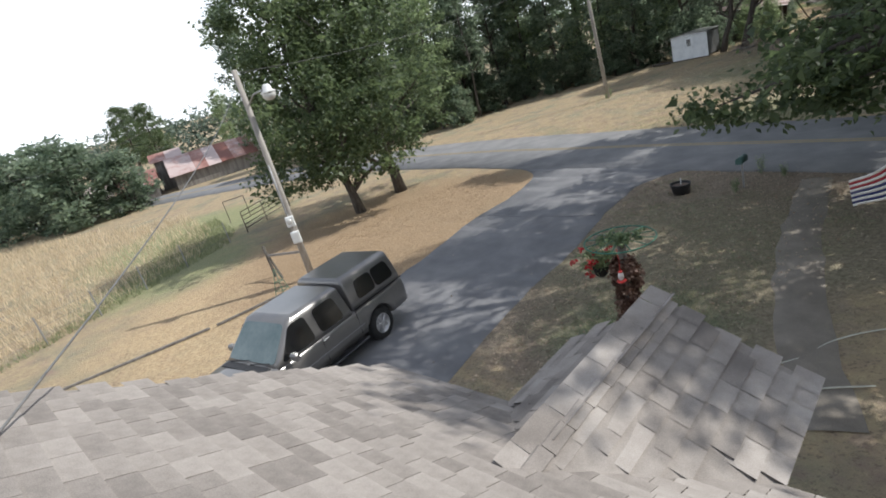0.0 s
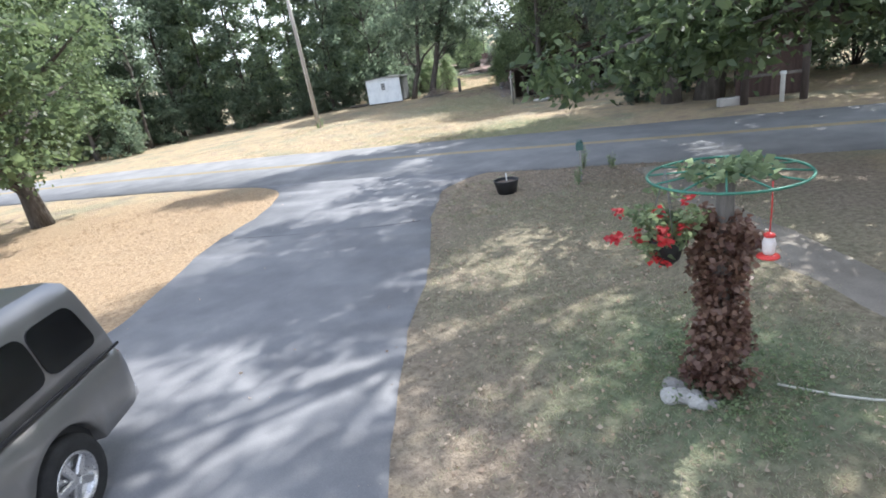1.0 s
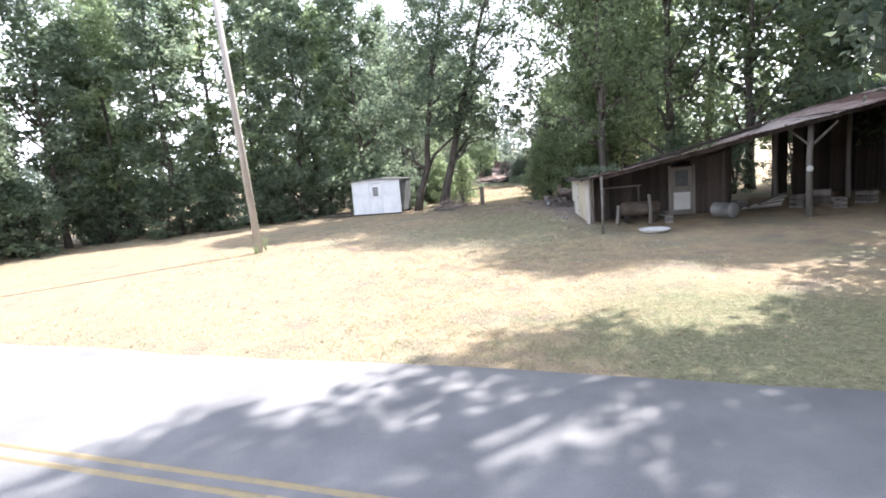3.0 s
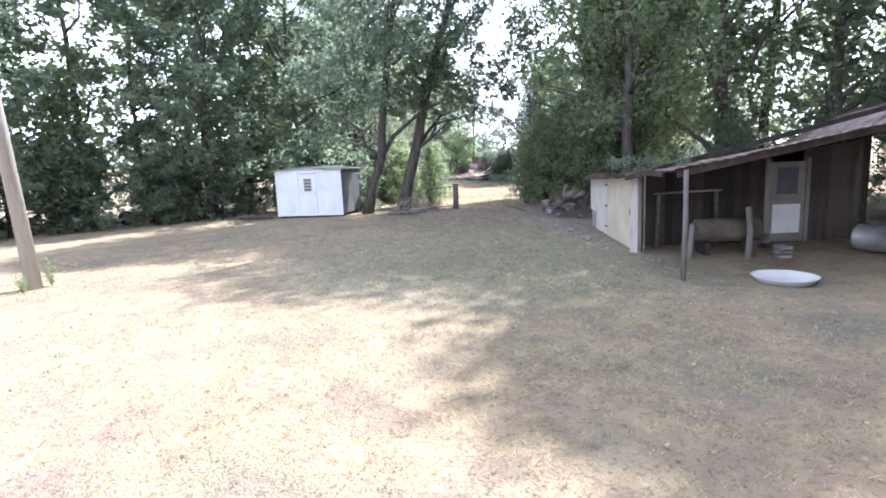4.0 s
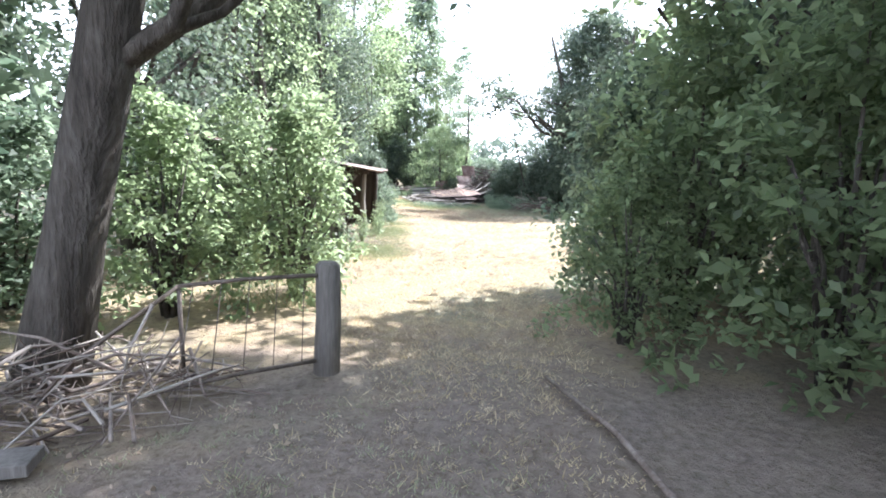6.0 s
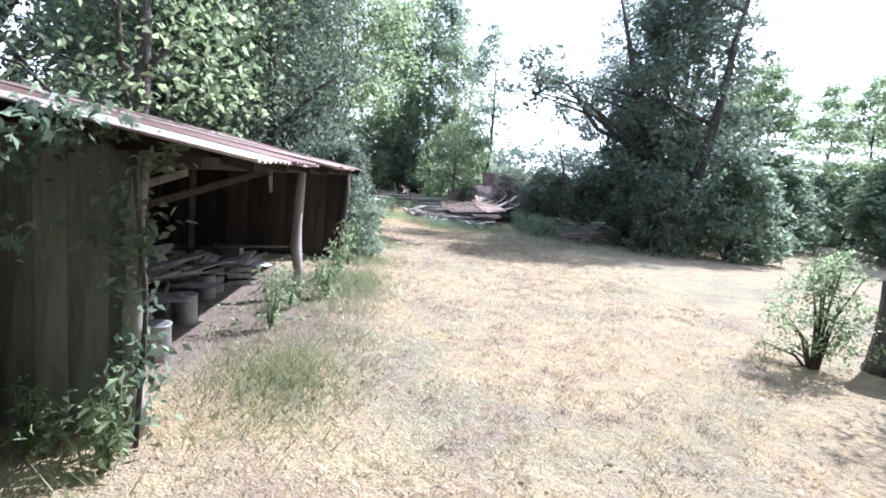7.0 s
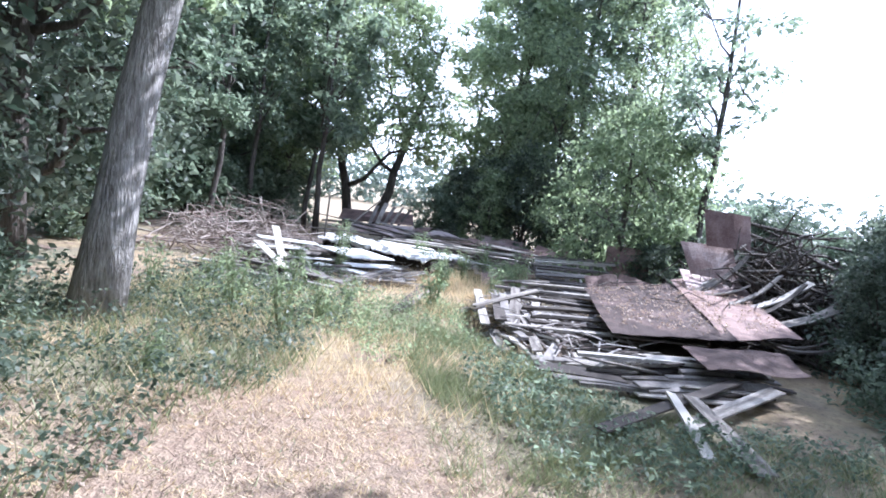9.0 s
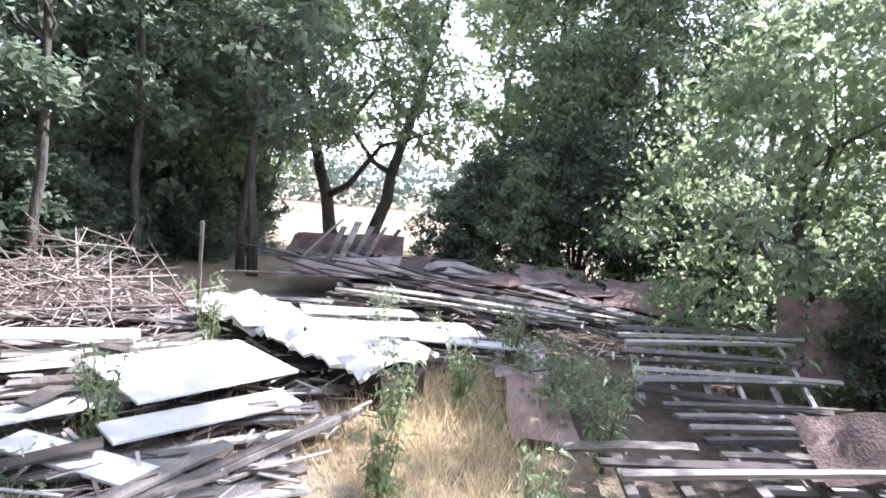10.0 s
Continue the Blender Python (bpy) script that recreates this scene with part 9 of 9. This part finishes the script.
def clumped(places, m, r):
    """m places round each of the given ones."""
    out = []
    for x, y, z in places:
        for k in range(m):
            out.append((x + r * G.normal(), y + r * G.normal(), z))
    return out


blades("grass_tuft", clumped(scatter(YARD, 2300, G, (), (0.3, -0.05)), 14, 0.04), 0.02, 0.055, 0.013, M["grass_dull"], G, "short green tufts of clover and grass in the yard", 0.9)
blades("grass_tuft", clumped(scatter(YARD, 2200, G), 12, 0.045), 0.02, 0.05, 0.013, M["straw_dull"], G, "short dry tufts of grass in the yard", 1.2)
blades("grass_tuft", clumped(scatter([(18.5, 33.5), (22.0, 36.0), (25.5, 41.0), (22, 43), (17, 39)], 1500, G), 14, 0.05), 0.02, 0.06, 0.014, M["grass_dull"], G, "green clover and grass before the barn", 0.9)
blades("grass_tuft", clumped(scatter(TRACK, 2600, G), 14, 0.05), 0.02, 0.06, 0.013, M["straw"], G, "dry tufts of mown straw on the track", 1.3)
blades("grass_tuft", clumped(scatter(LAWN, 1500, G, (), (0.5, -0.1)), 12, 0.04), 0.02, 0.05, 0.013, M["grass_dull"], G, "short green tufts on the lawn", 0.9)
blades("grass_tuft", clumped(scatter([(43.6, 68.0), (46.4, 67.4), (49.0, 68.8), (46.4, 70.4), (46.0, 73.0), (44.8, 73.6), (44.2, 70.6)], 420, G), 16, 0.07), 0.08, 0.28, 0.010, M["grass"], G, "soft green grass before the boards", 0.8)
blades("grass_tuft", clumped(scatter(TRACK, 2300, G, (), (0.9, -0.12)), 14, 0.05), 0.02, 0.08, 0.013, M["straw_dark"], G, "brown dead tufts on the track", 1.2)
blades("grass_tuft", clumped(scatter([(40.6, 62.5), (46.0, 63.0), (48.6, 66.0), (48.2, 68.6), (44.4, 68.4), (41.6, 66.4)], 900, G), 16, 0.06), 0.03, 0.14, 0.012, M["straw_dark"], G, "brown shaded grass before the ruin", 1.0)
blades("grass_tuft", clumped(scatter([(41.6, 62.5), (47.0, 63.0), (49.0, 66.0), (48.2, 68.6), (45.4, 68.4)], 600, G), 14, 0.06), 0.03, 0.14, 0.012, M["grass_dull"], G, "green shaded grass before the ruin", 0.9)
blades("grass_tuft", clumped(scatter(YARD, 1500, G, (), (0.7, -0.1)), 12, 0.05), 0.015, 0.045, 0.013, M["straw_dark"], G, "brown dead tufts in the yard", 1.4)
blades("grass_tuft", clumped(scatter(LAWN, 900, G, (), (0.7, -0.1)), 12, 0.05), 0.015, 0.045, 0.013, M["straw_dark"], G, "brown dead tufts on the lawn", 1.4)
weed_low = [(44.6, 69.0), (46.4, 68.4), (49.0, 69.0), (46.3, 69.9), (45.6, 72.4), (44.9, 71.4)]
PATHWAY = [(41.0, 66.0), (43.4, 66.6), (44.6, 70.2), (43.6, 71.8), (42.4, 70.6)]
blades("tall_grass", scatter(RUIN, 7000, G, (PATHWAY,), (0.6, 0.02)), 0.08, 0.34, 0.014, M["grass"], G, "tall green grass round the ruin", 0.8)
blades("tall_grass", scatter(RUIN, 9000, G, (), (0.7, -0.1)), 0.08, 0.36, 0.012, M["straw"], G, "tall dry grass round the ruin", 0.7)
blades("tall_grass", scatter([(45.0, 74.0), (46.8, 75.0), (48.4, 77.6), (49.0, 80.8), (47.6, 80.6), (46.0, 77.6)], 3400, G, (), (0.9, -0.1)), 0.12, 0.45, 0.010, M["straw"], G, "tall dry straw in the middle of the ruin", 0.5)
blades("tall_grass", scatter([(44.4, 69.0), (46.2, 69.4), (46.0, 72.6), (45.0, 73.6), (44.2, 71.6)], 6500, G, (), (1.1, -0.05)), 0.06, 0.26, 0.009, M["grass"], G, "tall soft green grass before the boards", 0.7)
jitter = lambda P, r: [(x + r * G.normal(), y + r * G.normal(), z) for x, y, z in P]
blades("tall_grass", jitter(scatter([(31.6, 54.9), (34.6, 59.1), (36.9, 62.5), (37.6, 62.0), (35.2, 58.4), (32.3, 54.3)], 11000, G, (), (0.8, -0.3)), 0.3), 0.05, 0.20, 0.012, M["grass"], G, "green grass along the open shed", 1.0)
blades("tall_grass", scatter([(46.6, 60.5), (45.6, 64.5), (46.6, 69.0), (50.5, 69.6), (52, 66), (51, 60)], 7000, G), 0.05, 0.3, 0.014, M["grass_dull"], G, "shaded grass under the trees", 0.9)
blades("meadow_grass", scatter([(-19.0, 14), (-16.8, 20.5), (-14.6, 26), (-16.5, 32), (-22, 40), (-48, 52), (-60, 40), (-40, 14)], 26000, G), 0.3, 0.75, 0.04, M["straw_dull"], G, "tall dry pasture grass behind the fence", 0.4)
blades("meadow_grass", scatter([(-18.0, 15), (-15.9, 20.5), (-13.4, 27), (-14.2, 30), (-18, 36), (-19, 32), (-17.5, 21.5)], 7000, G), 0.1, 0.35, 0.03, M["grass"], G, "green grass along the fence", 0.5)
LEFT = [(38.0, 66.2), (39.4, 66.4), (40.3, 67.2), (41.0, 68.2), (41.9, 70.0), (43.2, 71.8), (44.0, 74.0), (42.6, 76.6), (40.0, 76.0), (38.6, 70.0)]
blades("grass_tuft", jitter(scatter([(37.6, 63.6), (39.2, 64.0), (40.2, 66.0), (39.6, 67.2), (37.8, 66.6)], 6000, G), 0.2), 0.03, 0.12, 0.012, M["grass"], G, "short green grass in the shade beside the track", 0.9)
blades("tall_grass", scatter(LEFT, 5500, G), 0.1, 0.4, 0.014, M["grass"], G, "tall green grass at the foot of the trees", 0.8)
blades("tall_grass", scatter([(29.0, 51.2), (31.3, 54.6), (30.6, 55.6), (28.2, 53.6), (27.6, 51.5)], 2000, G), 0.06, 0.3, 0.014, M["grass"], G, "green weeds beside the shed wall", 0.8)


def weed_patch(poly, n, h, size, leaf, label, per=16):
    """Low broad-leaved weeds, too many to count."""
    cs = [(x, y, z + 0.04 + h * G.random() ** 1.6) for x, y, z in scatter(poly, n, G)]
    ob = part("weed_patch", leaf_cloud("weed_patch", cs, per, 0.16, size, M[leaf], G, 0.3, 0.8, 0.5), None)
    tagged(ob, label, "weeds", kind="stuff")


weed_patch(LEFT, 800, 0.4, 0.06, "leaf_d", "leafy green weeds beside the straw path")
weed_patch([(38.0, 65.6), (39.3, 67.0), (40.4, 69.4), (40.4, 74.0), (38.6, 74.0), (37.8, 66.0)], 420, 0.8, 0.09, "leaf_c", "deep green weeds under the trees", 18)
weed_patch([(47.2, 66.6), (48.4, 64.4), (50.2, 65.0), (52.4, 70.2), (50.4, 71.0), (48.8, 69.0)], 820, 0.75, 0.08, "leaf_c", "dark green weeds in the shade beside the ruin", 18)
weed_patch([(43.6, 71.6), (45.3, 72.0), (46.3, 74.6), (45.4, 76.0), (44.2, 74.6)], 260, 0.18, 0.05, "leaf_b", "low green weeds in the grass before the boards", 12)
weed_patch(weed_low, 260, 0.22, 0.06, "leaf_c", "low green weeds before the boards")
weed_patch([(41.4, 73.4), (43.6, 72.6), (45.0, 75.0), (44.6, 77.0), (43.6, 78.6), (41.4, 78.0)], 430, 0.24, 0.055, "leaf_b", "leafy weeds growing among the boards")
weed_patch([(48.4, 78.2), (49.3, 78.0), (49.9, 80.8), (49.0, 81.2)], 110, 0.5, 0.08, "leaf_b", "green weeds growing through the ruin")
weed_patch([tuple(sat(2.2, 0.5))[:2], tuple(sat(6.2, 0.7))[:2], tuple(sat(6.4, -0.5))[:2], tuple(sat(3.4, -0.6))[:2]], 70, 0.4, 0.06, "leaf_b", "leafy weeds growing at the front of the open shed", 12)
weed_patch([(37.0, 62.0), (37.7, 62.2), (38.3, 63.6), (37.4, 64.4)], 150, 1.3, 0.085, "leaf_c", "tall broad-leaved weeds at the end of the shed")
weed_patch([(1.55, 8.3), (2.9, 8.5), (3.0, 9.8), (1.7, 10.0)], 150, 0.05, 0.05, "leaf_b", "low green ground cover round the ivy post", 8)


def litter(name, poly, n, size, label):
    P = scatter(poly, n, G)
    P = [(x, y, z + 0.012 + 0.02 * G.random()) for x, y, z in P]
    ob = part(name, leaf_cloud(name, P, 1, 0.01, size, M["litter"], G, 0.0, 0.3, 0.75), None)
    tagged(ob, label, "fallen leaves", kind="stuff")


def sheet_litter(corners, n, label):
    """Leaf scraps lying on a sheet."""
    a, b, c, d = [Vector(p) for p in corners]
    P = []
    for k in range(n):
        u, v = 0.04 + 0.92 * G.random(), 0.04 + 0.92 * G.random() ** 0.8
        P.append(tuple(a.lerp(b, u).lerp(d.lerp(c, u), v) + Vector((0, 0, 0.03 + 0.02 * G.random()))))
    tagged(part("leaf_scraps", leaf_cloud("leaf_scraps", P, 3, 0.05, 0.05, M["litter"], G, 0.0, 0.25, 0.4), None), label, "fallen leaves", kind="stuff")


sheet_litter([(47.5, 72.1, 0.50), (49.3, 71.6, 0.60), (51.5, 75.2, 0.98), (49.2, 75.5, 0.62)], 420, "dry leaf scraps lying on the rusted sheet")
sheet_litter([(49.2, 71.75, 0.58), (50.8, 71.7, 0.66), (53.0, 75.8, 1.2), (51.3, 75.3, 1.02)], 260, "dry leaf scraps lying on the rusted sheet")
litter("fallen_leaves", LAWN, 2600, 0.05, "dry brown leaves scattered on the lawn")
litter("fallen_leaves", YARD, 2600, 0.05, "dry brown leaves scattered on the yard")
litter("fallen_leaves", TRACK, 1200, 0.05, "dry brown leaves on the track")
litter("fallen_leaves", [(-1.6, 9.2), (0.8, 12.8), (3.4, 16.4), (5.2, 18.2), (2.8, 24.0), (0.9, 21.0), (-2.6, 16.2), (-5.0, 13.6)], 260, 0.05, "few dry leaves on the driveway")


def weed(seed, h, label):
    rng = np.random.default_rng(seed)
    ob = thing("weed", Matrix(), label, "weed", "weeds")
    bm = bm_new()
    cs = []
    for k in range(6):
        a = 1.05 * k + rng.random()
        top = Vector((0.2 * h * math.cos(a), 0.2 * h * math.sin(a), h * (0.7 + 0.4 * rng.random())))
        tube(bm, [(0, 0, -0.03), top * 0.5 + Vector((0.02, 0, 0)), top], [0.010, 0.008, 0.004], 4)
        for j in range(7):
            cs.append(tuple(top * (0.25 + 0.75 * j / 6) + Vector(rng.normal(size=3)) * 0.03))
    part("stalk", bm, M["grass"], ob)["kind"] = "stuff"
    part("leaves", leaf_cloud("leaves", cs, 6, 0.09, 0.10, M["leaf_b"], rng, 0.7, 0.9, 0.26), None, ob)
    return ob


WEEDS = [weed(s, h, "leafy green weed with drooping pale leaves") for s, h in ((1, 0.55), (2, 0.75), (3, 0.95))]
SPOTS = [(44.0, 74.6), (43.2, 75.6), (44.4, 78.2), (43.4, 78.2), (47.8, 79.0), (48.9, 80.3), (48.0, 80.9), (47.6, 76.6), (48.7, 77.5), (46.9, 79.6), (45.6, 74.9), (42.2, 73.6), (41.8, 75.4), (42.0, 76.9),
         (41.0, 74.6), (46.6, 77.2), (46.9, 78.4), (42.8, 72.6), (41.6, 71.2), (40.2, 70.2), (39.6, 68.4), (39.3, 66.6), (43.4, 73.4), (44.8, 80.9), (46.4, 82.0), (48.9, 79.0), (47.2, 81.2),
         (31.2, 54.6), (30.4, 54.2), (29.6, 53.6), (30.8, 55.0), (29.9, 54.9), (33.2, 57.3), (34.6, 58.7), (35.5, 60.2), (36.4, 61.5), (36.9, 62.4), (33.8, 58.2), (29.2, 52.6), (37.4, 63.4), (28.8, 51.6), 
         (8.6, 16.6), (8.9, 15.9), (7.3, 15.6), (11.6, 42.2), (11.1, 41.8)]
for k, (x, y) in enumerate(SPOTS):
    m = pose(x, y, hill(x, y), 0, 0, 77 * k)
    c = copy_thing(WEEDS[k % 3], m) if k > 2 else WEEDS[k]
    c.matrix_basis = m
    s = 0.7 + 0.5 * G.random() if k < 41 else 0.6
    c.scale = (s, s, s)
